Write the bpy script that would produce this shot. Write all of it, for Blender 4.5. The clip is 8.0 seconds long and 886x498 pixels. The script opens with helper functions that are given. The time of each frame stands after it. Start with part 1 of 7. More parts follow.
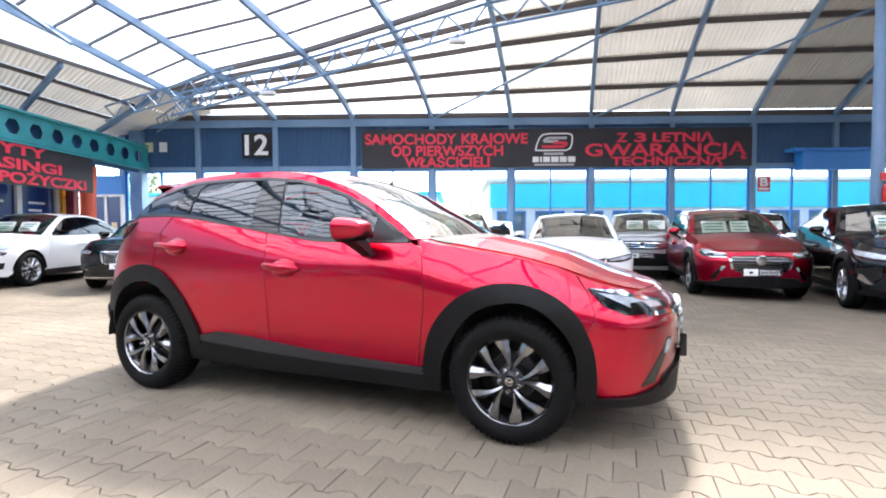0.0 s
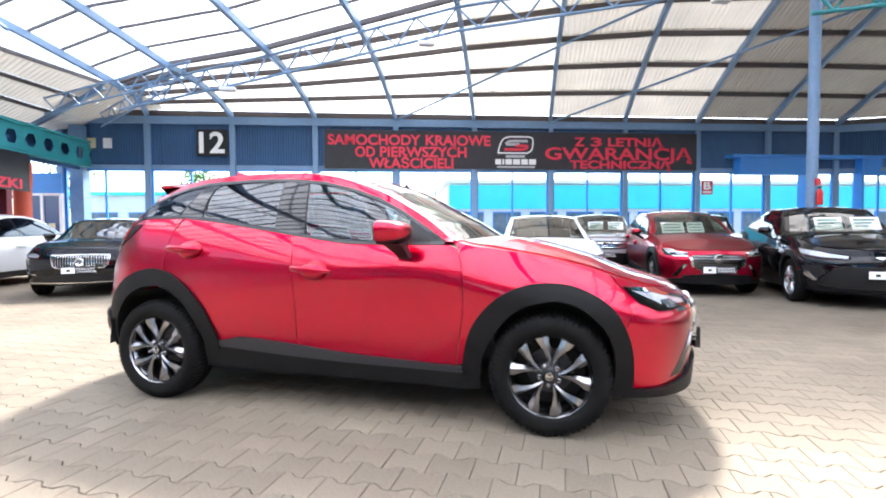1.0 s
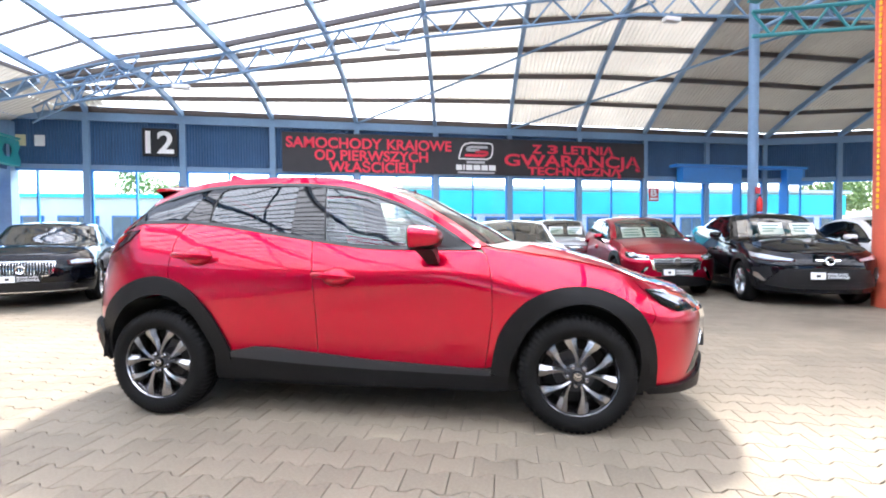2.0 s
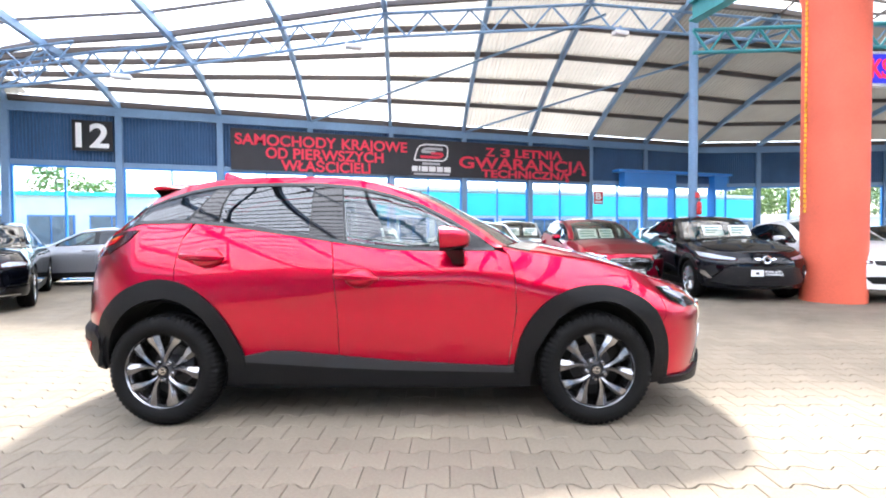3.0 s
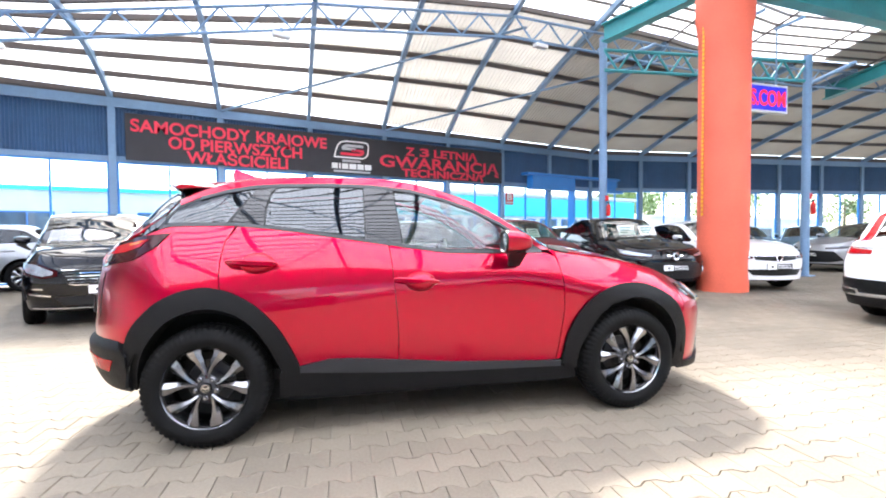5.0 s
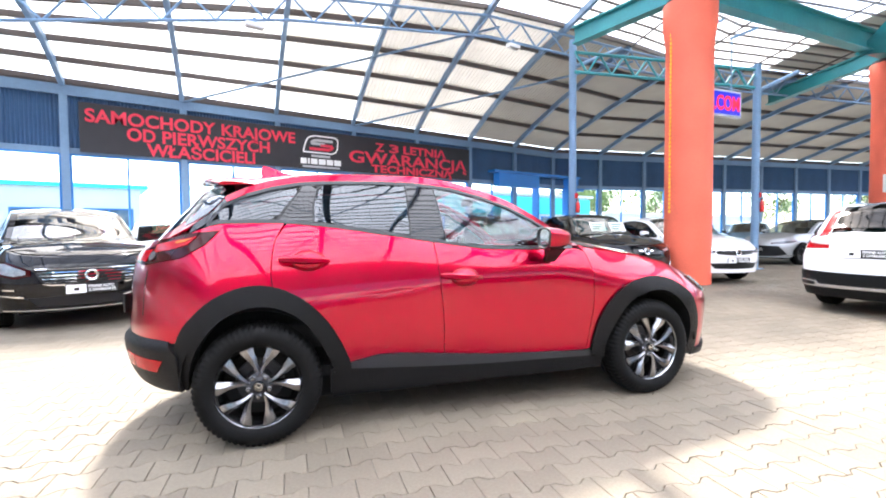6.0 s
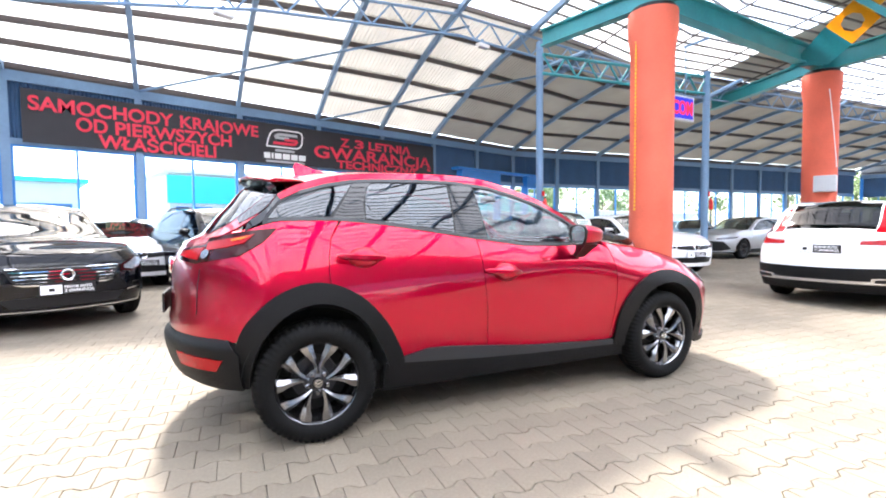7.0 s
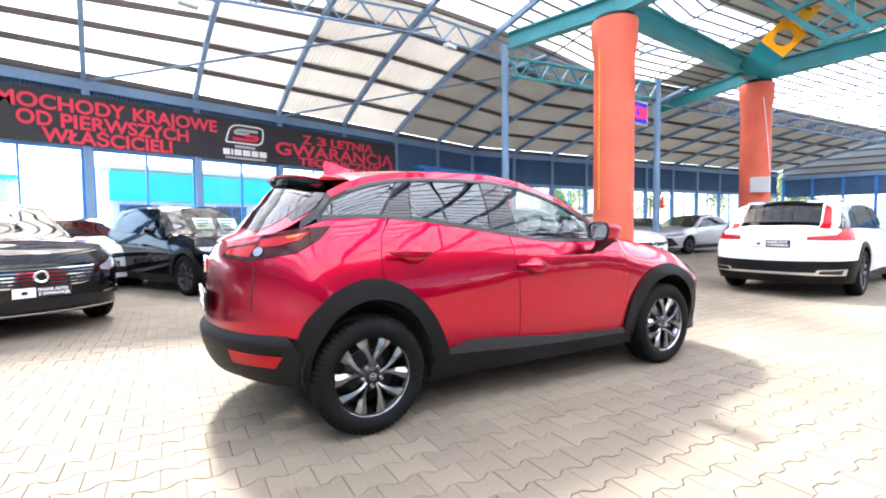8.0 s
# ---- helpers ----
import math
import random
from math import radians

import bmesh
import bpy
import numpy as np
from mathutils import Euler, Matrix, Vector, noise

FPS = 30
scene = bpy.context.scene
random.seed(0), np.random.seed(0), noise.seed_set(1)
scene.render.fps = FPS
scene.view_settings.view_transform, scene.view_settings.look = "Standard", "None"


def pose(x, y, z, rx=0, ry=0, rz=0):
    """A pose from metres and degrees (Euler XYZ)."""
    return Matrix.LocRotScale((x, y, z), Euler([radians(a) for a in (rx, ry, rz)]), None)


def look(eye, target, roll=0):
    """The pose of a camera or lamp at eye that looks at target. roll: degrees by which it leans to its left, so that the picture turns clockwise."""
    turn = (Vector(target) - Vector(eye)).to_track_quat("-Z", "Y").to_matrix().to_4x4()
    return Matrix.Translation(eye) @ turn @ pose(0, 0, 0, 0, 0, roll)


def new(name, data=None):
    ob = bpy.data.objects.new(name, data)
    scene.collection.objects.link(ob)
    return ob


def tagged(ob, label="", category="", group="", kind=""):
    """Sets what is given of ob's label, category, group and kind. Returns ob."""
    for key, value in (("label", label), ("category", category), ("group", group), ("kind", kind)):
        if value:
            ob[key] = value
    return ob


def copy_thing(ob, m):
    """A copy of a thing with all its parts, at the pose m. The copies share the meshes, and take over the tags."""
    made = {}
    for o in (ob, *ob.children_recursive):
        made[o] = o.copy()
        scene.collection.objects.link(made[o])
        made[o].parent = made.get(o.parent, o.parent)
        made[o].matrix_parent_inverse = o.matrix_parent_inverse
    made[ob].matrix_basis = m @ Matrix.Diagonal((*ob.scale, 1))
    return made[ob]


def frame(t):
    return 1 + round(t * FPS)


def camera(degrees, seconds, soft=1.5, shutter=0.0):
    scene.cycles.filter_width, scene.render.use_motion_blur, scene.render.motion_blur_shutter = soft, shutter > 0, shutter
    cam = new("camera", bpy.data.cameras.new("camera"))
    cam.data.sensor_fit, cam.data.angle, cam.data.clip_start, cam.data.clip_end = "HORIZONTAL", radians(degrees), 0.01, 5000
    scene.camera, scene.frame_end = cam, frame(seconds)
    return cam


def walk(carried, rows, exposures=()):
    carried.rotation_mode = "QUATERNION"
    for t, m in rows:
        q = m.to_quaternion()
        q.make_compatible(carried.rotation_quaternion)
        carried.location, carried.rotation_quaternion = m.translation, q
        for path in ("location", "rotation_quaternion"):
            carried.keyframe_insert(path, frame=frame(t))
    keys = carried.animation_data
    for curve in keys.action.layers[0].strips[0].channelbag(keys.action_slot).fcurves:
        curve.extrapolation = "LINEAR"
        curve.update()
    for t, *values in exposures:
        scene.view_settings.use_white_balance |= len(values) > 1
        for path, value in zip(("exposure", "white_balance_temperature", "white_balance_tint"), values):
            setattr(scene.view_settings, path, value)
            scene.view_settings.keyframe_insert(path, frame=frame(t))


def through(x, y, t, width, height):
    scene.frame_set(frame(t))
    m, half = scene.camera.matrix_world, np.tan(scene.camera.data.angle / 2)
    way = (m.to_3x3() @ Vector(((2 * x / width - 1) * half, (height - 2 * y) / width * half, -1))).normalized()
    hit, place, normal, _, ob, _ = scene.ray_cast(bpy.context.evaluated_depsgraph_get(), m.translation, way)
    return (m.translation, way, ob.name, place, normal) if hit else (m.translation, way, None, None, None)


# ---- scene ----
# ---- camera ----
cam = camera(86.75, 8.0, soft=1.9)
ROWS = [
    (0.0, 0.0749, 0.3588, 1.0971, 87.957, 0.181, 1.507),
    (0.5, -0.1653, 0.3157, 1.0932, 87.994, 0.287, -1.314),
    (1.0, -0.4178, 0.2984, 1.1084, 88.004, 0.313, -4.632),
    (1.5, -0.6466, 0.3075, 1.1162, 88.315, 0.335, -7.888),
    (3.0, -1.3575, 0.4081, 1.1176, 88.613, 0.382, -18.131),
    (3.5, -1.5969, 0.4597, 1.1259, 88.591, 0.359, -22.340),
    (4.0, -1.8121, 0.5397, 1.1321, 88.622, 0.449, -25.206),
    (4.5, -2.0441, 0.6428, 1.1459, 88.479, 0.414, -28.366),
    (6.0, -2.7672, 0.9735, 1.1636, 87.778, 0.490, -36.600),
    (6.5, -3.0260, 1.1053, 1.1677, 87.508, 0.487, -39.916),
    (7.0, -3.2760, 1.2620, 1.1737, 87.293, 0.516, -42.647),
    (7.5, -3.5090, 1.4327, 1.1675, 87.212, 0.542, -45.701),
    (8.0, -3.7534, 1.5748, 1.1719, 87.047, 0.680, -48.862),
]
walk(cam, [(t, pose(x, y, z, rx, ry, rz)) for t, x, y, z, rx, ry, rz in ROWS],
     [(0.0, 2.22), (0.5, 2.34), (1.5, 2.54), (3.5, 2.72), (6.0, 2.74), (8.0, 2.62)])

# ---- world and sun ----
SUN_EL, SUN_AZ = 50.0, 19.0
world = bpy.data.worlds.new("world")
scene.world = world
world.use_nodes = True
wn = world.node_tree.nodes
sky = wn.new("ShaderNodeTexSky")
sky.sky_type = "NISHITA"
sky.sun_disc = False
sky.sun_elevation = radians(SUN_EL)
sky.sun_rotation = radians(SUN_AZ)
sky.air_density, sky.dust_density, sky.ozone_density = 1.0, 2.0, 1.0
wn["Background"].inputs["Strength"].default_value = 0.15
world.node_tree.links.new(sky.outputs[0], wn["Background"].inputs["Color"])
sun = new("sun", bpy.data.lights.new("sun", "SUN"))
sun.data.energy, sun.data.angle, sun.data.color = 5.0, radians(6.0), (1.0, 0.95, 0.91)
sdir = Vector((math.sin(radians(SUN_AZ)) * math.cos(radians(SUN_EL)), math.cos(radians(SUN_AZ)) * math.cos(radians(SUN_EL)), math.sin(radians(SUN_EL))))
sun.matrix_world = look(sdir * 60, (0, 0, 0))

# ---- materials ----
def mat(name, color, rough=0.5, metal=0.0, noise_scale=0.0, noise_amt=0.0, bump=0.0, bump_scale=60.0, coat=0.0, spec=0.5, stain=0.0, stain_scale=1.2, random_amt=0.0, island=False):
    """A procedural surface: grain at one scale, stains at another, fine relief."""
    m = bpy.data.materials.new(name)
    m.use_nodes = True
    n, l = m.node_tree.nodes, m.node_tree.links
    b = n["Principled BSDF"]
    b.inputs["Base Color"].default_value = (*color, 1)
    b.inputs["Roughness"].default_value = rough
    b.inputs["Metallic"].default_value = metal
    b.inputs["Specular IOR Level"].default_value = spec
    b.inputs["Coat Weight"].default_value = coat
    b.inputs["Coat Roughness"].default_value = 0.03
    tc = n.new("ShaderNodeTexCoord")
    val = None
    if noise_amt or stain or random_amt:
        rgb = n.new("ShaderNodeHueSaturation")
        rgb.inputs["Color"].default_value = (*color, 1)
        add = n.new("ShaderNodeMath")
        add.operation = "ADD"
        add.inputs[0].default_value = 1.0
        add.inputs[1].default_value = 0.0
        last = add
        for sc, am in ((noise_scale, noise_amt), (stain_scale, stain)):
            if not am:
                continue
            t = n.new("ShaderNodeTexNoise")
            t.inputs["Scale"].default_value = sc
            t.inputs["Detail"].default_value = 5
            l.new(tc.outputs["Object"], t.inputs["Vector"])
            mr = n.new("ShaderNodeMapRange")
            mr.inputs["From Min"].default_value, mr.inputs["From Max"].default_value = 0.3, 0.7
            mr.inputs["To Min"].default_value, mr.inputs["To Max"].default_value = -am, am
            l.new(t.outputs["Fac"], mr.inputs["Value"])
            a2 = n.new("ShaderNodeMath")
            a2.operation = "ADD"
            l.new(last.outputs[0], a2.inputs[0])
            l.new(mr.outputs[0], a2.inputs[1])
            last = a2
        if random_amt:
            src = n.new("ShaderNodeNewGeometry").outputs["Random Per Island"] if island else n.new("ShaderNodeObjectInfo").outputs["Random"]
            mr = n.new("ShaderNodeMapRange")
            mr.inputs["To Min"].default_value, mr.inputs["To Max"].default_value = -random_amt, random_amt
            l.new(src, mr.inputs["Value"])
            a2 = n.new("ShaderNodeMath")
            a2.operation = "ADD"
            l.new(last.outputs[0], a2.inputs[0])
            l.new(mr.outputs[0], a2.inputs[1])
            last = a2
        l.new(last.outputs[0], rgb.inputs["Value"])
        l.new(rgb.outputs[0], b.inputs["Base Color"])
    if bump:
        t = n.new("ShaderNodeTexNoise")
        t.inputs["Scale"].default_value = bump_scale
        t.inputs["Detail"].default_value = 4
        l.new(tc.outputs["Object"], t.inputs["Vector"])
        bp = n.new("ShaderNodeBump")
        bp.inputs["Strength"].default_value = bump
        bp.inputs["Distance"].default_value = 0.01
        l.new(t.outputs["Fac"], bp.inputs["Height"])
        l.new(bp.outputs[0], b.inputs["Normal"])
    return m


def glass(name, tint, rough=0.0, ior=1.5, gloss=(1, 1, 1)):
    """A thin pane: tinted see-through, with a mirror gloss that grows at grazing angles."""
    m = bpy.data.materials.new(name)
    m.use_nodes = True
    n, l = m.node_tree.nodes, m.node_tree.links
    n.clear()
    out = n.new("ShaderNodeOutputMaterial")
    mix, tr, gl, fr, pw, mr = n.new("ShaderNodeMixShader"), n.new("ShaderNodeBsdfTransparent"), n.new("ShaderNodeBsdfGlossy"), n.new("ShaderNodeLayerWeight"), n.new("ShaderNodeMath"), n.new("ShaderNodeMapRange")
    tr.inputs[0].default_value = (*tint, 1)
    gl.inputs["Color"].default_value = (*gloss, 1)
    gl.inputs["Roughness"].default_value = rough
    fr.inputs["Blend"].default_value = 0.5
    pw.operation = "POWER"
    pw.inputs[1].default_value = 5.0
    mr.inputs["To Min"].default_value, mr.inputs["To Max"].default_value = ((ior - 1) / (ior + 1)) ** 2, 1.0
    l.new(fr.outputs["Facing"], pw.inputs[0])
    l.new(pw.outputs[0], mr.inputs["Value"])
    l.new(mr.outputs[0], mix.inputs[0])
    l.new(tr.outputs[0], mix.inputs[1])
    l.new(gl.outputs[0], mix.inputs[2])
    l.new(mix.outputs[0], out.inputs[0])
    return m


def sheet(name, color, through, clear=0.0):
    """Translucent roofing sheet that scatters daylight and lets a share of it straight through."""
    m = bpy.data.materials.new(name)
    m.use_nodes = True
    n, l = m.node_tree.nodes, m.node_tree.links
    n.clear()
    out = n.new("ShaderNodeOutputMaterial")
    tl, df, mix = n.new("ShaderNodeBsdfTranslucent"), n.new("ShaderNodeBsdfDiffuse"), n.new("ShaderNodeMixShader")
    tc, nz, hs = n.new("ShaderNodeTexCoord"), n.new("ShaderNodeTexNoise"), n.new("ShaderNodeHueSaturation")
    nz.inputs["Scale"].default_value, nz.inputs["Detail"].default_value = 0.7, 6
    l.new(tc.outputs["Object"], nz.inputs["Vector"])
    mr = n.new("ShaderNodeMapRange")
    mr.inputs["To Min"].default_value, mr.inputs["To Max"].default_value = 0.75, 1.2
    l.new(nz.outputs["Fac"], mr.inputs["Value"])
    hs.inputs["Color"].default_value = (*color, 1)
    l.new(mr.outputs[0], hs.inputs["Value"])
    l.new(hs.outputs[0], tl.inputs[0])
    l.new(hs.outputs[0], df.inputs[0])
    mix.inputs[0].default_value = 1 - through
    l.new(tl.outputs[0], mix.inputs[1])
    l.new(df.outputs[0], mix.inputs[2])
    m2, tr = n.new("ShaderNodeMixShader"), n.new("ShaderNodeBsdfTransparent")
    m2.inputs[0].default_value = clear
    l.new(mix.outputs[0], m2.inputs[1])
    l.new(tr.outputs[0], m2.inputs[2])
    l.new(m2.outputs[0], out.inputs[0])
    return m


STEEL = mat("blue_grey_steel_paint", (0.16, 0.27, 0.42), 0.45, 0.0, 14, 0.06, 0.05, stain=0.10)
STEEL_DK = mat("dark_purlin_paint", (0.085, 0.07, 0.068), 0.5, 0.0, 20, 0.1, stain=0.1)
BLUE = mat("bright_blue_paint", (0.03, 0.22, 0.62), 0.35, 0.0, 12, 0.05, stain=0.06)
FASCIA = mat("navy_corrugated_panel", (0.035, 0.10, 0.22), 0.45, 0.0, 12, 0.06, stain=0.12)
TEAL = mat("teal_steel_paint", (0.03, 0.27, 0.30), 0.4, 0.0, 14, 0.06, 0.05, stain=0.12)
ORANGE = mat("orange_painted_render", (0.70, 0.125, 0.068), 0.65, 0.0, 30, 0.05, 0.12, 90, stain=0.12, stain_scale=0.9)
YELLOW = mat("crane_yellow_paint", (0.85, 0.45, 0.02), 0.4, 0.0, 14, 0.05, stain=0.1)
# roof sheets in four tones: some truly grey, the rest painted-in lens glare
ROOFDARK = sheet("dark_corrugated_sheet", (0.38, 0.365, 0.325), 0.025)
ROOFMID = sheet("grey_corrugated_sheet", (0.50, 0.48, 0.435), 0.115)
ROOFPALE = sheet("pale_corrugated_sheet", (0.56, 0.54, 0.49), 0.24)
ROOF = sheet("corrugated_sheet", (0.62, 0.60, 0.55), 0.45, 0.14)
SKYL = sheet("clear_skylight", (0.62, 0.62, 0.62), 0.95, 0.62)
MILKY = sheet("milky_skylight", (0.90, 0.93, 0.99), 0.97)
MAROON = mat("maroon_paint", (0.25, 0.03, 0.04), 0.5, 0.0, 20, 0.1, stain=0.1)
SHOPGLASS = mat("shop_glass", (0.015, 0.05, 0.20), 0.06)
BLACKB = mat("black_banner_vinyl", (0.018, 0.016, 0.02), 0.45, 0.0, 3, 0.15, 0.1, 8)
REDTXT = mat("red_print", (0.75, 0.03, 0.07), 0.5)
WHITE = mat("white_print", (0.82, 0.82, 0.82), 0.5)
PALEYEL = mat("pale_yellow_card", (0.7, 0.65, 0.4), 0.7)
GREYTXT = mat("grey_print", (0.45, 0.45, 0.47), 0.5)
WHITEWALL = mat("white_render", (0.75, 0.74, 0.72), 0.7, 0.0, 12, 0.04, 0.05, stain=0.06)
PANE = glass("window_pane", (0.93, 0.97, 0.97), 0.0, 1.35)
PAVER = mat("concrete_paver", (0.165, 0.139, 0.104), 0.75, 0.0, 60, 0.10, 0.25, 220, stain=0.17, stain_scale=0.55, random_amt=0.10, spec=0.3)
PAVERS = mat("concrete_pavers", (0.165, 0.139, 0.104), 0.75, 0.0, 60, 0.10, 0.25, 220, stain=0.17, stain_scale=0.55, random_amt=0.10, island=True, spec=0.3)
CONC = mat("sandy_ground", (0.15, 0.132, 0.106), 0.8, 0.0, 40, 0.1, 0.3, 120, stain=0.12, stain_scale=0.5)
CYAN = mat("turquoise_facade", (0.05, 0.74, 0.82), 0.5, 0.0, 6, 0.05, stain=0.06)
FARWALL = mat("pale_facade", (0.82, 0.82, 0.80), 0.7, 0.0, 5, 0.05, stain=0.06)
FARGLASS = mat("far_window_glass", (0.10, 0.15, 0.20), 0.12, 0.0, 3, 0.3)
LEAF = mat("foliage", (0.12, 0.19, 0.05), 0.6, 0.0, 6, 0.35, random_amt=0.3, island=True)
BARK = mat("bark", (0.14, 0.10, 0.07), 0.9, 0.0, 20, 0.2)
GREYBOX = mat("grey_plastic", (0.55, 0.57, 0.58), 0.5, 0.0, 20, 0.03)
EXTRED = mat("extinguisher_red", (0.6, 0.02, 0.02), 0.25)
BLKPL = mat("black_plastic", (0.015, 0.015, 0.016), 0.5, 0.0, 60, 0.1, 0.1, 300, spec=0.3)


def emit(name, color, power):
    m = bpy.data.materials.new(name)
    m.use_nodes = True
    b = m.node_tree.nodes["Principled BSDF"]
    b.inputs["Base Color"].default_value = (*[c * 0.1 for c in color], 1)
    b.inputs["Emission Color"].default_value = (*color, 1)
    b.inputs["Emission Strength"].default_value = power
    return m


LEDRED = emit("led_red", (1.0, 0.01, 0.03), 0.32)
LEDGLOW = emit("led_blue", (0.01, 0.02, 0.9), 0.14)


# ---- mesh helpers ----
def finish(bm, name, material, smooth=False):
    me = bpy.data.meshes.new(name)
    bmesh.ops.recalc_face_normals(bm, faces=bm.faces)
    bm.to_mesh(me)
    bm.free()
    for mt in (material if isinstance(material, (list, tuple)) else [material]):
        me.materials.append(mt)
    if smooth:
        me.polygons.foreach_set("use_smooth", [True] * len(me.polygons))
        me.set_sharp_from_angle(angle=radians(38))
    return me


def part(name, bm, material, parent, label="", smooth=False, m=None):
    me = bm if isinstance(bm, bpy.types.Mesh) else finish(bm, name, material, smooth)
    ob = new(name, me)
    ob.parent = parent
    if m is not None:
        ob.matrix_local = m
    return tagged(ob, label)


def thing(name, label, category, m=None, group="", kind="", bm=None, material=None, smooth=False):
    ob = new(name, None if bm is None else finish(bm, name, material, smooth))
    if bm is None:
        ob.empty_display_size = 0.2
    if m is not None:
        ob.matrix_world = m
    return tagged(ob, label, category, group, kind)


def box(bm, x0, y0, z0, x1, y1, z1, bevel=0.0, m=None):
    g = bmesh.ops.create_cube(bm, size=1.0)
    vs = g["verts"]
    for v in vs:
        v.co = Vector(((x0 + x1) / 2 + v.co.x * (x1 - x0), (y0 + y1) / 2 + v.co.y * (y1 - y0), (z0 + z1) / 2 + v.co.z * (z1 - z0)))
    if bevel:
        es = list({e for v in vs for e in v.link_edges})
        r = bmesh.ops.bevel(bm, geom=es, offset=bevel, segments=2, affect="EDGES", profile=0.5)
        vs = list({v for f in r["faces"] for v in f.verts} | {v for v in vs if v.is_valid})
    if m is not None:
        bmesh.ops.transform(bm, matrix=m, verts=[v for v in vs if v.is_valid])
    return bm


def boxes(*rows, bevel=0.0):
    bm = bmesh.new()
    for r in rows:
        box(bm, *r, bevel=bevel)
    return bm


def bar(bm, a, b, w, h=None, n=4, up=(0, 0, 1)):
    """A straight bar from a to b: rectangular (n=4) w by h, or round with n sides."""
    a, b = Vector(a), Vector(b)
    d = (b - a)
    q = d.to_track_quat("Z", "Y")
    side = d.cross(Vector(up))
    if side.length < 1e-4:
        side = Vector((1, 0, 0))
    side.normalize()
    top = side.cross(d).normalized()
    h = w if h is None else h
    rings = []
    for p in (a, b):
        ring = []
        for i in range(n):
            if n == 4:
                sx, sy = ((-1, -1), (1, -1), (1, 1), (-1, 1))[i]
                co = p + side * sx * w / 2 + top * sy * h / 2
            else:
                t = 2 * math.pi * i / n
                co = p + side * math.cos(t) * w / 2 + top * math.sin(t) * h / 2
            ring.append(bm.verts.new(co))
        rings.append(ring)
    for i in range(n):
        j = (i + 1) % n
        bm.faces.new((rings[0][i], rings[0][j], rings[1][j], rings[1][i]))
    bm.faces.new(list(reversed(rings[0])))
    bm.faces.new(rings[1])
    return bm


def lathe(bm, prof, n=32, axis="z", centre=(0, 0, 0), cap=False):
    """Turns a profile of (radius, height) about an axis."""
    rings = []
    for r, h in prof:
        ring = []
        for i in range(n):
            t = 2 * math.pi * i / n
            c, s = r * math.cos(t), r * math.sin(t)
            co = {"z": (c, s, h), "y": (c, h, s), "x": (h, c, s)}[axis]
            ring.append(bm.verts.new(Vector(co) + Vector(centre)))
        rings.append(ring)
    for a, b in zip(rings, rings[1:]):
        for i in range(n):
            j = (i + 1) % n
            bm.faces.new((a[i], a[j], b[j], b[i]))
    if cap:
        bm.faces.new(rings[0])
        bm.faces.new(rings[-1])
    return bm


def writing(text, size, m, material, parent, depth=0.006, width=0.0, align="CENTER", bold=0.0):
    """Raised lettering; width stretches the line to that length."""
    cu = bpy.data.curves.new("lettering", "FONT")
    cu.body, cu.size, cu.align_x, cu.extrude, cu.offset = text, size, align, depth, bold
    ob = new("lettering", cu)
    bpy.context.view_layer.update()
    me = bpy.data.meshes.new_from_object(ob)
    bpy.data.objects.remove(ob)
    bpy.data.curves.remove(cu)
    me.materials.append(material)
    co = np.zeros(len(me.vertices) * 3)
    me.vertices.foreach_get("co", co)
    co = co.reshape(-1, 3)
    if width and len(co):
        k = width / (co[:, 0].max() - co[:, 0].min())
        co[:, 0] = (co[:, 0] - (co[:, 0].max() + co[:, 0].min()) / 2) * k
        me.vertices.foreach_set("co", co.ravel())
    ob = new("lettering", me)
    ob.parent = parent
    ob.matrix_local = m
    return ob
# ---- the hall: plan ----
WALL_Y, EAVE_Z, BAY, X0 = 16.0, 4.86, 2.605, -5.9       # north wall, its eave and its bays
FIRST, LAST = -2, 19
TURN, SKEW = 8, radians(-20)                            # past this bay the wall turns
VDIR = Vector((-0.287, -0.958, 0))                      # from the north wall towards the south
WEST_X, EAST_X, SOUTH_Y = -11.3, 42.2, -21.5


def interp(x, xs, ys):
    """Smooth monotone curve through the points (xs, ys)."""
    xs, ys = np.asarray(xs, float), np.asarray(ys, float)
    h = np.diff(xs)
    d = np.diff(ys) / h
    m = np.zeros(len(xs))
    m[0], m[-1] = d[0], d[-1]
    for i in range(1, len(xs) - 1):
        m[i] = 0 if d[i - 1] * d[i] <= 0 else (h[i - 1] + h[i]) * 3 / ((2 * h[i] + h[i - 1]) / d[i - 1] + (h[i] + 2 * h[i - 1]) / d[i])
    x = min(max(float(x), xs[0]), xs[-1])
    i = min(int(np.searchsorted(xs, x, side="right")) - 1, len(xs) - 2)
    t = (x - xs[i]) / h[i]
    return (2 * t ** 3 - 3 * t ** 2 + 1) * ys[i] + (t ** 3 - 2 * t ** 2 + t) * h[i] * m[i] + (-2 * t ** 3 + 3 * t ** 2) * ys[i + 1] + (t ** 3 - t ** 2) * h[i] * m[i + 1]


RK = [-2, -1, 0, 1, 2, 3, 4, 5, 6, 7, 8, 10, 14]
RX = [-9.10, -8.17, -6.46, -3.92, -1.49, 0.84, 3.32, 5.81, 8.19, 10.67, 13.26, 18.43, 28.89]
RY = [14.0, 13.9, 13.2, 12.9, 12.2, 11.4, 10.95, 10.4, 9.8, 9.3, 9.0, 8.4, 7.2]
RZ = [5.07, 5.18, 5.44, 5.82, 6.19, 6.50, 6.82, 6.98, 6.88, 6.77, 6.66, 6.61, 6.61]


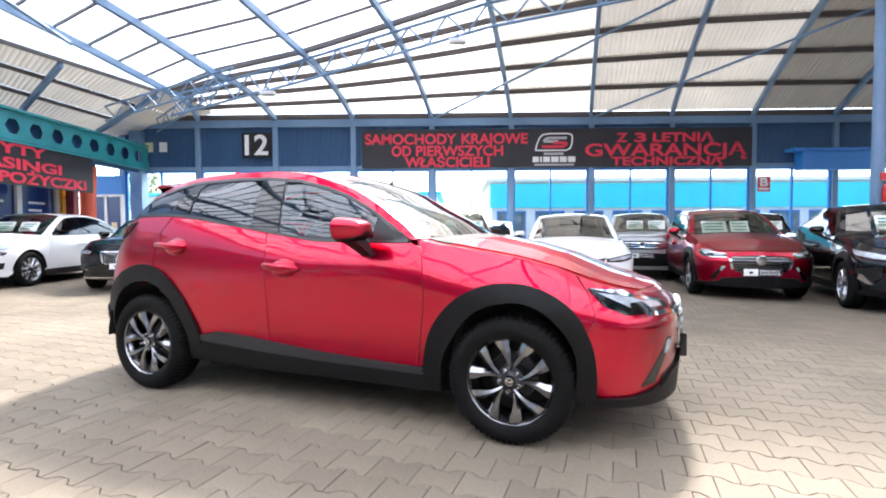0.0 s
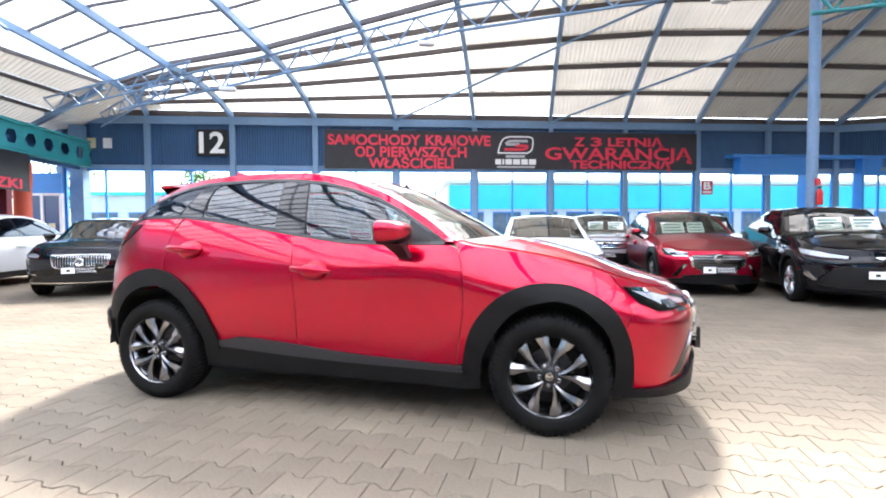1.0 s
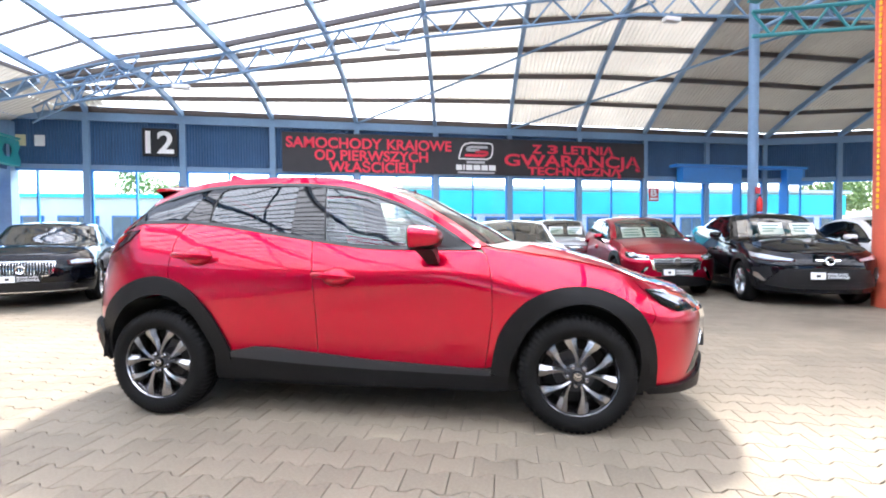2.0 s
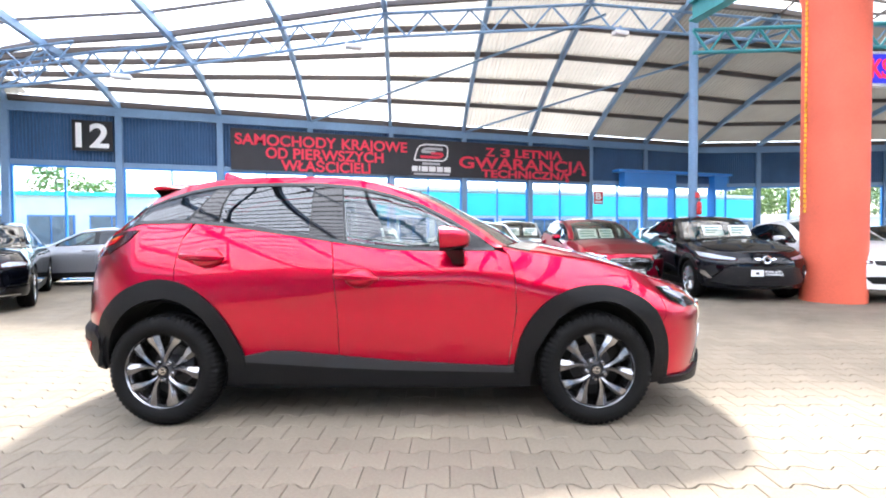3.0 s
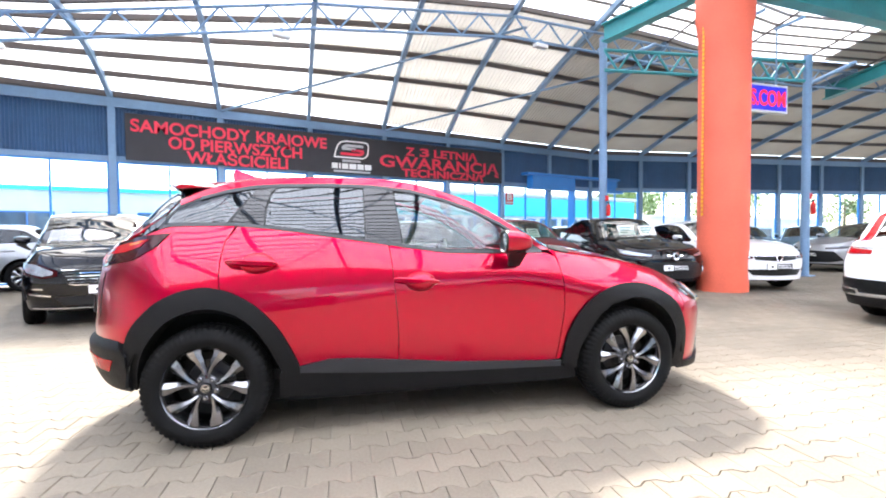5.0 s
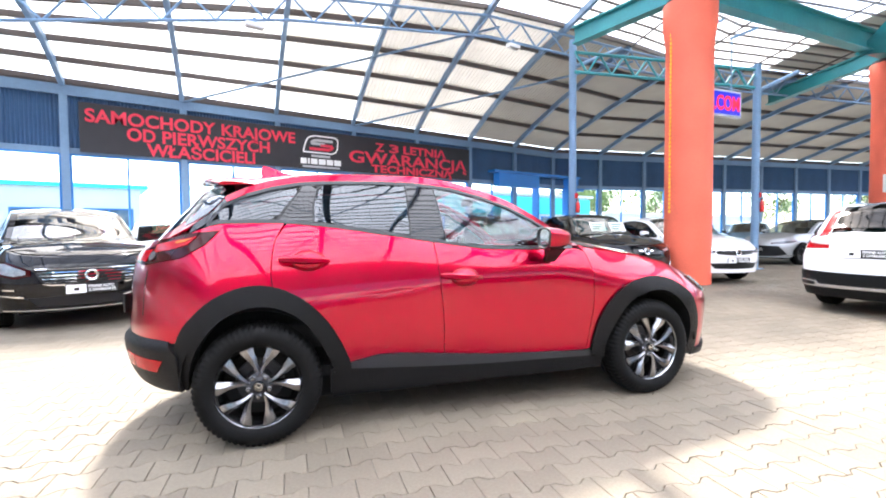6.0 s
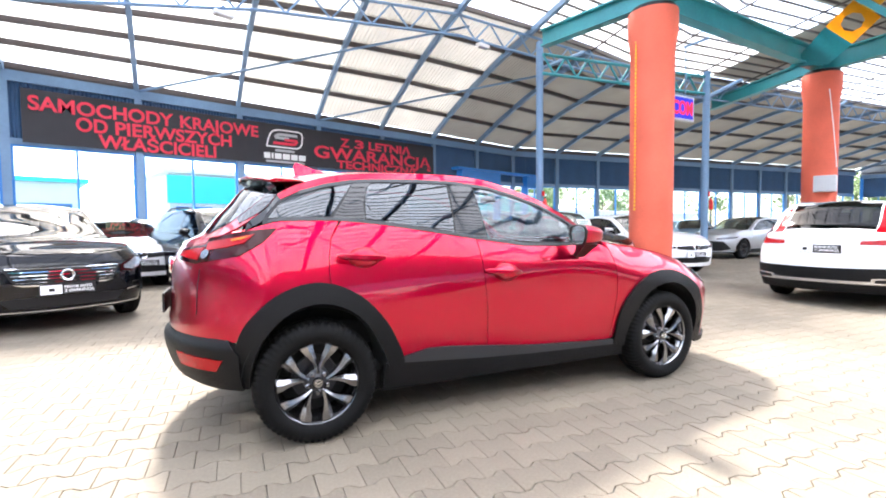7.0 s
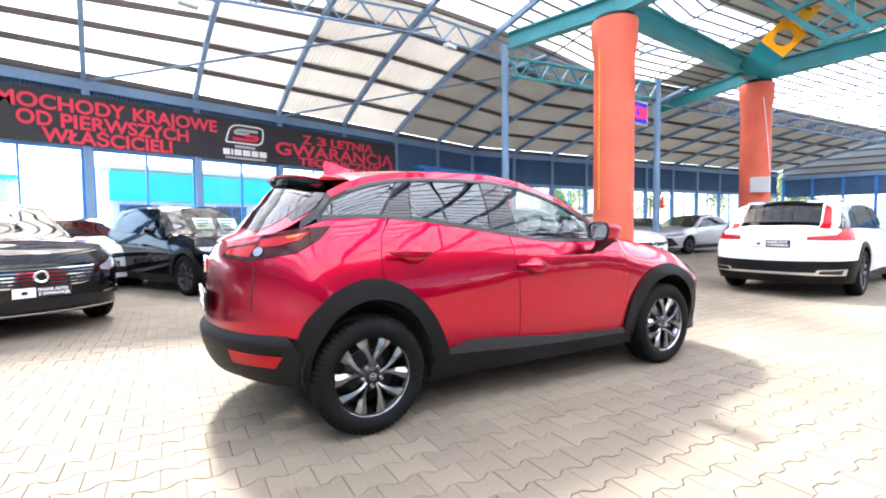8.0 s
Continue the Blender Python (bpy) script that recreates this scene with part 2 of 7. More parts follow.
def bent(k):
    """Run of the wall past its turn."""
    return Vector((math.cos(SKEW), math.sin(SKEW), 0)) * (BAY * max(0, k - TURN))


def eave(k):
    return Vector((X0 + BAY * min(k, TURN), WALL_Y, EAVE_Z)) + bent(k)


def bay_pose(k):
    """Foot of the wall at a bay line, x along the wall."""
    return pose(eave(k).x, eave(k).y, 0, 0, 0, math.degrees(SKEW) if k >= TURN else 0)


def ridge(k):
    j = min(k, TURN)
    return Vector((interp(j, RK, RX), interp(j, RK, RY), interp(j, RK, RZ))) + bent(k)


def slope(k, f):
    """A point of the north slope: f runs from the eave to the ridge."""
    p = eave(k).lerp(ridge(k), f)
    p.z += 0.22 * 4 * f * (1 - f)
    return p


SPAN = 27.0


def sky_pt(k, f):
    """A point of the skylight: f runs from the north ridge to the south ridge."""
    p = ridge(k) + VDIR * SPAN * f
    p.z += 1.3 * 4 * f * (1 - f)
    return p


def south(k, f):
    a = ridge(k) + VDIR * SPAN
    b = a + VDIR * 3.0
    b.z = EAVE_Z
    p = a.lerp(b, f)
    p.z += 0.22 * 4 * f * (1 - f)
    return p


# ---- ground ----
bm = bmesh.new()
bmesh.ops.create_grid(bm, x_segments=8, y_segments=8, size=400)
bmesh.ops.translate(bm, verts=bm.verts, vec=(0, 0, -0.012))
ground = thing("ground", "sand-coloured paved yard floor with worn joints", "ground", kind="structure", bm=bm, material=CONC)


# ---- roof sheets ----
def corrugated(fn, k0, k1, rows, name, label, material, lift, pitch=0.13, amp=0.022):
    t = thing(name, label, "roof", kind="structure")
    n = int((k1 - k0) * BAY / pitch) * 3
    for r in range(rows):
        bm = bmesh.new()
        lines = []
        for f, dz in ((r / rows, 0.03), ((r + 1) / rows + 0.012, 0.0)):
            line = []
            for i in range(n + 1):
                k = k0 + (k1 - k0) * i / n
                p = fn(k, min(f, 1.0))
                p.z += lift + dz + amp * (0, 1, 1)[i % 3]
                line.append(bm.verts.new(p))
            lines.append(line)
        a, b = lines
        for i in range(n):
            bm.faces.new((a[i], a[i + 1], b[i + 1], b[i]))
        part("roof_sheet", bm, material, t)
    return t


# north slope steps from bright to dark eastwards, glare put into the sheet tones
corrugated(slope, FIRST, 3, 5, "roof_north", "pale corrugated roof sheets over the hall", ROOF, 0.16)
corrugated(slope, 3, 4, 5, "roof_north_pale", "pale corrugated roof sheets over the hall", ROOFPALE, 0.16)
corrugated(slope, 4, 6, 5, "roof_north_middle", "grey corrugated roof sheets over the hall", ROOFMID, 0.16)
corrugated(slope, 6, LAST, 5, "roof_north_east", "corrugated roof sheets over the hall, toned darker away from the glare", ROOFDARK, 0.16)
corrugated(south, FIRST, LAST, 2, "roof_south", "grey corrugated roof sheets over the hall", ROOFMID, 0.16)
# clear sheets next to the ridge, closed ones to the east, milky ones further south, then closed ones again
corrugated(lambda k, f: sky_pt(k, 0.08 * f), FIRST + 0.6, 3.6, 2, "skylight_ridge", "clear skylight sheets along the ridge", SKYL, 0.16)
corrugated(lambda k, f: sky_pt(k, 0.08 * f), 3.6, 9.4, 2, "roof_ridge", "pale corrugated sheets along the ridge", ROOF, 0.16)
corrugated(lambda k, f: sky_pt(k, 0.08 + 0.08 * f), FIRST + 0.6, 9.4, 2, "skylight", "clear skylight sheets in the roof", SKYL, 0.16)
corrugated(lambda k, f: sky_pt(k, 0.16 + 0.14 * f), FIRST + 0.6, 6.2, 3, "skylight_west", "clear skylight sheets in the roof", SKYL, 0.16)
corrugated(lambda k, f: sky_pt(k, 0.30 * f), 10.8, LAST, 6, "skylight_east", "clear skylight sheets in the roof", SKYL, 0.16)
corrugated(lambda k, f: sky_pt(k, 0.36 * f), 9.4, 10.8, 7, "roof_by_crane", "dark corrugated roof sheets above the crane", ROOFDARK, 0.16)
corrugated(lambda k, f: sky_pt(k, 0.16 + 0.20 * f), 6.2, 9.4, 4, "roof_over_crane", "dark corrugated roof sheets above the crane", ROOFDARK, 0.16)
corrugated(lambda k, f: sky_pt(k, 0.30 + 0.06 * f), FIRST + 0.6, 6.2, 1, "skylight_west", "clear skylight sheets in the roof", SKYL, 0.16)
corrugated(lambda k, f: sky_pt(k, 0.30 + 0.06 * f), 10.8, LAST, 1, "skylight_east", "clear skylight sheets in the roof", SKYL, 0.16)
corrugated(lambda k, f: sky_pt(k, 0.36 + 0.48 * f), FIRST + 0.6, LAST, 9, "skylight_south", "milky translucent skylight sheets in the roof", MILKY, 0.16)
# unseen closed roof, added to cut the low light from the south
corrugated(lambda k, f: sky_pt(k, 0.84 + 0.16 * f), FIRST + 0.6, LAST, 3, "roof_far_south", "grey corrugated roof sheets over the hall", ROOFMID, 0.16)


def west_slope(j, f):
    a = ridge(FIRST + 0.6) + VDIR * (j * BAY)
    b = Vector((WEST_X, a.y + 0.9, 4.15))
    p = b.lerp(a, f)
    return p


corrugated(west_slope, -0.9, 3.0, 3, "roof_west", "grey corrugated roof sheets over the hall", ROOFMID, 0.12)
corrugated(west_slope, 3.0, 13.0, 3, "skylight_far_west", "milky translucent skylight sheets in the roof", MILKY, 0.12)


def framework(fn, k0, k1, rows, name, rafter_w, purlin_w, m_raft, m_purl):
    t = thing(name, "painted steel rafters and purlins under the roof sheets", "roof frame", kind="structure")
    for k in range(k0, k1 + 1):
        bm = bmesh.new()
        pts = [fn(k, i / 4) for i in range(5)]
        for a, b in zip(pts, pts[1:]):
            bar(bm, a, b, rafter_w, rafter_w * 1.5)
        part("rafter", bm, m_raft, t)
    for r in range(rows + 1):
        bm = bmesh.new()
        for k in range(k0, k1):
            a, b = fn(k, r / rows), fn(k + 1, r / rows)
            bar(bm, a + Vector((0, 0, 0.1)), b + Vector((0, 0, 0.1)), purlin_w, purlin_w * 1.3)
        part("purlin", bm, m_purl, t)
    return t


framework(slope, FIRST + 1, LAST, 5, "roof_frame_north", 0.11, 0.095, STEEL, STEEL_DK)
framework(south, FIRST + 1, LAST, 2, "roof_frame_south", 0.11, 0.075, STEEL, STEEL_DK)
framework(lambda k, f: sky_pt(k, 0.34 * f), FIRST + 1, 6, 12, "skylight_frame", 0.11, 0.045, STEEL, STEEL_DK)
framework(lambda k, f: sky_pt(k, 0.34 * f), 6, LAST, 22, "skylight_frame_east", 0.032, 0.045, STEEL_DK, STEEL_DK)
framework(lambda k, f: sky_pt(k, 0.34 + 0.66 * f), FIRST + 1, LAST, 26, "skylight_frame_south", 0.15, 0.075, STEEL, STEEL_DK)
framework(west_slope, 0, 8, 3, "roof_frame_west", 0.09, 0.07, STEEL, STEEL_DK)


def lattice(a0, a1, depth, n, name, material, r=0.05, m=None):
    """A lattice girder: two chords with a zigzag of tubes."""
    t = thing(name, "painted steel lattice girder under the roof", "girder", kind="structure")
    a0, a1 = Vector(a0), Vector(a1)
    dn = Vector((0, 0, -depth))
    bm = bar(bmesh.new(), a0, a1, r * 1.5, n=8)
    part("chord", bm, material, t)
    bm = bar(bmesh.new(), a0 + dn, a1 + dn, r * 1.5, n=8)
    part("chord", bm, material, t)
    for i in range(n):
        p, q = a0.lerp(a1, i / n), a0.lerp(a1, (i + 1) / n)
        mid = p.lerp(q, 0.5) + dn
        bm = bar(bmesh.new(), p, mid, r, n=6)
        part("web", bm, material, t)
        bm = bar(bmesh.new(), mid, q, r, n=6)
        part("web", bm, material, t)
    return t


# diagonal ties under the skylight
for k in range(FIRST + 1, 12):
    for f0, f1 in ((0.1, 0.32), (0.34, 0.56), (0.58, 0.8)) if k < 6 else ((0.34, 0.56), (0.58, 0.8)):
        a, b = (k, k + 1) if (k + int(f0 * 4)) % 2 else (k + 1, k)
        bm = bar(bmesh.new(), sky_pt(a, f0) + Vector((0, 0, -0.1)), sky_pt(b, f1) + Vector((0, 0, -0.1)), 0.09, n=8)
        thing("roof_brace", "slender painted steel tie under the skylight", "brace", kind="structure", bm=bm, material=STEEL)
# lattice tubes at the western corner
lattice(Vector((-9.5, 15.3, 4.75)), ridge(0) + Vector((0, 0, -0.1)), 0.4, 6, "corner_girder", STEEL, 0.035)
lattice(Vector((-9.6, 13.2, 4.6)), ridge(0.3) + Vector((0, -0.4, -0.1)), 0.4, 6, "corner_girder", STEEL, 0.035)
# the girders under the ridge, bay by bay, and the ties that brace the slope
for k in range(-1, LAST - 1, 2):
    a, b = ridge(k) + Vector((0, 0, -0.12)), ridge(min(k + 2, LAST)) + Vector((0, 0, -0.12))
    lattice(a, b, 0.55, 5, "ridge_girder", STEEL)
for k in (2, 4):
    bm = bar(bmesh.new(), eave(k) + Vector((0, -0.05, -0.05)), slope(k + 3.2, 0.95) + Vector((0, 0, -0.15)), 0.07, n=8)
    thing("roof_brace", "slender painted steel tie under the roof", "brace", kind="structure", bm=bm, material=STEEL)

# ---- north wall ----
t = thing("wall_north", "blue steel and glass wall of the hall", "wall", kind="structure")
for k in range(FIRST, LAST):
    m = bay_pose(k)
    part("eave_beam", boxes((0, -0.10, EAVE_Z - 0.26, BAY, 0.12, EAVE_Z - 0.02)), STEEL, t, m=m)
    part("eave_closer", boxes((0.0, -0.03, EAVE_Z - 0.02, BAY, 0.03, EAVE_Z + 0.175)), STEEL_DK, t, m=m)
    part("lintel", boxes((0.085, -0.05, 3.17, BAY - 0.085, 0.08, 3.31)), STEEL, t, m=m)
    part("post", boxes((-0.085, -0.13, 0, 0.085, 0.06, EAVE_Z - 0.26), bevel=0.008), STEEL, t, m=m)
    bm = bmesh.new()
    prev = None
    for i in range(121):
        x = 0.085 + (BAY - 0.17) * i / 120
        y = -0.015 + (0.014 if (i // 2) % 2 else -0.014)
        cur = (bm.verts.new((x, y, 3.31)), bm.verts.new((x, y, EAVE_Z - 0.26)))
        if prev:
            bm.faces.new((prev[0], cur[0], cur[1], prev[1]))
        prev = cur
    part("cladding", bm, FASCIA, t, "navy corrugated metal panel", m=m)
for k in range(FIRST, LAST):
    xa, xb = 0.085, BAY - 0.085
    w = thing("window_%d" % (k - FIRST + 1), "tall blue-framed window down to the floor", "window", bay_pose(k), kind="structure")
    xm = (xa + xb) / 2
    for a in (xa, xm - 0.03, xb - 0.05):
        part("window_frame", boxes((a, -0.045, 0.0, a + 0.05, 0.035, 3.17), bevel=0.004), BLUE, w)
    for z in (0.0, 3.12):
        part("window_frame", boxes((xa + 0.05, -0.04, z, xb - 0.05, 0.03, z + 0.05)), BLUE, w)
    for a, b in ((xa + 0.05, xm - 0.03), (xm + 0.02, xb - 0.05)):
        p = part("pane", boxes((a, -0.012, 0.05, b, -0.004, 3.12)), PANE, w)
        p.visible_shadow = False

# the hall's bay number
t = thing("bay_sign", "dark square sign with the white number 12", "sign", pose(-6.50, WALL_Y - 0.16, 4.0))
part("board", boxes((-0.48, -0.02, -0.42, 0.48, 0.02, 0.42), bevel=0.006), BLKPL, t)
writing("12", 0.92, pose(0, -0.024, -0.31, 90), WHITE, t, bold=0.02, width=0.78)

# the long banner
BX0, BX1, BZ0, BZ1 = -3.0, 9.64, 3.22, 4.46
t = thing("banner", "long black banner with red lettering and an emblem", "banner", pose((BX0 + BX1) / 2, WALL_Y - 0.17, (BZ0 + BZ1) / 2))
bw, bh = (BX1 - BX0) / 2, (BZ1 - BZ0) / 2
bm = bmesh.new()
bmesh.ops.create_grid(bm, x_segments=90, y_segments=6, size=1)
for v in bm.verts:
    v.co = Vector((v.co.x * bw, 0.008 * math.sin(v.co.x * 31) * math.cos(v.co.y * 2), v.co.y * bh))
bmesh.ops.solidify(bm, geom=bm.faces[:], thickness=0.006)
part("cloth", bm, BLACKB, t)


def line_on(t, text, x0, x1, z, size, material, yy=-0.016, bold=0.012):
    words = text.split()
    wide = {"I": 0.45, "J": 0.55, "W": 1.45, "M": 1.3, "O": 1.2, "C": 1.1, "Ś": 0.85, "Z": 0.95, "L": 0.85, "E": 0.85}
    size_of = lambda w: sum(wide.get(c, 1.0) for c in w)
    total = sum(size_of(w) for w in words) + 0.55 * (len(words) - 1)
    x = x0
    for w in words:
        dx = (x1 - x0) * size_of(w) / total
        writing(w, size, pose(x + dx / 2, yy, z, 90), material, t, width=dx, bold=bold, depth=0.004)
        x += dx + (x1 - x0) * 0.55 / total


line_on(t, "SAMOCHODY KRAJOWE", -6.2, -0.88, 0.15, 0.46, REDTXT)
line_on(t, "OD PIERWSZYCH", -5.33, -1.68, -0.235, 0.46, REDTXT)
line_on(t, "WŁAŚCICIELI", -4.9, -2.12, -0.60, 0.46, REDTXT)
line_on(t, "Z 3 LETNIĄ", 1.98, 5.12, 0.17, 0.40, REDTXT)
line_on(t, "GWARANCJĄ", 0.98, 6.16, -0.28, 0.56, REDTXT)
line_on(t, "TECHNICZNĄ", 1.82, 5.41, -0.58, 0.37, REDTXT)
# emblem of plain bent bars, and bars for the firm's name


def bent_bar(pts, w, y):
    """A flat bar that follows the points."""
    bm = bmesh.new()
    for (ax, az), (bx, bz) in zip(pts, pts[1:]):
        bar(bm, (ax, y, az), (bx, y, bz), 0.01, w)
    return bm


part("emblem_outline", bent_bar([(-0.63, -0.09), (-0.58, 0.12), (-0.50, 0.32), (-0.40, 0.41), (-0.22, 0.45), (0.42, 0.45), (0.54, 0.41), (0.56, 0.30), (0.54, 0.08), (0.48, -0.03), (0.36, -0.09), (-0.63, -0.09)], 0.045, -0.02), WHITE, t, "white slanted outline")
part("emblem_bar", bent_bar([(0.38, 0.31), (-0.20, 0.31), (-0.32, 0.27), (-0.36, 0.20), (0.10, 0.20)], 0.085, -0.022), GREYTXT, t, "grey upper stroke")
part("emblem_bar", bent_bar([(-0.42, 0.03), (0.22, 0.03), (0.34, 0.07), (0.38, 0.15), (-0.05, 0.16)], 0.085, -0.022), REDTXT, t, "red lower stroke")
part("name_bar", boxes((-0.36, -0.02, -0.24, 0.28, -0.014, -0.16)), GREYTXT, t)
for x0, x1 in ((-0.72, -0.52), (-0.48, -0.42), (-0.38, -0.16), (-0.12, 0.12), (0.16, 0.38), (0.42, 0.66)):
    part("name_bar", boxes((x0, -0.02, -0.47, x1, -0.014, -0.29)), WHITE, t)
part("name_bar", boxes((-0.66, -0.02, -0.585, 0.62, -0.014, -0.52)), GREYTXT, t)

# entrance box and its canopy
t = thing("entrance_canopy", "blue box canopy over the glazed entrance", "canopy", kind="structure")
part("roof_plate", boxes((10.7, WALL_Y - 0.55, 3.62, 16.9, WALL_Y - 0.12, 3.72), bevel=0.01), BLUE, t)
part("fascia_panel", boxes((11.0, WALL_Y - 0.5, 3.05, 13.4, WALL_Y - 0.14, 3.62), bevel=0.01), BLUE, t)
part("fascia_panel", boxes((15.6, WALL_Y - 0.5, 3.05, 16.7, WALL_Y - 0.14, 3.62), bevel=0.01), BLUE, t)
for x in (13.4, 15.5):
    part("jamb", boxes((x, WALL_Y - 0.5, 0, x + 0.09, WALL_Y - 0.14, 3.62), bevel=0.006), BLUE, t)

# ---- west side ----
t = thing("wall_west", "white shopfront wall under a teal beam", "wall", kind="structure")
part("wall_panel", boxes((WEST_X - 0.25, -21.5, 0, WEST_X - 0.05, 9.6, 4.1)), WHITEWALL, t)
part("wall_panel", boxes((WEST_X - 0.25, 9.6, 0, WEST_X - 0.05, 13.6, 0.5), (WEST_X - 0.25, 9.6, 2.5, WEST_X - 0.05, 13.6, 4.1)), WHITEWALL, t)
part("corner_column", boxes((WEST_X + 0.55, WALL_Y - 0.25, 0, WEST_X + 0.95, WALL_Y + 0.1, 4.5), bevel=0.01), STEEL, t)
for y in (9.6, 11.0, 12.3, 13.5):
    part("mullion", boxes((WEST_X - 0.2, y, 0, WEST_X - 0.02, y + 0.14, 2.5)), WHITE, t)
part("shop_glass", boxes((WEST_X - 0.14, 9.7, 0.5, WEST_X - 0.1, 13.5, 2.5)), SHOPGLASS, t)
for y0, y1 in ((9.8, 10.9), (11.2, 12.2), (12.5, 13.4)):
    for j in range(3):
        part("poster_line", boxes((WEST_X - 0.095, y0 + 0.2, 1.9 - 0.2 * j, WEST_X - 0.09, y1 - 0.2 - 0.1 * j, 1.96 - 0.2 * j)), WHITE, t)
part("yellow_strip", boxes((WEST_X - 0.04, 13.62, 0, WEST_X + 0.06, 13.85, 2.6)), YELLOW, t)
# castellated beam
bm = bmesh.new()
hz0, hz1, hx = 3.25, 3.95, WEST_X + 1.07
ys = [-14 + 0.62 * i for i in range(49)]
box(bm, hx - 0.12, -14.3, hz1, hx + 0.12, WALL_Y - 0.2, hz1 + 0.05)
box(bm, hx - 0.12, -14.3, hz0 - 0.05, hx + 0.12, WALL_Y - 0.2, hz0)
for y in ys:
    c = Vector((hx, y + 0.31, (hz0 + hz1) / 2))
    ring = [Vector((0, 0.19 * math.cos(math.pi * i / 3), 0.2 * math.sin(math.pi * i / 3))) for i in range(6)]
    outer = [Vector((0, 0.31, 0)), Vector((0, 0.31, 0.35)), Vector((0, -0.31, 0.35)), Vector((0, -0.31, 0)), Vector((0, -0.31, -0.35)), Vector((0, 0.31, -0.35))]
    vi = [bm.verts.new(c + p) for p in ring]
    vo = [bm.verts.new(c + p) for p in outer]
    for i in range(6):
        bm.faces.new((vi[i], vi[(i + 1) % 6], vo[(i + 1) % 6], vo[i]))
thing("castellated_beam", "teal steel beam with a row of hexagonal holes", "beam", kind="structure", bm=bm, material=TEAL)
# soffit, and a dark sheet standing in for shade behind the holes
thing("beam_backing", "added dark panel for the shade behind the holed teal beam", "panel", kind="structure", bm=boxes((WEST_X - 0.04, -14.3, 3.98, WEST_X + 0.94, WALL_Y - 0.3, 4.06), (WEST_X + 0.86, -14.3, 3.1, WEST_X + 0.9, WALL_Y - 0.3, 3.98)), material=FASCIA)
t = thing("finance_banner", "black banner with red lettering on the shopfront", "banner", pose(WEST_X + 1.14, 11.0, 2.75, 0, 0, 90))
part("cloth", boxes((-2.4, -0.004, -0.52, 2.4, 0.004, 0.52)), BLACKB, t)
line_on(t, "KREDYTY", -1.9, 0.9, 0.2, 0.34, REDTXT, -0.01)
line_on(t, "LEASINGI", -1.3, 1.35, -0.14, 0.34, REDTXT, -0.01)
line_on(t, "POŻYCZKI", -0.35, 2.15, -0.46, 0.34, REDTXT, -0.01)


def pillar(x, y, r, h, name="pillar"):
    t = thing(name, "thick round orange concrete pillar with a flared head", "pillar", pose(x, y, 0))
    part("shaft", lathe(bmesh.new(), [(r, 0), (r, h - 0.95), (r * 1.02, h - 0.8), (r * 1.13, h - 0.45), (r * 1.14, h)], 48, cap=True), ORANGE, t, smooth=True)
    part("collar", lathe(bmesh.new(), [(r * 0.95, h), (r * 1.0, h + 0.02), (r * 1.0, h + 0.10), (r * 0.9, h + 0.12)], 32, cap=True), BLKPL, t, smooth=True)
    return t


P1, P2 = Vector((7.41, 5.91, 0)), Vector((15.8, 4.2, 0))
PH = 5.85
pa = pillar(P1.x, P1.y, 0.46, PH)
pb = pillar(P2.x, P2.y, 0.46, PH)
pillar(WEST_X + 0.35, 14.2, 0.2, 3.1)
t = thing("service_pipe", "maroon painted steel stanchion beside the orange pillar", "stanchion", pose(WEST_X + 0.35, 13.62, 0))
part("shaft", boxes((-0.12, -0.1, 0, 0.12, 0.1, 3.1), bevel=0.02), MAROON, t)
for z in (0.9, 1.5, 2.1, 2.7):
    part("clamp", boxes((-0.135, -0.115, z, 0.135, 0.115, z + 0.05)), MAROON, t)
t = thing("glass_screen", "blue glazed screen in a white frame beside the shopfront", "screen", pose(WEST_X + 0.1, 15.3, 0), kind="structure")
part("header", boxes((-0.6, -0.05, 2.35, 0.55, 0.05, 2.95), bevel=0.01), BLUE, t)
part("header_trim", boxes((-0.6, -0.06, 2.28, 0.55, 0.06, 2.35)), WHITE, t)
for x in (-0.6, -0.06, 0.47):
    part("frame", boxes((x, -0.05, 0, x + 0.08, 0.05, 2.28)), WHITE, t)
for x in (-0.52, 0.02):
    part("pane", boxes((x, -0.01, 0.05, x + 0.45, 0.01, 2.28)), SHOPGLASS, t)
    part("label", boxes((x + 0.12, -0.018, 1.2, x + 0.3, -0.011, 1.45)), PALEYEL, t)
# chain and cable down the pillars, and the grey switch box
bm = bmesh.new()
for i in range(46):
    z = 1.5 + i * 0.085
    a = math.radians(-201)
    bar(bm, (0.475 * math.cos(a), 0.475 * math.sin(a), z), (0.475 * math.cos(a), 0.475 * math.sin(a), z + 0.06), 0.038, n=6)
part("chain", bm, YELLOW, pa, "thin yellow chain")
bm = bmesh.new()
pts = [(0.52 * math.cos(math.radians(-150 + 4 * i)), 0.52 * math.sin(math.radians(-150 + 4 * i)), 5.3 - 0.3 * i) for i in range(9)]
for a, b in zip(pts, pts[1:]):
    bar(bm, a, b, 0.025, n=6)
part("cable", bm, WHITE, pb)
part("switch_box", boxes((-0.62, -0.5, 2.15, -0.3, 0.05, 2.65), bevel=0.01), GREYBOX, pb, "pale grey switch box")

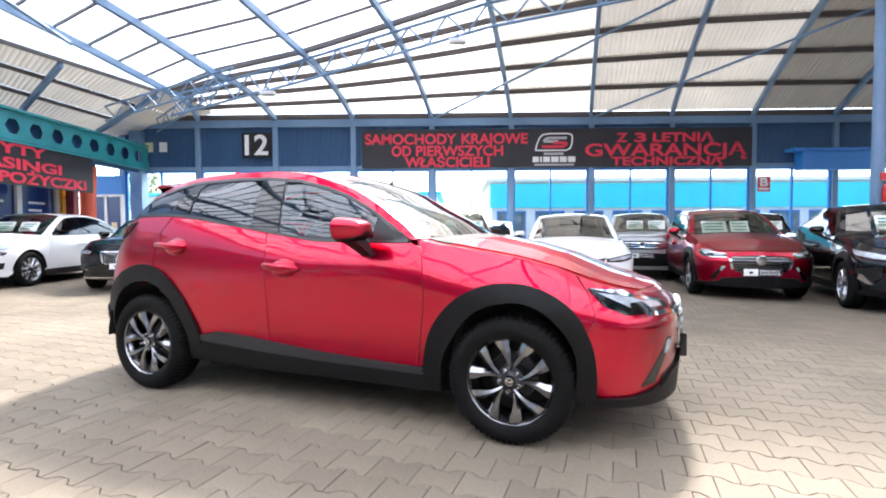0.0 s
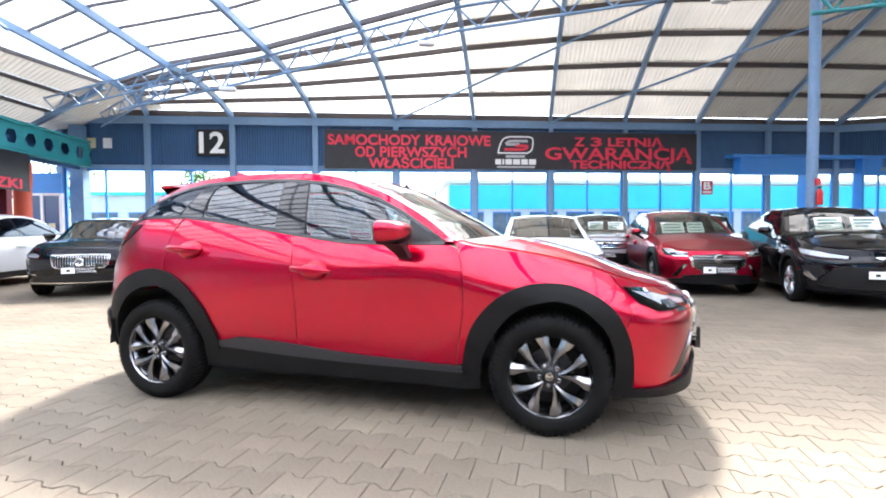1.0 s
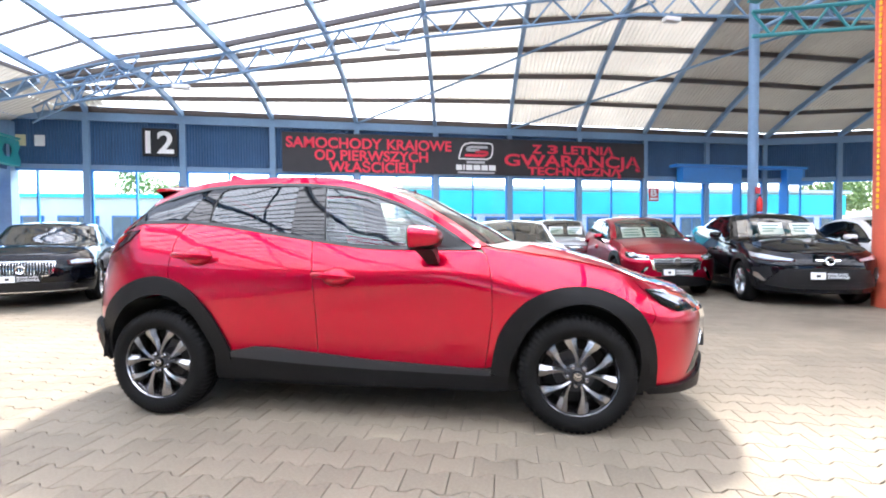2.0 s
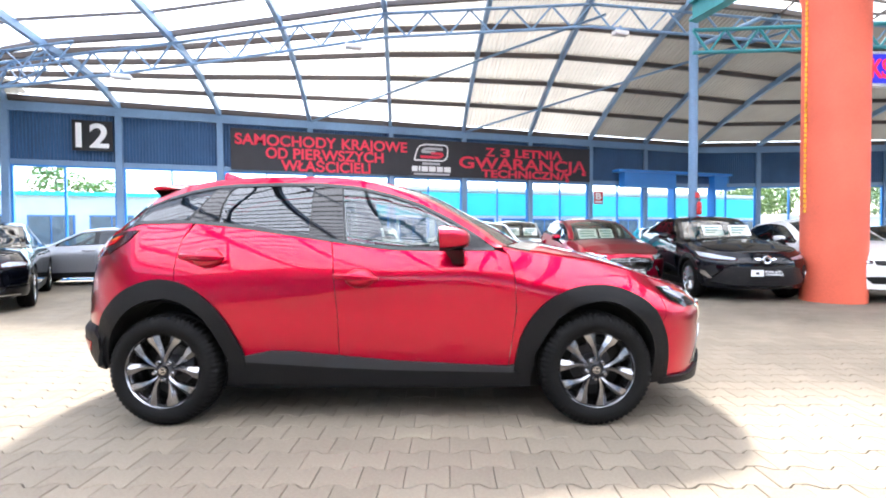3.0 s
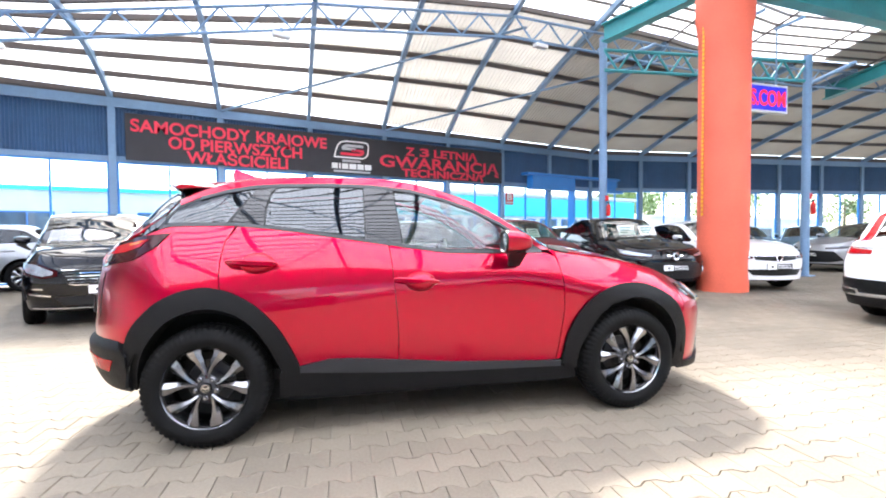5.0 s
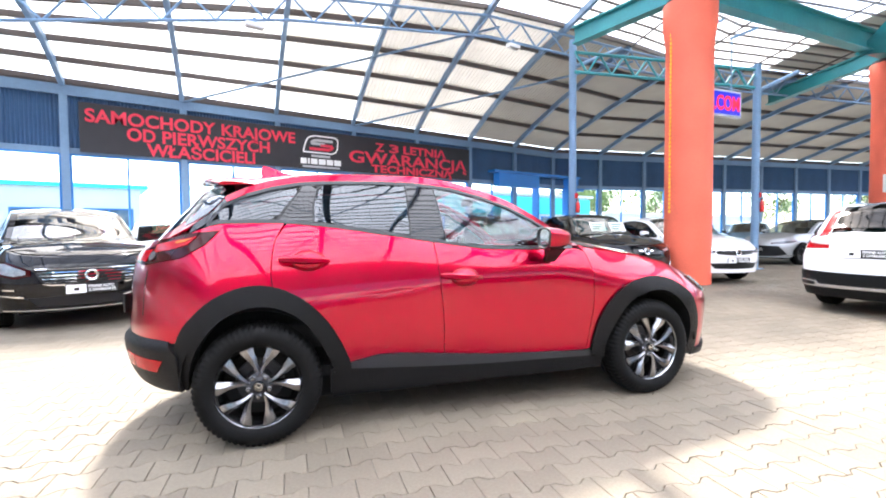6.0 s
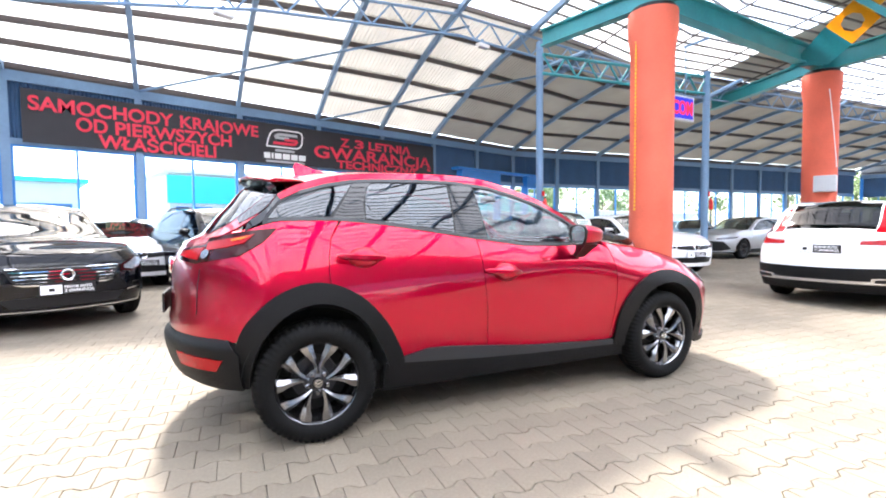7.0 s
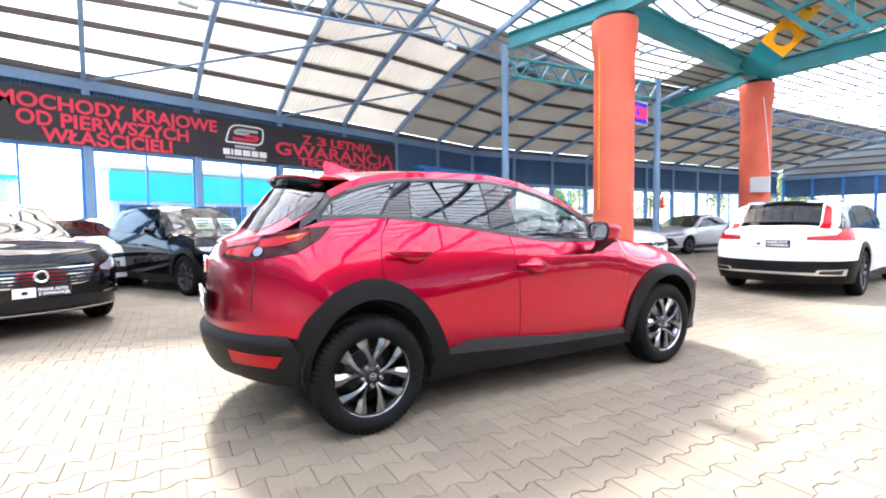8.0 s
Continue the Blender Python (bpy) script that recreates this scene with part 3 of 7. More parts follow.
# posts that carry the ridge
POSTS = [(7.9, 9.3, 6.35), (12.3, 6.4, 5.75), (18.3, 4.6, 5.75)]
for x, y, h in POSTS:
    t = thing("steel_post", "round blue-grey steel post with a fire extinguisher bracket", "post", pose(x, y, 0))
    part("shaft", lathe(bmesh.new(), [(0.1, 0), (0.1, h)], 24, cap=True), STEEL, t, smooth=True)
    part("base_plate", boxes((-0.18, -0.18, 0, 0.18, 0.18, 0.025)), STEEL, t)
    part("arm", bar(bmesh.new(), (0, 0, h - 0.75), (1.5, -0.5, h - 0.05), 0.11, n=8), STEEL, t)
    e = thing("fire_extinguisher", "red fire extinguisher hung on a steel post", "extinguisher", pose(x + 0.02, y - 0.165, 1.62) @ Matrix.Scale(0.72, 4))
    part("bottle", lathe(bmesh.new(), [(0.0, 0), (0.075, 0.01), (0.08, 0.05), (0.08, 0.34), (0.055, 0.42), (0.025, 0.45), (0.025, 0.48), (0, 0.48)], 20), EXTRED, e, smooth=True)
    part("valve", boxes((-0.02, -0.05, 0.47, 0.02, 0.05, 0.53), bevel=0.004), BLKPL, e)
    part("sign", boxes((-0.09, 0.06, 0.56, 0.09, 0.075, 0.76)), EXTRED, e)

# teal crane girders between the pillars
def girder(a, b, w, h, name="crane_girder", material=TEAL):
    a, b = Vector(a), Vector(b)
    bm = bmesh.new()
    for dz, ww, hh in ((h / 2, w, 0.04), (-h / 2, w, 0.04), (0, 0.04, h)):
        bar(bm, a + Vector((0, 0, dz)), b + Vector((0, 0, dz)), ww, hh)
    return thing(name, "heavy teal steel girder resting on the pillars", "girder", kind="structure", bm=bm, material=material)


gz = PH + 0.12 + 0.28
A1, A2 = P1 + Vector((0, 0, gz)), P2 + Vector((0, 0, gz))
girder(A1, A2, 0.3, 0.52)
girder(A1, Vector((7.35, 8.8, gz - 0.1)), 0.25, 0.4)
girder(A1, A1 + Vector((-2.8, -8.5, 0)), 0.3, 0.52)
girder(A2, A2 + Vector((2.6, 4.0, -0.1)), 0.25, 0.4)
girder(A2, A2 + Vector((-2.8, -8.5, 0)), 0.3, 0.52)
lattice(Vector((7.35, 8.8, 5.75)), Vector((12.3, 6.4, 5.6)), 0.5, 8, "teal_lattice_girder", TEAL, 0.06)
# teal truss over the crane
t = thing("crane_truss", "teal steel truss hung under the roof beside the crane", "truss", kind="structure")
for a, b, w in (((11.71, 3.69, 7.3), (11.18, 2.08, 5.5), 0.13), ((11.42, 2.8, 7.3), (10.93, 1.36, 5.5), 0.13), ((11.48, 3.0, 6.5), (11.2, 2.15, 6.75), 0.1), ((11.09, 1.81, 7.3), (11.05, 1.67, 5.7), 0.09),
                ((11.3, 2.45, 5.9), (11.06, 1.72, 6.3), 0.05), ((11.25, 2.3, 5.5), (10.3, -0.6, 5.75), 0.12), ((11.3, 2.4, 5.75), (10.35, -0.5, 6.2), 0.05)):
    part("strut", bar(bmesh.new(), a, b, w, w), TEAL, t)
# crane bracket with its eight-sided hole
t = thing("crane_bracket", "yellow crane bracket with an eight-sided hole on a teal web", "crane", pose(14.6, 3.36, 6.9, 0, -45, -75) @ Matrix.Scale(1.14, 4))
bm = bmesh.new()
n = 8
vi = [bm.verts.new((0.23 * math.cos(2 * math.pi * i / n), 0, 0.23 * math.sin(2 * math.pi * i / n))) for i in range(n)]
vo = []
for i in range(n):
    a = 2 * math.pi * i / n
    k = 0.38 / max(abs(math.cos(a)), abs(math.sin(a)))
    vo.append(bm.verts.new((k * math.cos(a), 0, k * math.sin(a))))
for i in range(n):
    bm.faces.new((vi[i], vi[(i + 1) % n], vo[(i + 1) % n], vo[i]))
bmesh.ops.solidify(bm, geom=bm.faces[:], thickness=0.06)
part("plate", bm, YELLOW, t)
part("jib", bar(bmesh.new(), (0.36, 0.03, 0), (1.0, 0.03, 0.03), 0.2, 0.32), YELLOW, t)
bm = bmesh.new()
bm.faces.new([bm.verts.new(p) for p in ((-0.375, 0, 0.38), (-0.375, 0, -0.38), (-1.0, 0, -0.36), (-1.5, 0, 0.28))])
bmesh.ops.solidify(bm, geom=bm.faces[:], thickness=0.08)
part("web_plate", bm, TEAL, t, "teal steel web plate")

# scrolling display board behind the pillar, under the girder
t = thing("led_board", "blue display board with red moving letters in a pale frame", "display", pose(9.55, 6.55, 4.35, 0, 0, -14))
part("casing", boxes((-0.72, -0.02, -0.34, 1.3, 0.1, 0.34), bevel=0.01), GREYBOX, t)
part("screen", boxes((-0.66, -0.03, -0.28, 1.24, -0.018, 0.28)), LEDGLOW, t)
writing("MEKS.COM", 0.5, pose(0.3, -0.036, -0.17, 90), LEDRED, t, bold=0.012, width=1.8, depth=0.003)
for x in (-0.2, 1.0):
    part("hanger", bar(bmesh.new(), (x, 0.05, 0.33), (x, 0.05, 1.74), 0.035, n=6), STEEL, t)
    part("hanger_arm", bar(bmesh.new(), (x, 0.1, 1.70), (x, -0.6, 1.70), 0.045, 0.06), STEEL, t)

# ---- the other walls that close the place ----
# unseen wall added behind the camera, navy to keep the flank's reflections dark
t = thing("wall_south", "unseen navy panelled wall with a band of windows", "wall", kind="structure")
sy = SOUTH_Y
part("wall_panel", boxes((WEST_X, sy - 0.3, 0, EAST_X, sy - 0.1, 1.0), (WEST_X, sy - 0.3, 3.0, EAST_X, sy - 0.1, 6.5)), FASCIA, t)
for i in range(16):
    part("pier", boxes((WEST_X + i * 2.7, sy - 0.3, 1.0, WEST_X + i * 2.7 + 0.25, sy - 0.1, 3.0)), STEEL, t)
t = thing("wall_east", "blue steel and glass end wall under navy panels", "wall", kind="structure")
part("cladding", boxes((EAST_X, sy, 3.02, EAST_X + 0.2, 5.9, 4.5)), FASCIA, t)
part("gable", boxes((EAST_X + 0.06, sy, 4.62, EAST_X + 0.1, 5.9, 8.2)), ROOFDARK, t, "dark grey translucent sheets of the gable")
for i in range(7):
    part("gable_rail", boxes((EAST_X - 0.02, sy, 4.7 + 0.5 * i, EAST_X + 0.05, 5.8, 4.78 + 0.5 * i)), STEEL_DK, t)
part("eave_beam", boxes((EAST_X - 0.15, sy, 4.36, EAST_X - 0.004, 5.8, 4.6)), STEEL, t)
for i in range(16):
    y = 5.8 - i * 1.8
    part("post", boxes((EAST_X - 0.12, y - 0.09, 0, EAST_X + 0.1, y + 0.09, 4.36), bevel=0.006), BLUE, t)
    part("mullion", boxes((EAST_X - 0.03, y - 0.93, 0, EAST_X + 0.05, y - 0.87, 3.02)), BLUE, t)
    p = part("pane", boxes((EAST_X + 0.02, y - 1.7, 0.1, EAST_X + 0.03, y - 0.1, 3.0)), PANE, t)
    p.visible_shadow = False
    part("sill_rail", boxes((EAST_X - 0.02, y - 1.7, 0.9, EAST_X + 0.04, y - 0.1, 0.97)), BLUE, t)

# small signs on the north wall
t = thing("hall_sign", "red square sign with a white letter B on the window post", "sign", pose(10.05, WALL_Y - 0.15, 2.62))
part("board", boxes((-0.2, -0.01, -0.24, 0.2, 0.01, 0.24), bevel=0.004), EXTRED, t)
writing("B", 0.36, pose(0, -0.014, -0.06, 90), WHITE, t, bold=0.01, width=0.26)
part("line", boxes((-0.16, -0.016, -0.19, 0.16, -0.01, -0.12)), WHITE, t)
for x, c, lab in ((-10.2, PALEYEL, "small pale yellow notice on the navy panel"), (-9.72, WHITE, "small white notice on the navy panel")):
    thing("notice", lab, "notice", pose(x, WALL_Y - 0.045, 3.98), bm=boxes((-0.13, -0.008, -0.16, 0.13, 0.008, 0.16), bevel=0.003), material=c)
# floodlights under the ridge
for k in (0.6, 2.7, 5.3):
    p = ridge(k) + Vector((0, 0, -0.72))
    t = thing("floodlight", "small white floodlight under the ridge girder", "lamp", Matrix.Translation(p))
    part("housing", boxes((-0.2, -0.09, -0.13, 0.2, 0.09, -0.03), bevel=0.02), WHITE, t)
    part("bracket", boxes((-0.03, -0.02, -0.03, 0.03, 0.02, 0.1)), STEEL, t)
    part("front_glass", boxes((-0.17, -0.07, -0.138, 0.17, 0.07, -0.13)), GREYTXT, t)

# ---- outside ----
def block(name, label, x0, y0, x1, y1, h, wall, band=None, bays=8, z0=0.9, z1=2.2):
    t = thing(name, label, "building", pose(0, 0, 0))
    part("wall", boxes((x0, y0, 0, x1, y1, h)), wall, t)
    part("roof", boxes((x0 - 0.3, y0 - 0.3, h, x1 + 0.3, y1 + 0.3, h + 0.18)), CYAN if band is None and bays > 3 else FARWALL, t)
    if band:
        part("band", boxes((x0 - 0.1, y0 - 0.12, band[0], x1 + 0.1, y0, band[1])), CYAN, t)
    n = bays
    for i in range(n):
        a = x0 + (x1 - x0) * (i + 0.12) / n
        b = x0 + (x1 - x0) * (i + 0.88) / n
        w = part("window", boxes((a, y0 - 0.05, z0, b, y0 - 0.002, z1)), BLUE, t)
        m = (a + b) / 2
        part("pane", boxes((a + 0.06, y0 - 0.07, z0 + 0.06, m - 0.03, y0 - 0.052, z1 - 0.06)), FARGLASS, w)
        part("pane", boxes((m + 0.03, y0 - 0.07, z0 + 0.06, b - 0.06, y0 - 0.052, z1 - 0.06)), FARGLASS, w)
    return t


block("turquoise_building", "long low building with a turquoise band over blue windows", 2.0, 25.0, 30.0, 33.0, 3.7, FARWALL, (2.35, 3.6), 14, 0.3, 2.2)
block("low_pavilion", "long low white pavilion with blue windows", 33.0, 25.5, 66.0, 28.0, 2.5, FARWALL, None, 3, 0.6, 1.6)
block("white_building", "low white building with blue windows", -18.0, 27.0, -1.0, 35.0, 3.2, FARWALL, None, 7, 0.15, 2.3)


def tree(x, y, h, seed):
    rnd = random.Random(seed)
    t = thing("tree", "leafy green tree beyond the hall", "tree", pose(x, y, 0), group="trees outside")
    bm = bmesh.new()
    lathe(bm, [(0.2, 0), (0.15, h * 0.3), (0.06, h * 0.75)], 8)
    for i in range(6):
        a = rnd.uniform(0, 6.3)
        z = h * rnd.uniform(0.3, 0.6)
        bar(bm, (0, 0, z), (math.cos(a) * h * 0.25, math.sin(a) * h * 0.25, z + h * 0.2), 0.07, n=5)
    part("trunk", bm, BARK, t)
    bm = bmesh.new()
    cl = [(rnd.gauss(0, h * 0.17), rnd.gauss(0, h * 0.17), h * rnd.uniform(0.4, 0.95), rnd.uniform(0.1, 0.2) * h) for _ in range(16)]
    for _ in range(1500):
        cx, cy, cz, r = rnd.choice(cl)
        d = Vector((rnd.gauss(0, 1), rnd.gauss(0, 1), rnd.gauss(0, 1))).normalized() * r * rnd.uniform(0.5, 1)
        c = Vector((cx, cy, cz)) + d
        n = Vector((rnd.gauss(0, 1), rnd.gauss(0, 1), rnd.gauss(0, 1))).normalized()
        u = n.orthogonal().normalized() * 0.16
        v = n.cross(u).normalized() * 0.09
        bm.faces.new([bm.verts.new(c + p) for p in (-u, v, u, -v)])
    part("crown", bm, LEAF, t)
    return t


for i, (x, y, h) in enumerate(((48, 36, 6), (55, 33, 6.5), (40, 33, 6), (47, 40, 7), (60, 34, 8), (68, 24, 7), (72, 16, 7), (66, 34, 7), (60, 6, 6.5), (58, -4, 6), (70, 9, 7), (36, 31, 5.5), (-16, 38, 7), (-30, 44, 8))):
    tree(x, y, h, i)
# ---- cars: paints and trims ----
def paint(name, color, metal=0.0, rough=0.35, flake=0.04, ior=1.45):
    m = mat(name, color, rough, metal, 900, flake, coat=1.0, stain=0.02, stain_scale=1.5)
    b = m.node_tree.nodes["Principled BSDF"]
    b.inputs["Coat Roughness"].default_value = 0.015
    b.inputs["Coat IOR"].default_value = ior
    b.inputs["Specular IOR Level"].default_value = 0.05
    return m


RED = paint("crystal_red_paint", (0.43, 0.0001, 0.024), 0.93, 0.28, ior=1.41)
CARWHITE = paint("pearl_white_paint", (0.78, 0.78, 0.78), 0.0, 0.35, 0.01)
CARBLACK = paint("black_metallic_paint", (0.0014, 0.0018, 0.0040), 0.0, 0.3, ior=1.42)
CARBLACK.node_tree.nodes["Principled BSDF"].inputs["Specular IOR Level"].default_value = 0.03
CARSILVER = paint("silver_metallic_paint", (0.42, 0.43, 0.45), 0.7, 0.38)
CARBLUE = paint("pale_blue_metallic_paint", (0.20, 0.32, 0.42), 0.5, 0.38)
CARGREY = paint("dark_grey_metallic_paint", (0.07, 0.075, 0.085), 0.5, 0.38)
CLAD = mat("grained_black_cladding", (0.0045, 0.0045, 0.005), 0.5, 0.0, 40, 0.05, 0.25, 500, spec=0.17, stain=0.08, stain_scale=4)
CLADTOP = mat("satin_grey_cladding", (0.014, 0.016, 0.020), 0.34, 0.0, 40, 0.05, 0.12, 500)
RUBBER = mat("tyre_rubber", (0.0035, 0.0035, 0.0036), 0.7, 0.0, 30, 0.1, 0.2, 120, spec=0.15, stain=0.12, stain_scale=6)
RIM = mat("gunmetal_alloy", (0.26, 0.26, 0.272), 0.24, 1.0, 50, 0.05)
RIMS = mat("silver_alloy", (0.55, 0.56, 0.58), 0.25, 0.9, 50, 0.05)
RIMDK = mat("dark_alloy_barrel", (0.05, 0.05, 0.055), 0.45, 0.6, 50, 0.1)
CHROME = mat("chrome", (0.8, 0.8, 0.82), 0.06, 1.0)
GLOSSBLK = mat("piano_black", (0.003, 0.003, 0.0035), 0.05, 0.0)
TRIMBLK = mat("satin_black_trim", (0.010, 0.010, 0.011), 0.4, spec=0.3)
WELL = mat("wheel_well_lining", (0.007, 0.007, 0.007), 0.9, 0.0, 40, 0.2, 0.2, 90)
CARGLASS = glass("tinted_car_glass", (0.50, 0.56, 0.53), 0.0, 1.72, (0.92, 0.96, 1.0))
PRIVACY = glass("privacy_car_glass", (0.08, 0.085, 0.09), 0.0, 1.72, (0.92, 0.96, 1.0))
SCREEN = glass("windscreen_glass", (0.62, 0.70, 0.64), 0.0, 2.4)
LENS = glass("lamp_lens", (0.9, 0.92, 0.95), 0.0, 1.3)
SMOKE = glass("dark_rear_glass", (0.05, 0.053, 0.056), 0.0, 1.42)
LAMPIN = mat("lamp_reflector", (0.50, 0.52, 0.55), 0.22, 0.6, 25, 0.3)
TAILRED = mat("red_lamp_lens", (0.30, 0.002, 0.006), 0.12, spec=0.25)
TAILDK = mat("smoked_lamp_lens", (0.03, 0.002, 0.003), 0.1, spec=0.2)
AMBER = mat("amber_lens", (0.5, 0.13, 0.01), 0.15)
SEAT = mat("charcoal_seat_cloth", (0.03, 0.03, 0.032), 0.9, 0.0, 200, 0.15, 0.2, 400)
DASH = mat("dashboard_plastic", (0.025, 0.025, 0.027), 0.65, 0.0, 80, 0.1, 0.1, 300)
PAPER = mat("white_paper", (0.78, 0.80, 0.78), 0.8, 0.0, 20, 0.02)


# ---- cars: the body as two smooth surfaces ----
def table(rows):
    xs, ys = [r[0] for r in rows], [r[1] for r in rows]
    g = np.linspace(xs[0], xs[-1], 400)
    v = np.array([interp(x, xs, ys) for x in g])
    return lambda q: np.interp(q, g, v)


class Shape:
    """Half a car body: side(u, z) runs round the outline at each height, top(u, s) spans from edge to edge."""

    def __init__(self, S):
        self.S = S
        self.nose = table(S["nose"])
        self.tail = table(S["tail"])
        self.sill_z = table(S["sill_z"])
        self.sill_w = table(S["sill_w"])
        self.mid_z = table(S["mid_z"])
        self.mid_w = table(S["mid_w"])
        self.belt_z = table(S["belt_z"])
        self.belt_w = table(S["belt_w"])
        self.edge_z = table(S["edge_z"])
        self.edge_w = table(S["edge_w"])
        self.crown = table(S["crown"])
        self.bow = table(S["bow"])
        self.xf, self.xr, self.lf, self.lr, self.nf, self.nr = S["xsf"], S["xsr"], S["lf"], S["lr"], S["nf"], S["nr"]
        self.umax, self.umin = self.xf + self.lf, self.xr - self.lr

    def width(self, u, z):
        zs, ws, zm, wm, zb, wb, ze, we = (f(u) for f in (self.sill_z, self.sill_w, self.mid_z, self.mid_w, self.belt_z, self.belt_w, self.edge_z, self.edge_w))
        zb = np.minimum(zb, ze)
        low = wm - (wm - ws) * (np.clip((zm - z) / np.maximum(zm - zs, 0.02), 0, 1.3)) ** 2
        high = wm - (wm - wb) * (np.clip((z - zm) / np.maximum(zb - zm, 0.02), 0, 1)) ** 1.8
        f = np.clip((z - zb) / np.maximum(ze - zb, 0.004), 0, 1.2)
        up = wb + (we - wb) * f + 0.02 * 4 * f * (1 - f) * (ze - zb > 0.1)
        return np.where(z < zm, low, np.where(z <= zb, high, np.where(ze - zb > 0.004, up, wb)))

    def wrap(self, u, z, w):
        x, y = u + 0.0 * z, -w
        ff = np.clip((u - self.xf) / self.lf, 0, 1) * math.pi / 2
        fr = np.clip((self.xr - u) / self.lr, 0, 1) * math.pi / 2
        xn = self.xf + (self.nose(z) - self.xf) * np.sin(ff) ** (2 / self.nf)
        xt = self.xr + (self.tail(z) - self.xr) * np.sin(fr) ** (2 / self.nr)
        x = np.where(u > self.xf, xn, np.where(u < self.xr, xt, x))
        y = np.where(u > self.xf, -w * np.abs(np.cos(ff)) ** (2 / self.nf), np.where(u < self.xr, -w * np.abs(np.cos(fr)) ** (2 / self.nr), y))
        return x, y

    def side(self, u, z):
        x, y = self.wrap(u, z, self.width(u, z))
        return np.stack([x, y, z + 0.0 * u], -1)

    def top(self, u, s):
        z = self.edge_z(u)
        x, y = self.wrap(u, z, self.edge_w(u))
        k = 1 - np.abs(s) ** 2.2
        return np.stack([x + self.bow(u) * k, y * s, z + self.crown(u) * k], -1)

    def ux(self, x, z):
        """u of a point seen from the side."""
        if self.xr <= x <= self.xf:
            return x
        if x > self.xf:
            return self.xf + self.lf * math.asin(min(1, (x - self.xf) / (float(self.nose(z)) - self.xf)) ** (self.nf / 2)) * 2 / math.pi
        return self.xr - self.lr * math.asin(min(1, (x - self.xr) / (float(self.tail(z)) - self.xr)) ** (self.nr / 2)) * 2 / math.pi

    def uy(self, y, z, front=True):
        """u of a point seen from the front or the rear, y to the side."""
        u = self.umax if front else self.umin
        for _ in range(6):
            w = float(self.width(np.float64(u), np.float64(z)))
            a = math.acos(min(1, abs(y) / w) ** ((self.nf if front else self.nr) / 2)) * 2 / math.pi
            u = self.xf + self.lf * a if front else self.xr - self.lr * a
        return u


def outline(pts, n=6):
    """A closed outline rounded through its points (Catmull-Rom); points given as (a, b, 1) are corners."""
    out, m = [], len(pts)
    for i in range(m):
        p0, p1, p2, p3 = (pts[(i + j - 1) % m] for j in range(4))
        c1, c2 = len(p1) > 2, len(p2) > 2
        a, b = Vector(p1[:2]), Vector(p2[:2])
        t1 = (b - a) if c1 else (b - Vector(p0[:2])) / 2
        t2 = (b - a) if c2 else (Vector(p3[:2]) - a) / 2
        for j in range(n):
            t = j / n
            out.append(tuple((2 * t ** 3 - 3 * t ** 2 + 1) * a + (t ** 3 - 2 * t ** 2 + t) * t1 + (-2 * t ** 3 + 3 * t ** 2) * b + (t ** 3 - t ** 2) * t2))
    return out


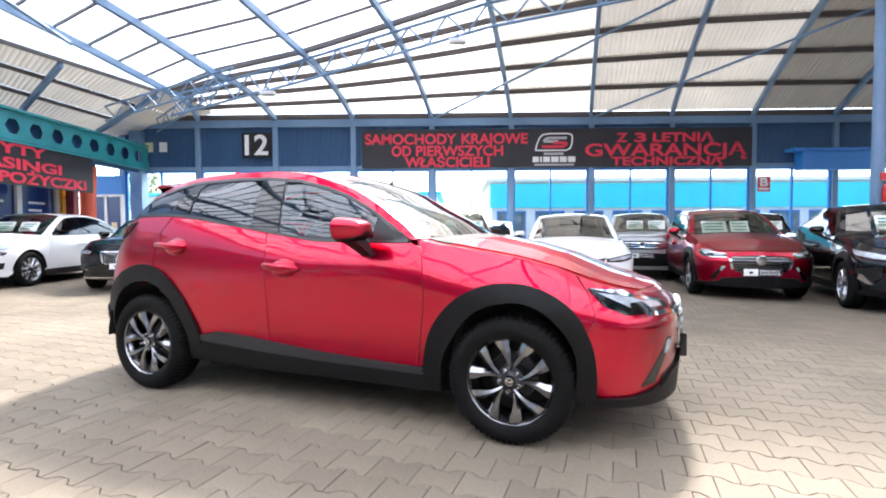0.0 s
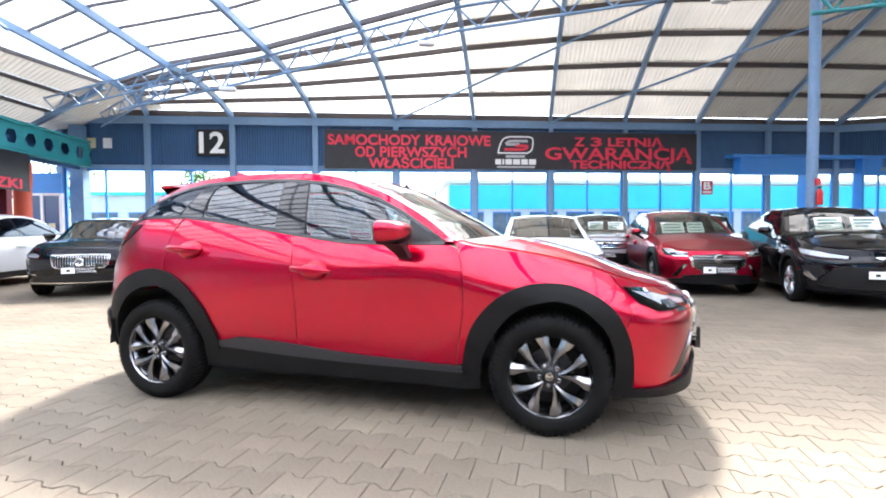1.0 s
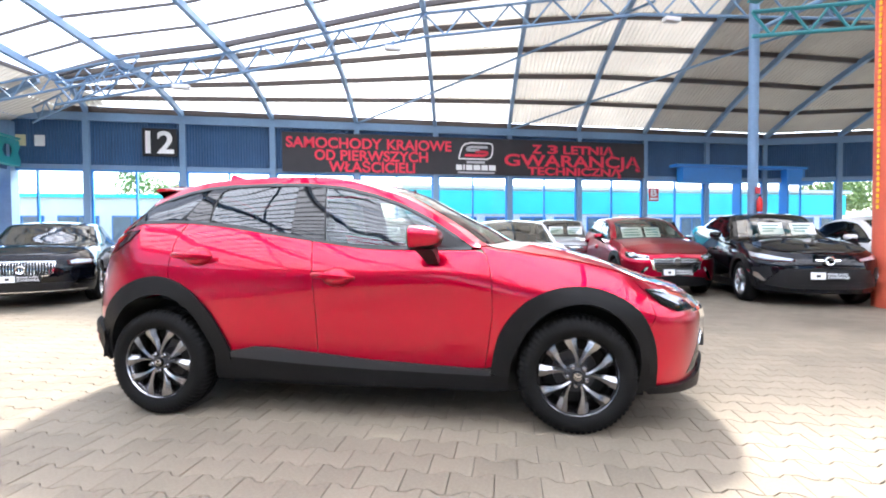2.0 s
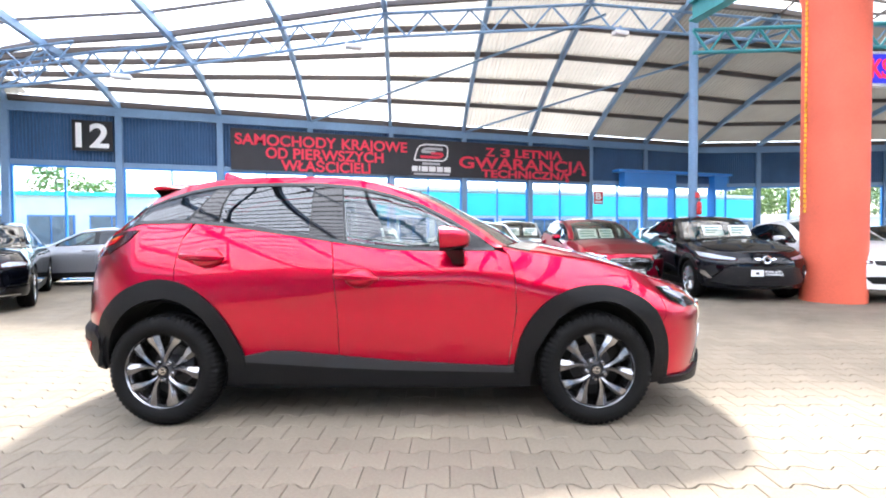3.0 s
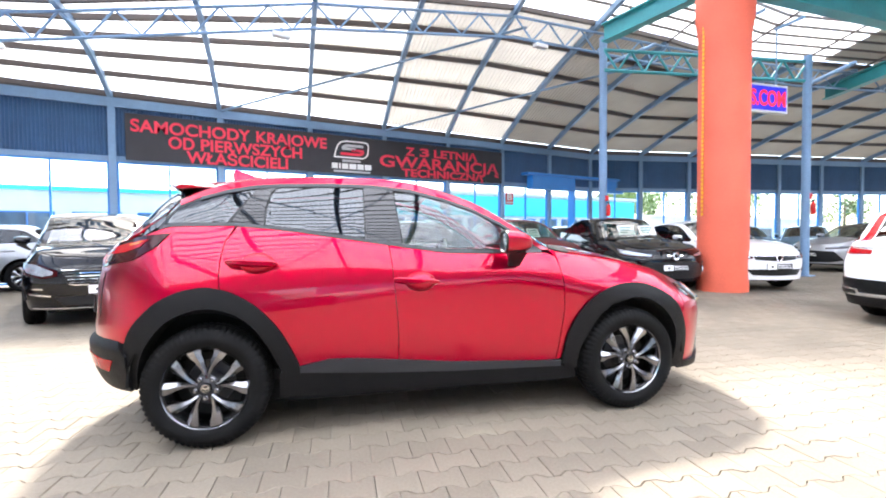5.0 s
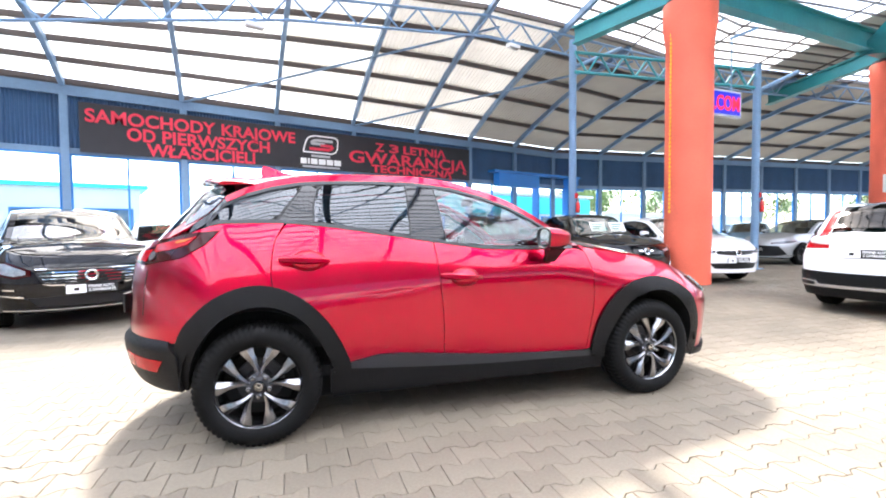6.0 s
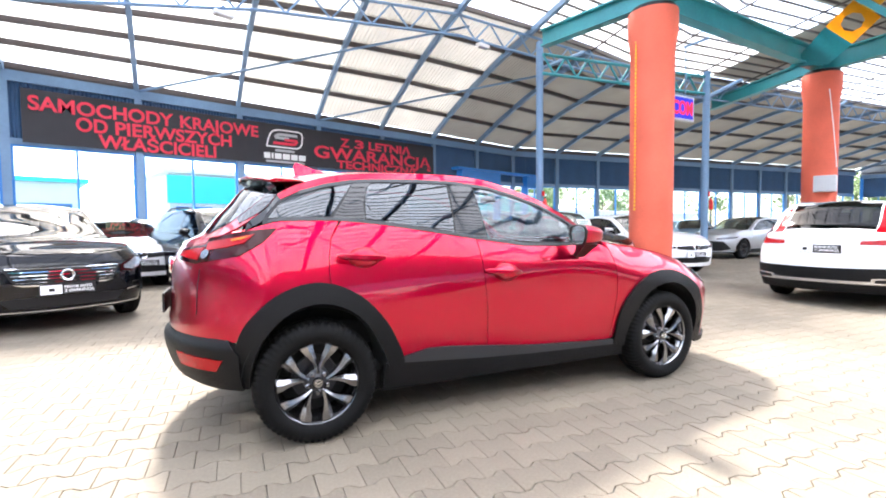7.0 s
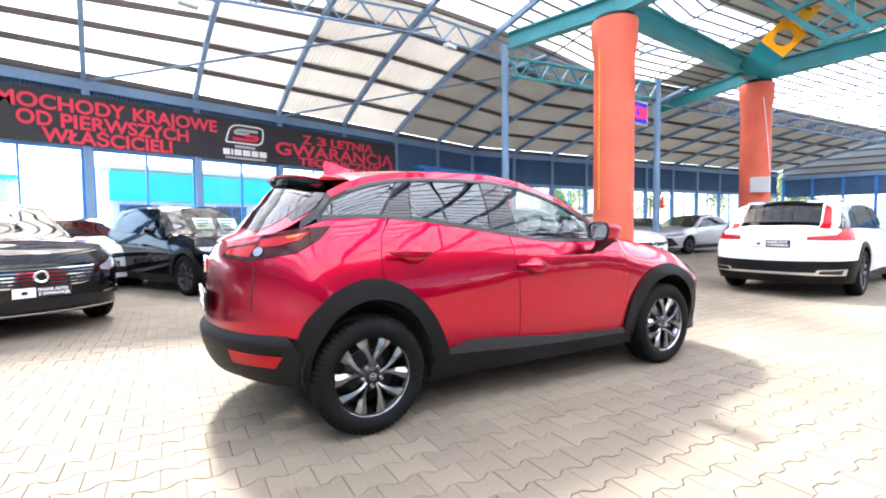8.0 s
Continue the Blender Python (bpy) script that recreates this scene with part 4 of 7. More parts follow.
def panel(fn, poly, du=0.03, dv=0.03, off=0.0, depth=0.012, sides=(1,), join=False, holes=()):
    """Cuts an outline out of a body surface, follows its curve, and turns its rim inwards. sides: 1 right, -1 left."""
    loop = list(poly)
    for hole in holes:
        h = list(hole)
        area = lambda q: sum(a[0] * b[1] - b[0] * a[1] for a, b in zip(q, q[1:] + q[:1]))
        if area(loop) * area(h) > 0:
            h.reverse()
        i, j = min(((i, j) for i in range(len(loop)) for j in range(len(h))), key=lambda ij: (loop[ij[0]][0] - h[ij[1]][0]) ** 2 + (loop[ij[0]][1] - h[ij[1]][1]) ** 2)
        loop = loop[:i + 1] + h[j:] + h[:j + 1] + loop[i:]
    bm = bmesh.new()
    face = bm.faces.new([bm.verts.new((a, b, 0)) for a, b in loop])
    A, B = [p[0] for p in poly], [p[1] for p in poly]
    for step, lo, hi, ax in ((du, min(A), max(A), 0), (dv, min(B), max(B), 1)):
        n = int((hi - lo) / step)
        for i in range(1, n + 1):
            c = lo + (hi - lo) * i / (n + 1)
            bmesh.ops.bisect_plane(bm, geom=bm.verts[:] + bm.edges[:] + bm.faces[:], plane_co=((c, 0, 0) if ax == 0 else (0, c, 0)), plane_no=((1, 0, 0) if ax == 0 else (0, 1, 0)), dist=1e-5)
    bm.verts.ensure_lookup_table()
    a, b = np.array([v.co.x for v in bm.verts]), np.array([v.co.y for v in bm.verts])
    h = 2e-3
    p = fn(a, b)
    nrm = np.cross(fn(a + h, b) - fn(a - h, b), fn(a, b + h) - fn(a, b - h))
    nrm /= np.maximum(np.linalg.norm(nrm, axis=1, keepdims=True), 1e-12)
    sgn = np.sign(np.sum(nrm * (p - np.array([0, 0, 0.55])), axis=1, keepdims=True).sum())
    nrm *= sgn if sgn else 1
    co = p + nrm * off
    rim = {}
    if depth:
        edges = [e for e in bm.edges if e.is_boundary and not (join and all(abs(co[v.index][1]) < 1e-3 for v in e.verts))]
        for e in edges:
            for v in e.verts:
                rim[v.index] = None
    base = bm.verts[:]
    for v in base:
        v.co = Vector(co[v.index])
    if depth:
        for i in rim:
            rim[i] = bm.verts.new(Vector(co[i] - nrm[i] * depth))
        bm.verts.ensure_lookup_table()
        for e in edges:
            i, j = (v.index for v in e.verts)
            try:
                bm.faces.new((base[i], base[j], rim[j], rim[i]))
            except ValueError:
                pass
    if join or -1 in sides:
        g = bmesh.ops.duplicate(bm, geom=bm.verts[:] + bm.edges[:] + bm.faces[:]) if (join or 1 in sides) else {"geom": bm.verts[:] + bm.edges[:] + bm.faces[:]}
        for v in (q for q in g["geom"] if isinstance(q, bmesh.types.BMVert)):
            v.co.y = -v.co.y
        if join:
            bmesh.ops.remove_doubles(bm, verts=bm.verts, dist=2e-4)
    return bm


def arc(cx, cz, rx, rz, a0, a1, n=20):
    return [(cx + rx * math.cos(math.radians(a0 + (a1 - a0) * i / n)), cz + rz * math.sin(math.radians(a0 + (a1 - a0) * i / n))) for i in range(n + 1)]


def both(name, fn, poly, material, parent, label="", **kw):
    """The same panel on both flanks, as two parts."""
    out = []
    for sd in (1, -1):
        out.append(part(name, panel(fn, poly, sides=(sd,), **kw), material, parent, label, smooth=True))
    return out


# ---- cars: wheels ----
def wheel_meshes(R, width, rim_r, spokes, rim_mat, twin, tag):
    """Meshes of one wheel: axis along y, outer face towards -y."""
    h = width / 2
    tyre = bmesh.new()
    prof = [(rim_r - 0.012, -h + 0.03), (rim_r + 0.004, -h + 0.012), (rim_r + 0.03, -h), (R - 0.055, -h - 0.004), (R - 0.02, -h + 0.012), (R - 0.006, -h + 0.03), (R, -h + 0.05)]
    full = prof + [(R, -0.012), (R - 0.008, -0.010), (R - 0.008, 0.010), (R, 0.012)] + [(r, -y) for r, y in reversed(prof)]
    lathe(tyre, full, 192, "y")
    # grooves cut into the shoulders
    for v in tyre.verts:
        r = math.hypot(v.co.x, v.co.z)
        if r > R - 0.03 and abs(v.co.y) > h - 0.06 and int(round(math.atan2(v.co.z, v.co.x) / (2 * math.pi / 192))) % 3 == 0:
            k = (r - 0.009) / r
            v.co.x *= k
            v.co.z *= k
    rim = bmesh.new()
    lathe(rim, [(rim_r - 0.028, h - 0.02), (rim_r - 0.035, -h + 0.08), (rim_r - 0.010, -h + 0.03), (rim_r + 0.002, -h + 0.012), (rim_r + 0.005, -h + 0.016), (rim_r - 0.004, -h + 0.05)], 56, "y")
    disc = lathe(bmesh.new(), [(0.03, 0.03), (0.125, 0.03), (0.128, 0.045), (0.03, 0.05)], 32, "y")
    back = lathe(bmesh.new(), [(0.02, 0.055), (rim_r - 0.03, 0.06)], 32, "y")
    sp = bmesh.new()
    yo = -h + 0.018
    for i in range(spokes):
        base = 2 * math.pi * i / spokes - math.pi / 2
        for dv in ((-1, 1) if twin else (0,)):
            a0, a1 = base + dv * 0.60, base + dv * 0.285
            rings = []
            for f, wd, yy, th in ((0.0, 0.020, yo + 0.020, 0.02), (0.16, 0.022, yo + 0.012, 0.026), (0.36, 0.028, yo + 0.008, 0.03), (0.62, 0.046, yo + 0.004, 0.034), (0.82, 0.062, yo + 0.001, 0.036), (1.0, 0.074, yo + 0.004, 0.04)):
                r = 0.048 + (rim_r - 0.058) * f
                a = a0 + (a1 - a0) * min(1.0, f * 1.15) ** 0.9
                c = Vector((math.cos(a) * r, yy, math.sin(a) * r))
                t = Vector((-math.sin(a), 0, math.cos(a))) * (dv or 1)
                rings.append([sp.verts.new(c + q) for q in (t * wd / 2 + Vector((0, 0.010, 0)), t * wd * 0.10 - Vector((0, 0.008, 0)), -t * wd * 0.42 - Vector((0, 0.002, 0)), -t * wd / 2 + Vector((0, 0.010, 0)), -t * wd / 2 + Vector((0, th, 0)), t * wd / 2 + Vector((0, th, 0)))])
            for p, q in zip(rings, rings[1:]):
                for j in range(6):
                    sp.faces.new((p[j], p[(j + 1) % 6], q[(j + 1) % 6], q[j]))
    hub = lathe(bmesh.new(), [(0.0, yo + 0.010), (0.030, yo + 0.010), (0.034, yo + 0.016), (0.050, yo + 0.024), (0.068, yo + 0.030), (0.072, 0.03)], 32, "y")
    nuts = lathe(bmesh.new(), [(0.0, -0.020), (0.007, -0.019), (0.0105, -0.014), (0.0105, -0.004), (0.014, 0.0), (0.014, 0.012)], 12, "y")
    cap = lathe(bmesh.new(), [(0.0, -0.002), (0.020, -0.004), (0.027, -0.002), (0.030, 0.004), (0.030, 0.014)], 24, "y")
    ring = lathe(bmesh.new(), [(0.0165, -0.004), (0.0175, -0.0065), (0.0195, -0.0065), (0.0205, -0.004)], 24, "y")
    bar(ring, (-0.015, -0.0045, 0.006), (0.0, -0.0045, -0.004), 0.004, 0.004)
    bar(ring, (0.0, -0.0045, -0.004), (0.015, -0.0045, 0.006), 0.004, 0.004)
    return {
        "tyre": (finish(tyre, "tyre", RUBBER, True), "black rubber tyre with blocky tread"),
        "rim": (finish(rim, "rim", [rim_mat], True), "alloy rim edge"),
        "spokes": (finish(sp, "spokes", [rim_mat], True), "twin-spoke alloy star"),
        "hub": (finish(hub, "hub", [RIMDK], True), ""),
        "brake_disc": (finish(disc, "brake_disc", [RIMDK], True), ""),
        "barrel_back": (finish(back, "barrel_back", [WELL], True), ""),
        "nut": (finish(nuts, "nut", [RIM], True), ""),
        "cap": (finish(cap, "cap", [GLOSSBLK], True), "black centre cap"),
        "emblem": (finish(ring, "emblem", [CHROME], True), "chrome ring emblem"),
        "yo": yo,
    }


def add_wheel(car, W, x, y, R, detail=True, spin=0.0):
    flip = pose(x, y, R, 0, spin, 0) if y < 0 else pose(x, y, R, 0, spin, 180)
    w = new("wheel")
    w.parent = car
    w.matrix_local = flip
    w.empty_display_size = 0.1
    for key in ("tyre", "rim", "spokes", "hub", "brake_disc", "barrel_back"):
        part(key, W[key][0], None, w, W[key][1])
    part("cap", W["cap"][0], None, w, W["cap"][1], m=Matrix.Translation((0, W["yo"], 0)))
    if detail:
        part("emblem", W["emblem"][0], None, w, W["emblem"][1], m=Matrix.Translation((0, W["yo"], 0)))
        for i in range(5):
            a = 2 * math.pi * i / 5 - math.pi / 2
            part("nut", W["nut"][0], None, w, m=Matrix.Translation((0.054 * math.cos(a), W["yo"] + 0.008, 0.054 * math.sin(a))))
    return w


def well(car, x, y, r, wd):
    """Dark lining of a wheel arch, open below."""
    bm = bmesh.new()
    n = 20
    rows = []
    for yy in (-wd / 2, wd / 2):
        rows.append([bm.verts.new((x + r * math.cos(math.radians(180 * i / n)), y + yy, 0.36 + r * math.sin(math.radians(180 * i / n)))) for i in range(n + 1)])
    for i in range(n):
        bm.faces.new((rows[0][i], rows[0][i + 1], rows[1][i + 1], rows[1][i]))
    inner = rows[1] if y < 0 else rows[0]
    bm.faces.new(inner)
    return part("wheel_well", bm, WELL, car, smooth=True)


def seat(car, x, y, s=1.0, rear=False):
    bm = bmesh.new()
    wd = 0.25 if not rear else 0.58
    box(bm, x - 0.25, y - wd, 0.45, x + 0.27, y + wd, 0.62, 0.05)
    m = Matrix.Translation((x - 0.25, y, 0.58)) @ Matrix.Rotation(radians(-16), 4, "Y")
    box(bm, -0.08, -wd * 0.92, 0, 0.09, wd * 0.92, 0.60, 0.05, m=m)
    for dy in ((0,) if not rear else (-0.36, 0.36)):
        box(bm, -0.05, dy - 0.12, 0.62, 0.06, dy + 0.12, 0.80, 0.04, m=m)
    return part("seat", bm, SEAT, car, "dark seat with headrest", smooth=True)


def cabin(car, cowl, belt, W, rear_x, floor=0.3):
    """Floor, dashboard, seats and steering wheel."""
    part("cabin_floor", boxes((rear_x + 0.55, -W * 0.80, floor, cowl + 0.3, W * 0.80, floor + 0.06)), DASH, car)
    part("bulkhead", boxes((cowl + 0.1, -W * 0.80, floor, cowl + 0.18, W * 0.80, belt - 0.16)), DASH, car)
    bm = bmesh.new()
    box(bm, cowl - 0.42, -W * 0.80, belt - 0.26, cowl + 0.02, W * 0.80, belt - 0.07, 0.05)
    part("dashboard", bm, DASH, car, smooth=True)
    for sx in (-1, 1):
        seat(car, cowl - 1.0, sx * 0.36)
    seat(car, cowl - 1.78, 0, rear=True)
    bm = bmesh.new()
    m = Matrix.Translation((cowl - 0.55, 0.36, belt - 0.12)) @ Matrix.Rotation(radians(-65), 4, "Y")
    n, k = 28, 8
    ring = []
    for i in range(n):
        a = 2 * math.pi * i / n
        ring.append([bm.verts.new(m @ Vector(((0.18 + 0.016 * math.cos(2 * math.pi * j / k)) * math.cos(a), (0.18 + 0.016 * math.cos(2 * math.pi * j / k)) * math.sin(a), 0.016 * math.sin(2 * math.pi * j / k)))) for j in range(k)])
    for i in range(n):
        p, q = ring[i], ring[(i + 1) % n]
        for j in range(k):
            bm.faces.new((p[j], p[(j + 1) % k], q[(j + 1) % k], q[j]))
    for a in (0.3, 2.84, 4.71):
        bar(bm, m @ Vector((0, 0, -0.02)), m @ Vector((0.18 * math.cos(a), 0.18 * math.sin(a), 0)), 0.035, 0.02)
    part("steering_wheel", bm, DASH, car, smooth=True)


def mirror_pair(car, x, y, z, shell, s=1.0):
    for sd in (-1, 1):
        mr = new("door_mirror")
        mr.parent = car
        mr.matrix_local = pose(x, sd * y, z, 0, 0, sd * 8)
        n, k = 28, 9
        rows = []
        for i in range(n):
            a = 2 * math.pi * i / n
            ca, sa = math.cos(a), math.sin(a)
            sq = (abs(ca) ** 3.2 + abs(sa) ** 3.2) ** (-1 / 3.2)
            row = []
            for j in range(k):
                b = j / (k - 1) * math.pi / 2
                r = math.cos(b) ** 0.55 if j < k - 1 else 0.0
                w = 0.096 * (1 + 0.12 * sa)
                row.append(Vector((-0.062 + 0.14 * math.sin(b) ** 1.25, sd * (0.10 + w * sq * ca * r), 0.020 + 0.066 * sq * sa * r * (0.86 if sa < 0 else 1.0))) * s)
            rows.append(row)
        low = int(n * 0.60), int(n * 0.92)
        for nm, mt, lab in (("shell", shell, ""), ("lower_cover", TRIMBLK, "black lower half of the mirror")):
            bm = bmesh.new()
            for i in range(n):
                if (low[0] <= i < low[1]) != (nm == "lower_cover"):
                    continue
                p, q = [[bm.verts.new(c) for c in rows[h % n]] for h in (i, i + 1)]
                for j in range(k - 1):
                    bm.faces.new((p[j], p[j + 1], q[j + 1], q[j]))
            bmesh.ops.remove_doubles(bm, verts=bm.verts, dist=1e-4)
            bmesh.ops.recalc_face_normals(bm, faces=bm.faces)
            part(nm, bm, mt, mr, lab, smooth=True)
        mid = Vector((-0.062, sd * 0.10, 0.022)) * s
        bm = bmesh.new()
        rings = [[bm.verts.new(mid + (row[0] - mid) * f + Vector((dx, 0, 0))) for row in rows] for f, dx in ((1.0, 0.0), (0.97, -0.008), (0.86, -0.010), (0.80, 0.006))]
        for p, q in zip(rings, rings[1:]):
            for i in range(n):
                bm.faces.new((p[i], q[i], q[(i + 1) % n], p[(i + 1) % n]))
        bmesh.ops.recalc_face_normals(bm, faces=bm.faces)
        part("bezel", bm, TRIMBLK, mr, "black mirror frame", smooth=True)
        bm = bmesh.new()
        bm.faces.new([bm.verts.new(mid + (row[0] - mid) * 0.83) for row in rows])
        part("mirror_glass", bm, CHROME, mr)
        # foot that curves down to the door
        bm = bmesh.new()
        loops = []
        for x0, x1, y, z, hw in ((-0.050, 0.050, 0.115, -0.036, 0.050), (-0.045, 0.050, 0.075, -0.062, 0.034), (-0.030, 0.045, 0.035, -0.095, 0.022), (-0.025, 0.040, -0.01, -0.125, 0.020)):
            loops.append([bm.verts.new((px, sd * py, pz)) for px, py, pz in ((x0, y - hw, z + 0.012), (x0, y + hw, z), (x1, y + hw, z), (x1, y - hw, z + 0.012))])
        for p, q in zip(loops, loops[1:]):
            for j in range(4):
                bm.faces.new((p[j], p[(j + 1) % 4], q[(j + 1) % 4], q[j]))
        bm.faces.new(loops[0])
        bm.faces.new(loops[-1])
        bmesh.ops.recalc_face_normals(bm, faces=bm.faces)
        part("foot", bm, TRIMBLK, mr, "black mirror foot", smooth=True)


def handle(car, x, y, z, material, tilt=0.0, cup=True):
    for sd in (-1, 1):
        h = new("door_handle")
        h.parent = car
        h.matrix_local = pose(x, sd * y, z, 0, tilt, 0)
        bm = bmesh.new()
        pts = [(-0.132, -0.006, 0.35), (-0.110, 0.012, 0.7), (-0.05, 0.024, 0.82), (0.03, 0.026, 0.82), (0.10, 0.018, 0.72), (0.138, -0.004, 0.4)]
        rows = []
        for px, py, f in pts:
            rows.append([bm.verts.new((px, sd * (py + dy), dz * f)) for dy, dz in ((0.0, 0.026), (0.010, 0.013), (0.010, -0.013), (0.0, -0.026), (-0.010, -0.012), (-0.010, 0.012))])
        for p, q in zip(rows, rows[1:]):
            for j in range(6):
                bm.faces.new((p[j], p[(j + 1) % 6], q[(j + 1) % 6], q[j]))
        bm.faces.new(rows[0])
        bm.faces.new(rows[-1])
        part("grip", bm, material, h, smooth=True)
        if not cup:
            continue
        bm = bmesh.new()
        bmesh.ops.create_uvsphere(bm, u_segments=20, v_segments=10, radius=1)
        for v in bm.verts:
            v.co = Vector((v.co.x * 0.062 + 0.01, sd * (0.002 + v.co.y * 0.006), v.co.z * 0.036 + 0.002))
        part("cup", bm, material, h, smooth=True)


def plate(car, x, z, sd=1):
    """Dealer's plate: white field with a small mark, black field with two lines."""
    p = new("number_plate_cover")
    p.parent = car
    p.matrix_local = pose(x, 0, z, 0, 0, 90 if sd > 0 else -90)
    part("board", boxes((-0.26, -0.012, -0.057, 0.26, 0.0, 0.057), bevel=0.004), BLKPL, p)
    part("white_field", boxes((-0.255, -0.015, -0.052, -0.06, -0.011, 0.052)), WHITE, p)
    part("mark", boxes((-0.18, -0.018, -0.02, -0.13, -0.014, 0.015)), BLKPL, p)
    writing("PEWNE AUTO", 0.045, pose(0.09, -0.015, 0.008, 90), WHITE, p, width=0.26, depth=0.002, bold=0.001)
    writing("Z GWARANCJĄ", 0.045, pose(0.1, -0.015, -0.035, 90), WHITE, p, width=0.28, depth=0.002, bold=0.001)
    return p
# ---- the red crossover ----
HERO = dict(
    xsf=1.50, xsr=-1.45, lf=1.25, lr=1.30, nf=2.35, nr=2.1,
    nose=[(0.10, 2.05), (0.20, 2.11), (0.30, 2.12), (0.50, 2.135), (0.62, 2.14), (0.70, 2.115), (0.76, 2.06), (0.84, 1.97), (0.95, 1.86)],
    tail=[(0.15, -1.80), (0.28, -1.92), (0.42, -2.03), (0.55, -2.06), (0.66, -2.065), (0.71, -2.055), (0.85, -2.05), (0.97, -2.035), (1.05, -2.0), (1.12, -1.95), (1.25, -1.84), (1.4, -1.70)],
    sill_z=[(-2.75, 0.24), (-1.3, 0.24), (1.3, 0.22), (2.75, 0.18)],
    sill_w=[(-2.75, 0.80), (-1.3, 0.80), (0.0, 0.805), (1.3, 0.80), (2.75, 0.80)],
    mid_z=[(-2.75, 0.66), (-1.9, 0.66), (-1.2, 0.70), (-0.6, 0.76), (0.0, 0.85), (0.5, 0.87), (0.95, 0.78), (1.35, 0.70), (1.8, 0.64), (2.75, 0.60)],
    mid_w=[(-2.75, 0.84), (-1.9, 0.855), (-1.3, 0.868), (-0.7, 0.858), (0.0, 0.848), (0.6, 0.850), (1.0, 0.862), (1.35, 0.868), (1.8, 0.86), (2.75, 0.84)],
    belt_z=[(-2.75, 1.07), (-2.2, 1.092), (-1.9, 1.135), (-1.65, 1.19), (-1.45, 1.220), (-1.2, 1.222), (-0.97, 1.205), (-0.55, 1.145), (-0.08, 1.074), (0.1, 1.052), (0.4, 1.046), (0.72, 1.045), (0.8, 1.10), (2.75, 1.1)],
    belt_w=[(-2.75, 0.74), (-1.9, 0.735), (-1.45, 0.73), (-1.0, 0.748), (-0.5, 0.772), (0.4, 0.785), (0.72, 0.775), (1.0, 0.745), (1.5, 0.73), (2.0, 0.74), (2.75, 0.78)],
    edge_z=[(-2.75, 1.08), (-2.2, 1.09), (-1.9, 1.16), (-1.65, 1.262), (-1.45, 1.372), (-1.34, 1.426), (-1.197, 1.470), (-1.054, 1.494), (-0.911, 1.506), (-0.627, 1.513), (-0.378, 1.510), (-0.131, 1.484), (0.081, 1.428), (0.257, 1.367), (0.433, 1.275), (0.609, 1.160), (0.72, 1.075), (0.80, 1.045), (1.0, 1.015), (1.3, 0.965), (1.5, 0.915), (1.75, 0.855), (2.0, 0.805), (2.3, 0.775), (2.75, 0.765)],
    edge_w=[(-2.75, 0.755), (-2.2, 0.75), (-1.9, 0.735), (-1.65, 0.67), (-1.45, 0.61), (-1.3, 0.588), (-1.05, 0.585), (-0.6, 0.595), (-0.13, 0.605), (0.08, 0.617), (0.25, 0.638), (0.43, 0.668), (0.6, 0.70), (0.72, 0.73), (0.80, 0.742), (1.0, 0.735), (1.5, 0.73), (2.0, 0.74), (2.75, 0.78)],
    crown=[(-2.75, 0.0), (-2.2, 0.05), (-1.9, 0.14), (-1.65, 0.165), (-1.45, 0.115), (-1.3, 0.078), (-1.0, 0.05), (-0.4, 0.042), (0.08, 0.05), (0.25, 0.045), (0.43, 0.03), (0.6, 0.02), (0.72, 0.02), (0.8, 0.03), (1.1, 0.055), (1.5, 0.055), (2.0, 0.045), (2.3, 0.03), (2.75, 0.0)],
    bow=[(-2.75, 0.0), (-2.2, -0.02), (-1.9, -0.04), (-1.65, -0.08), (-1.45, -0.06), (-1.2, -0.02), (-0.4, 0.0), (0.08, 0.05), (0.43, 0.10), (0.72, 0.20), (0.8, 0.20), (1.1, 0.05), (1.5, 0.0), (2.75, 0.0)],
)
RW = 0.335


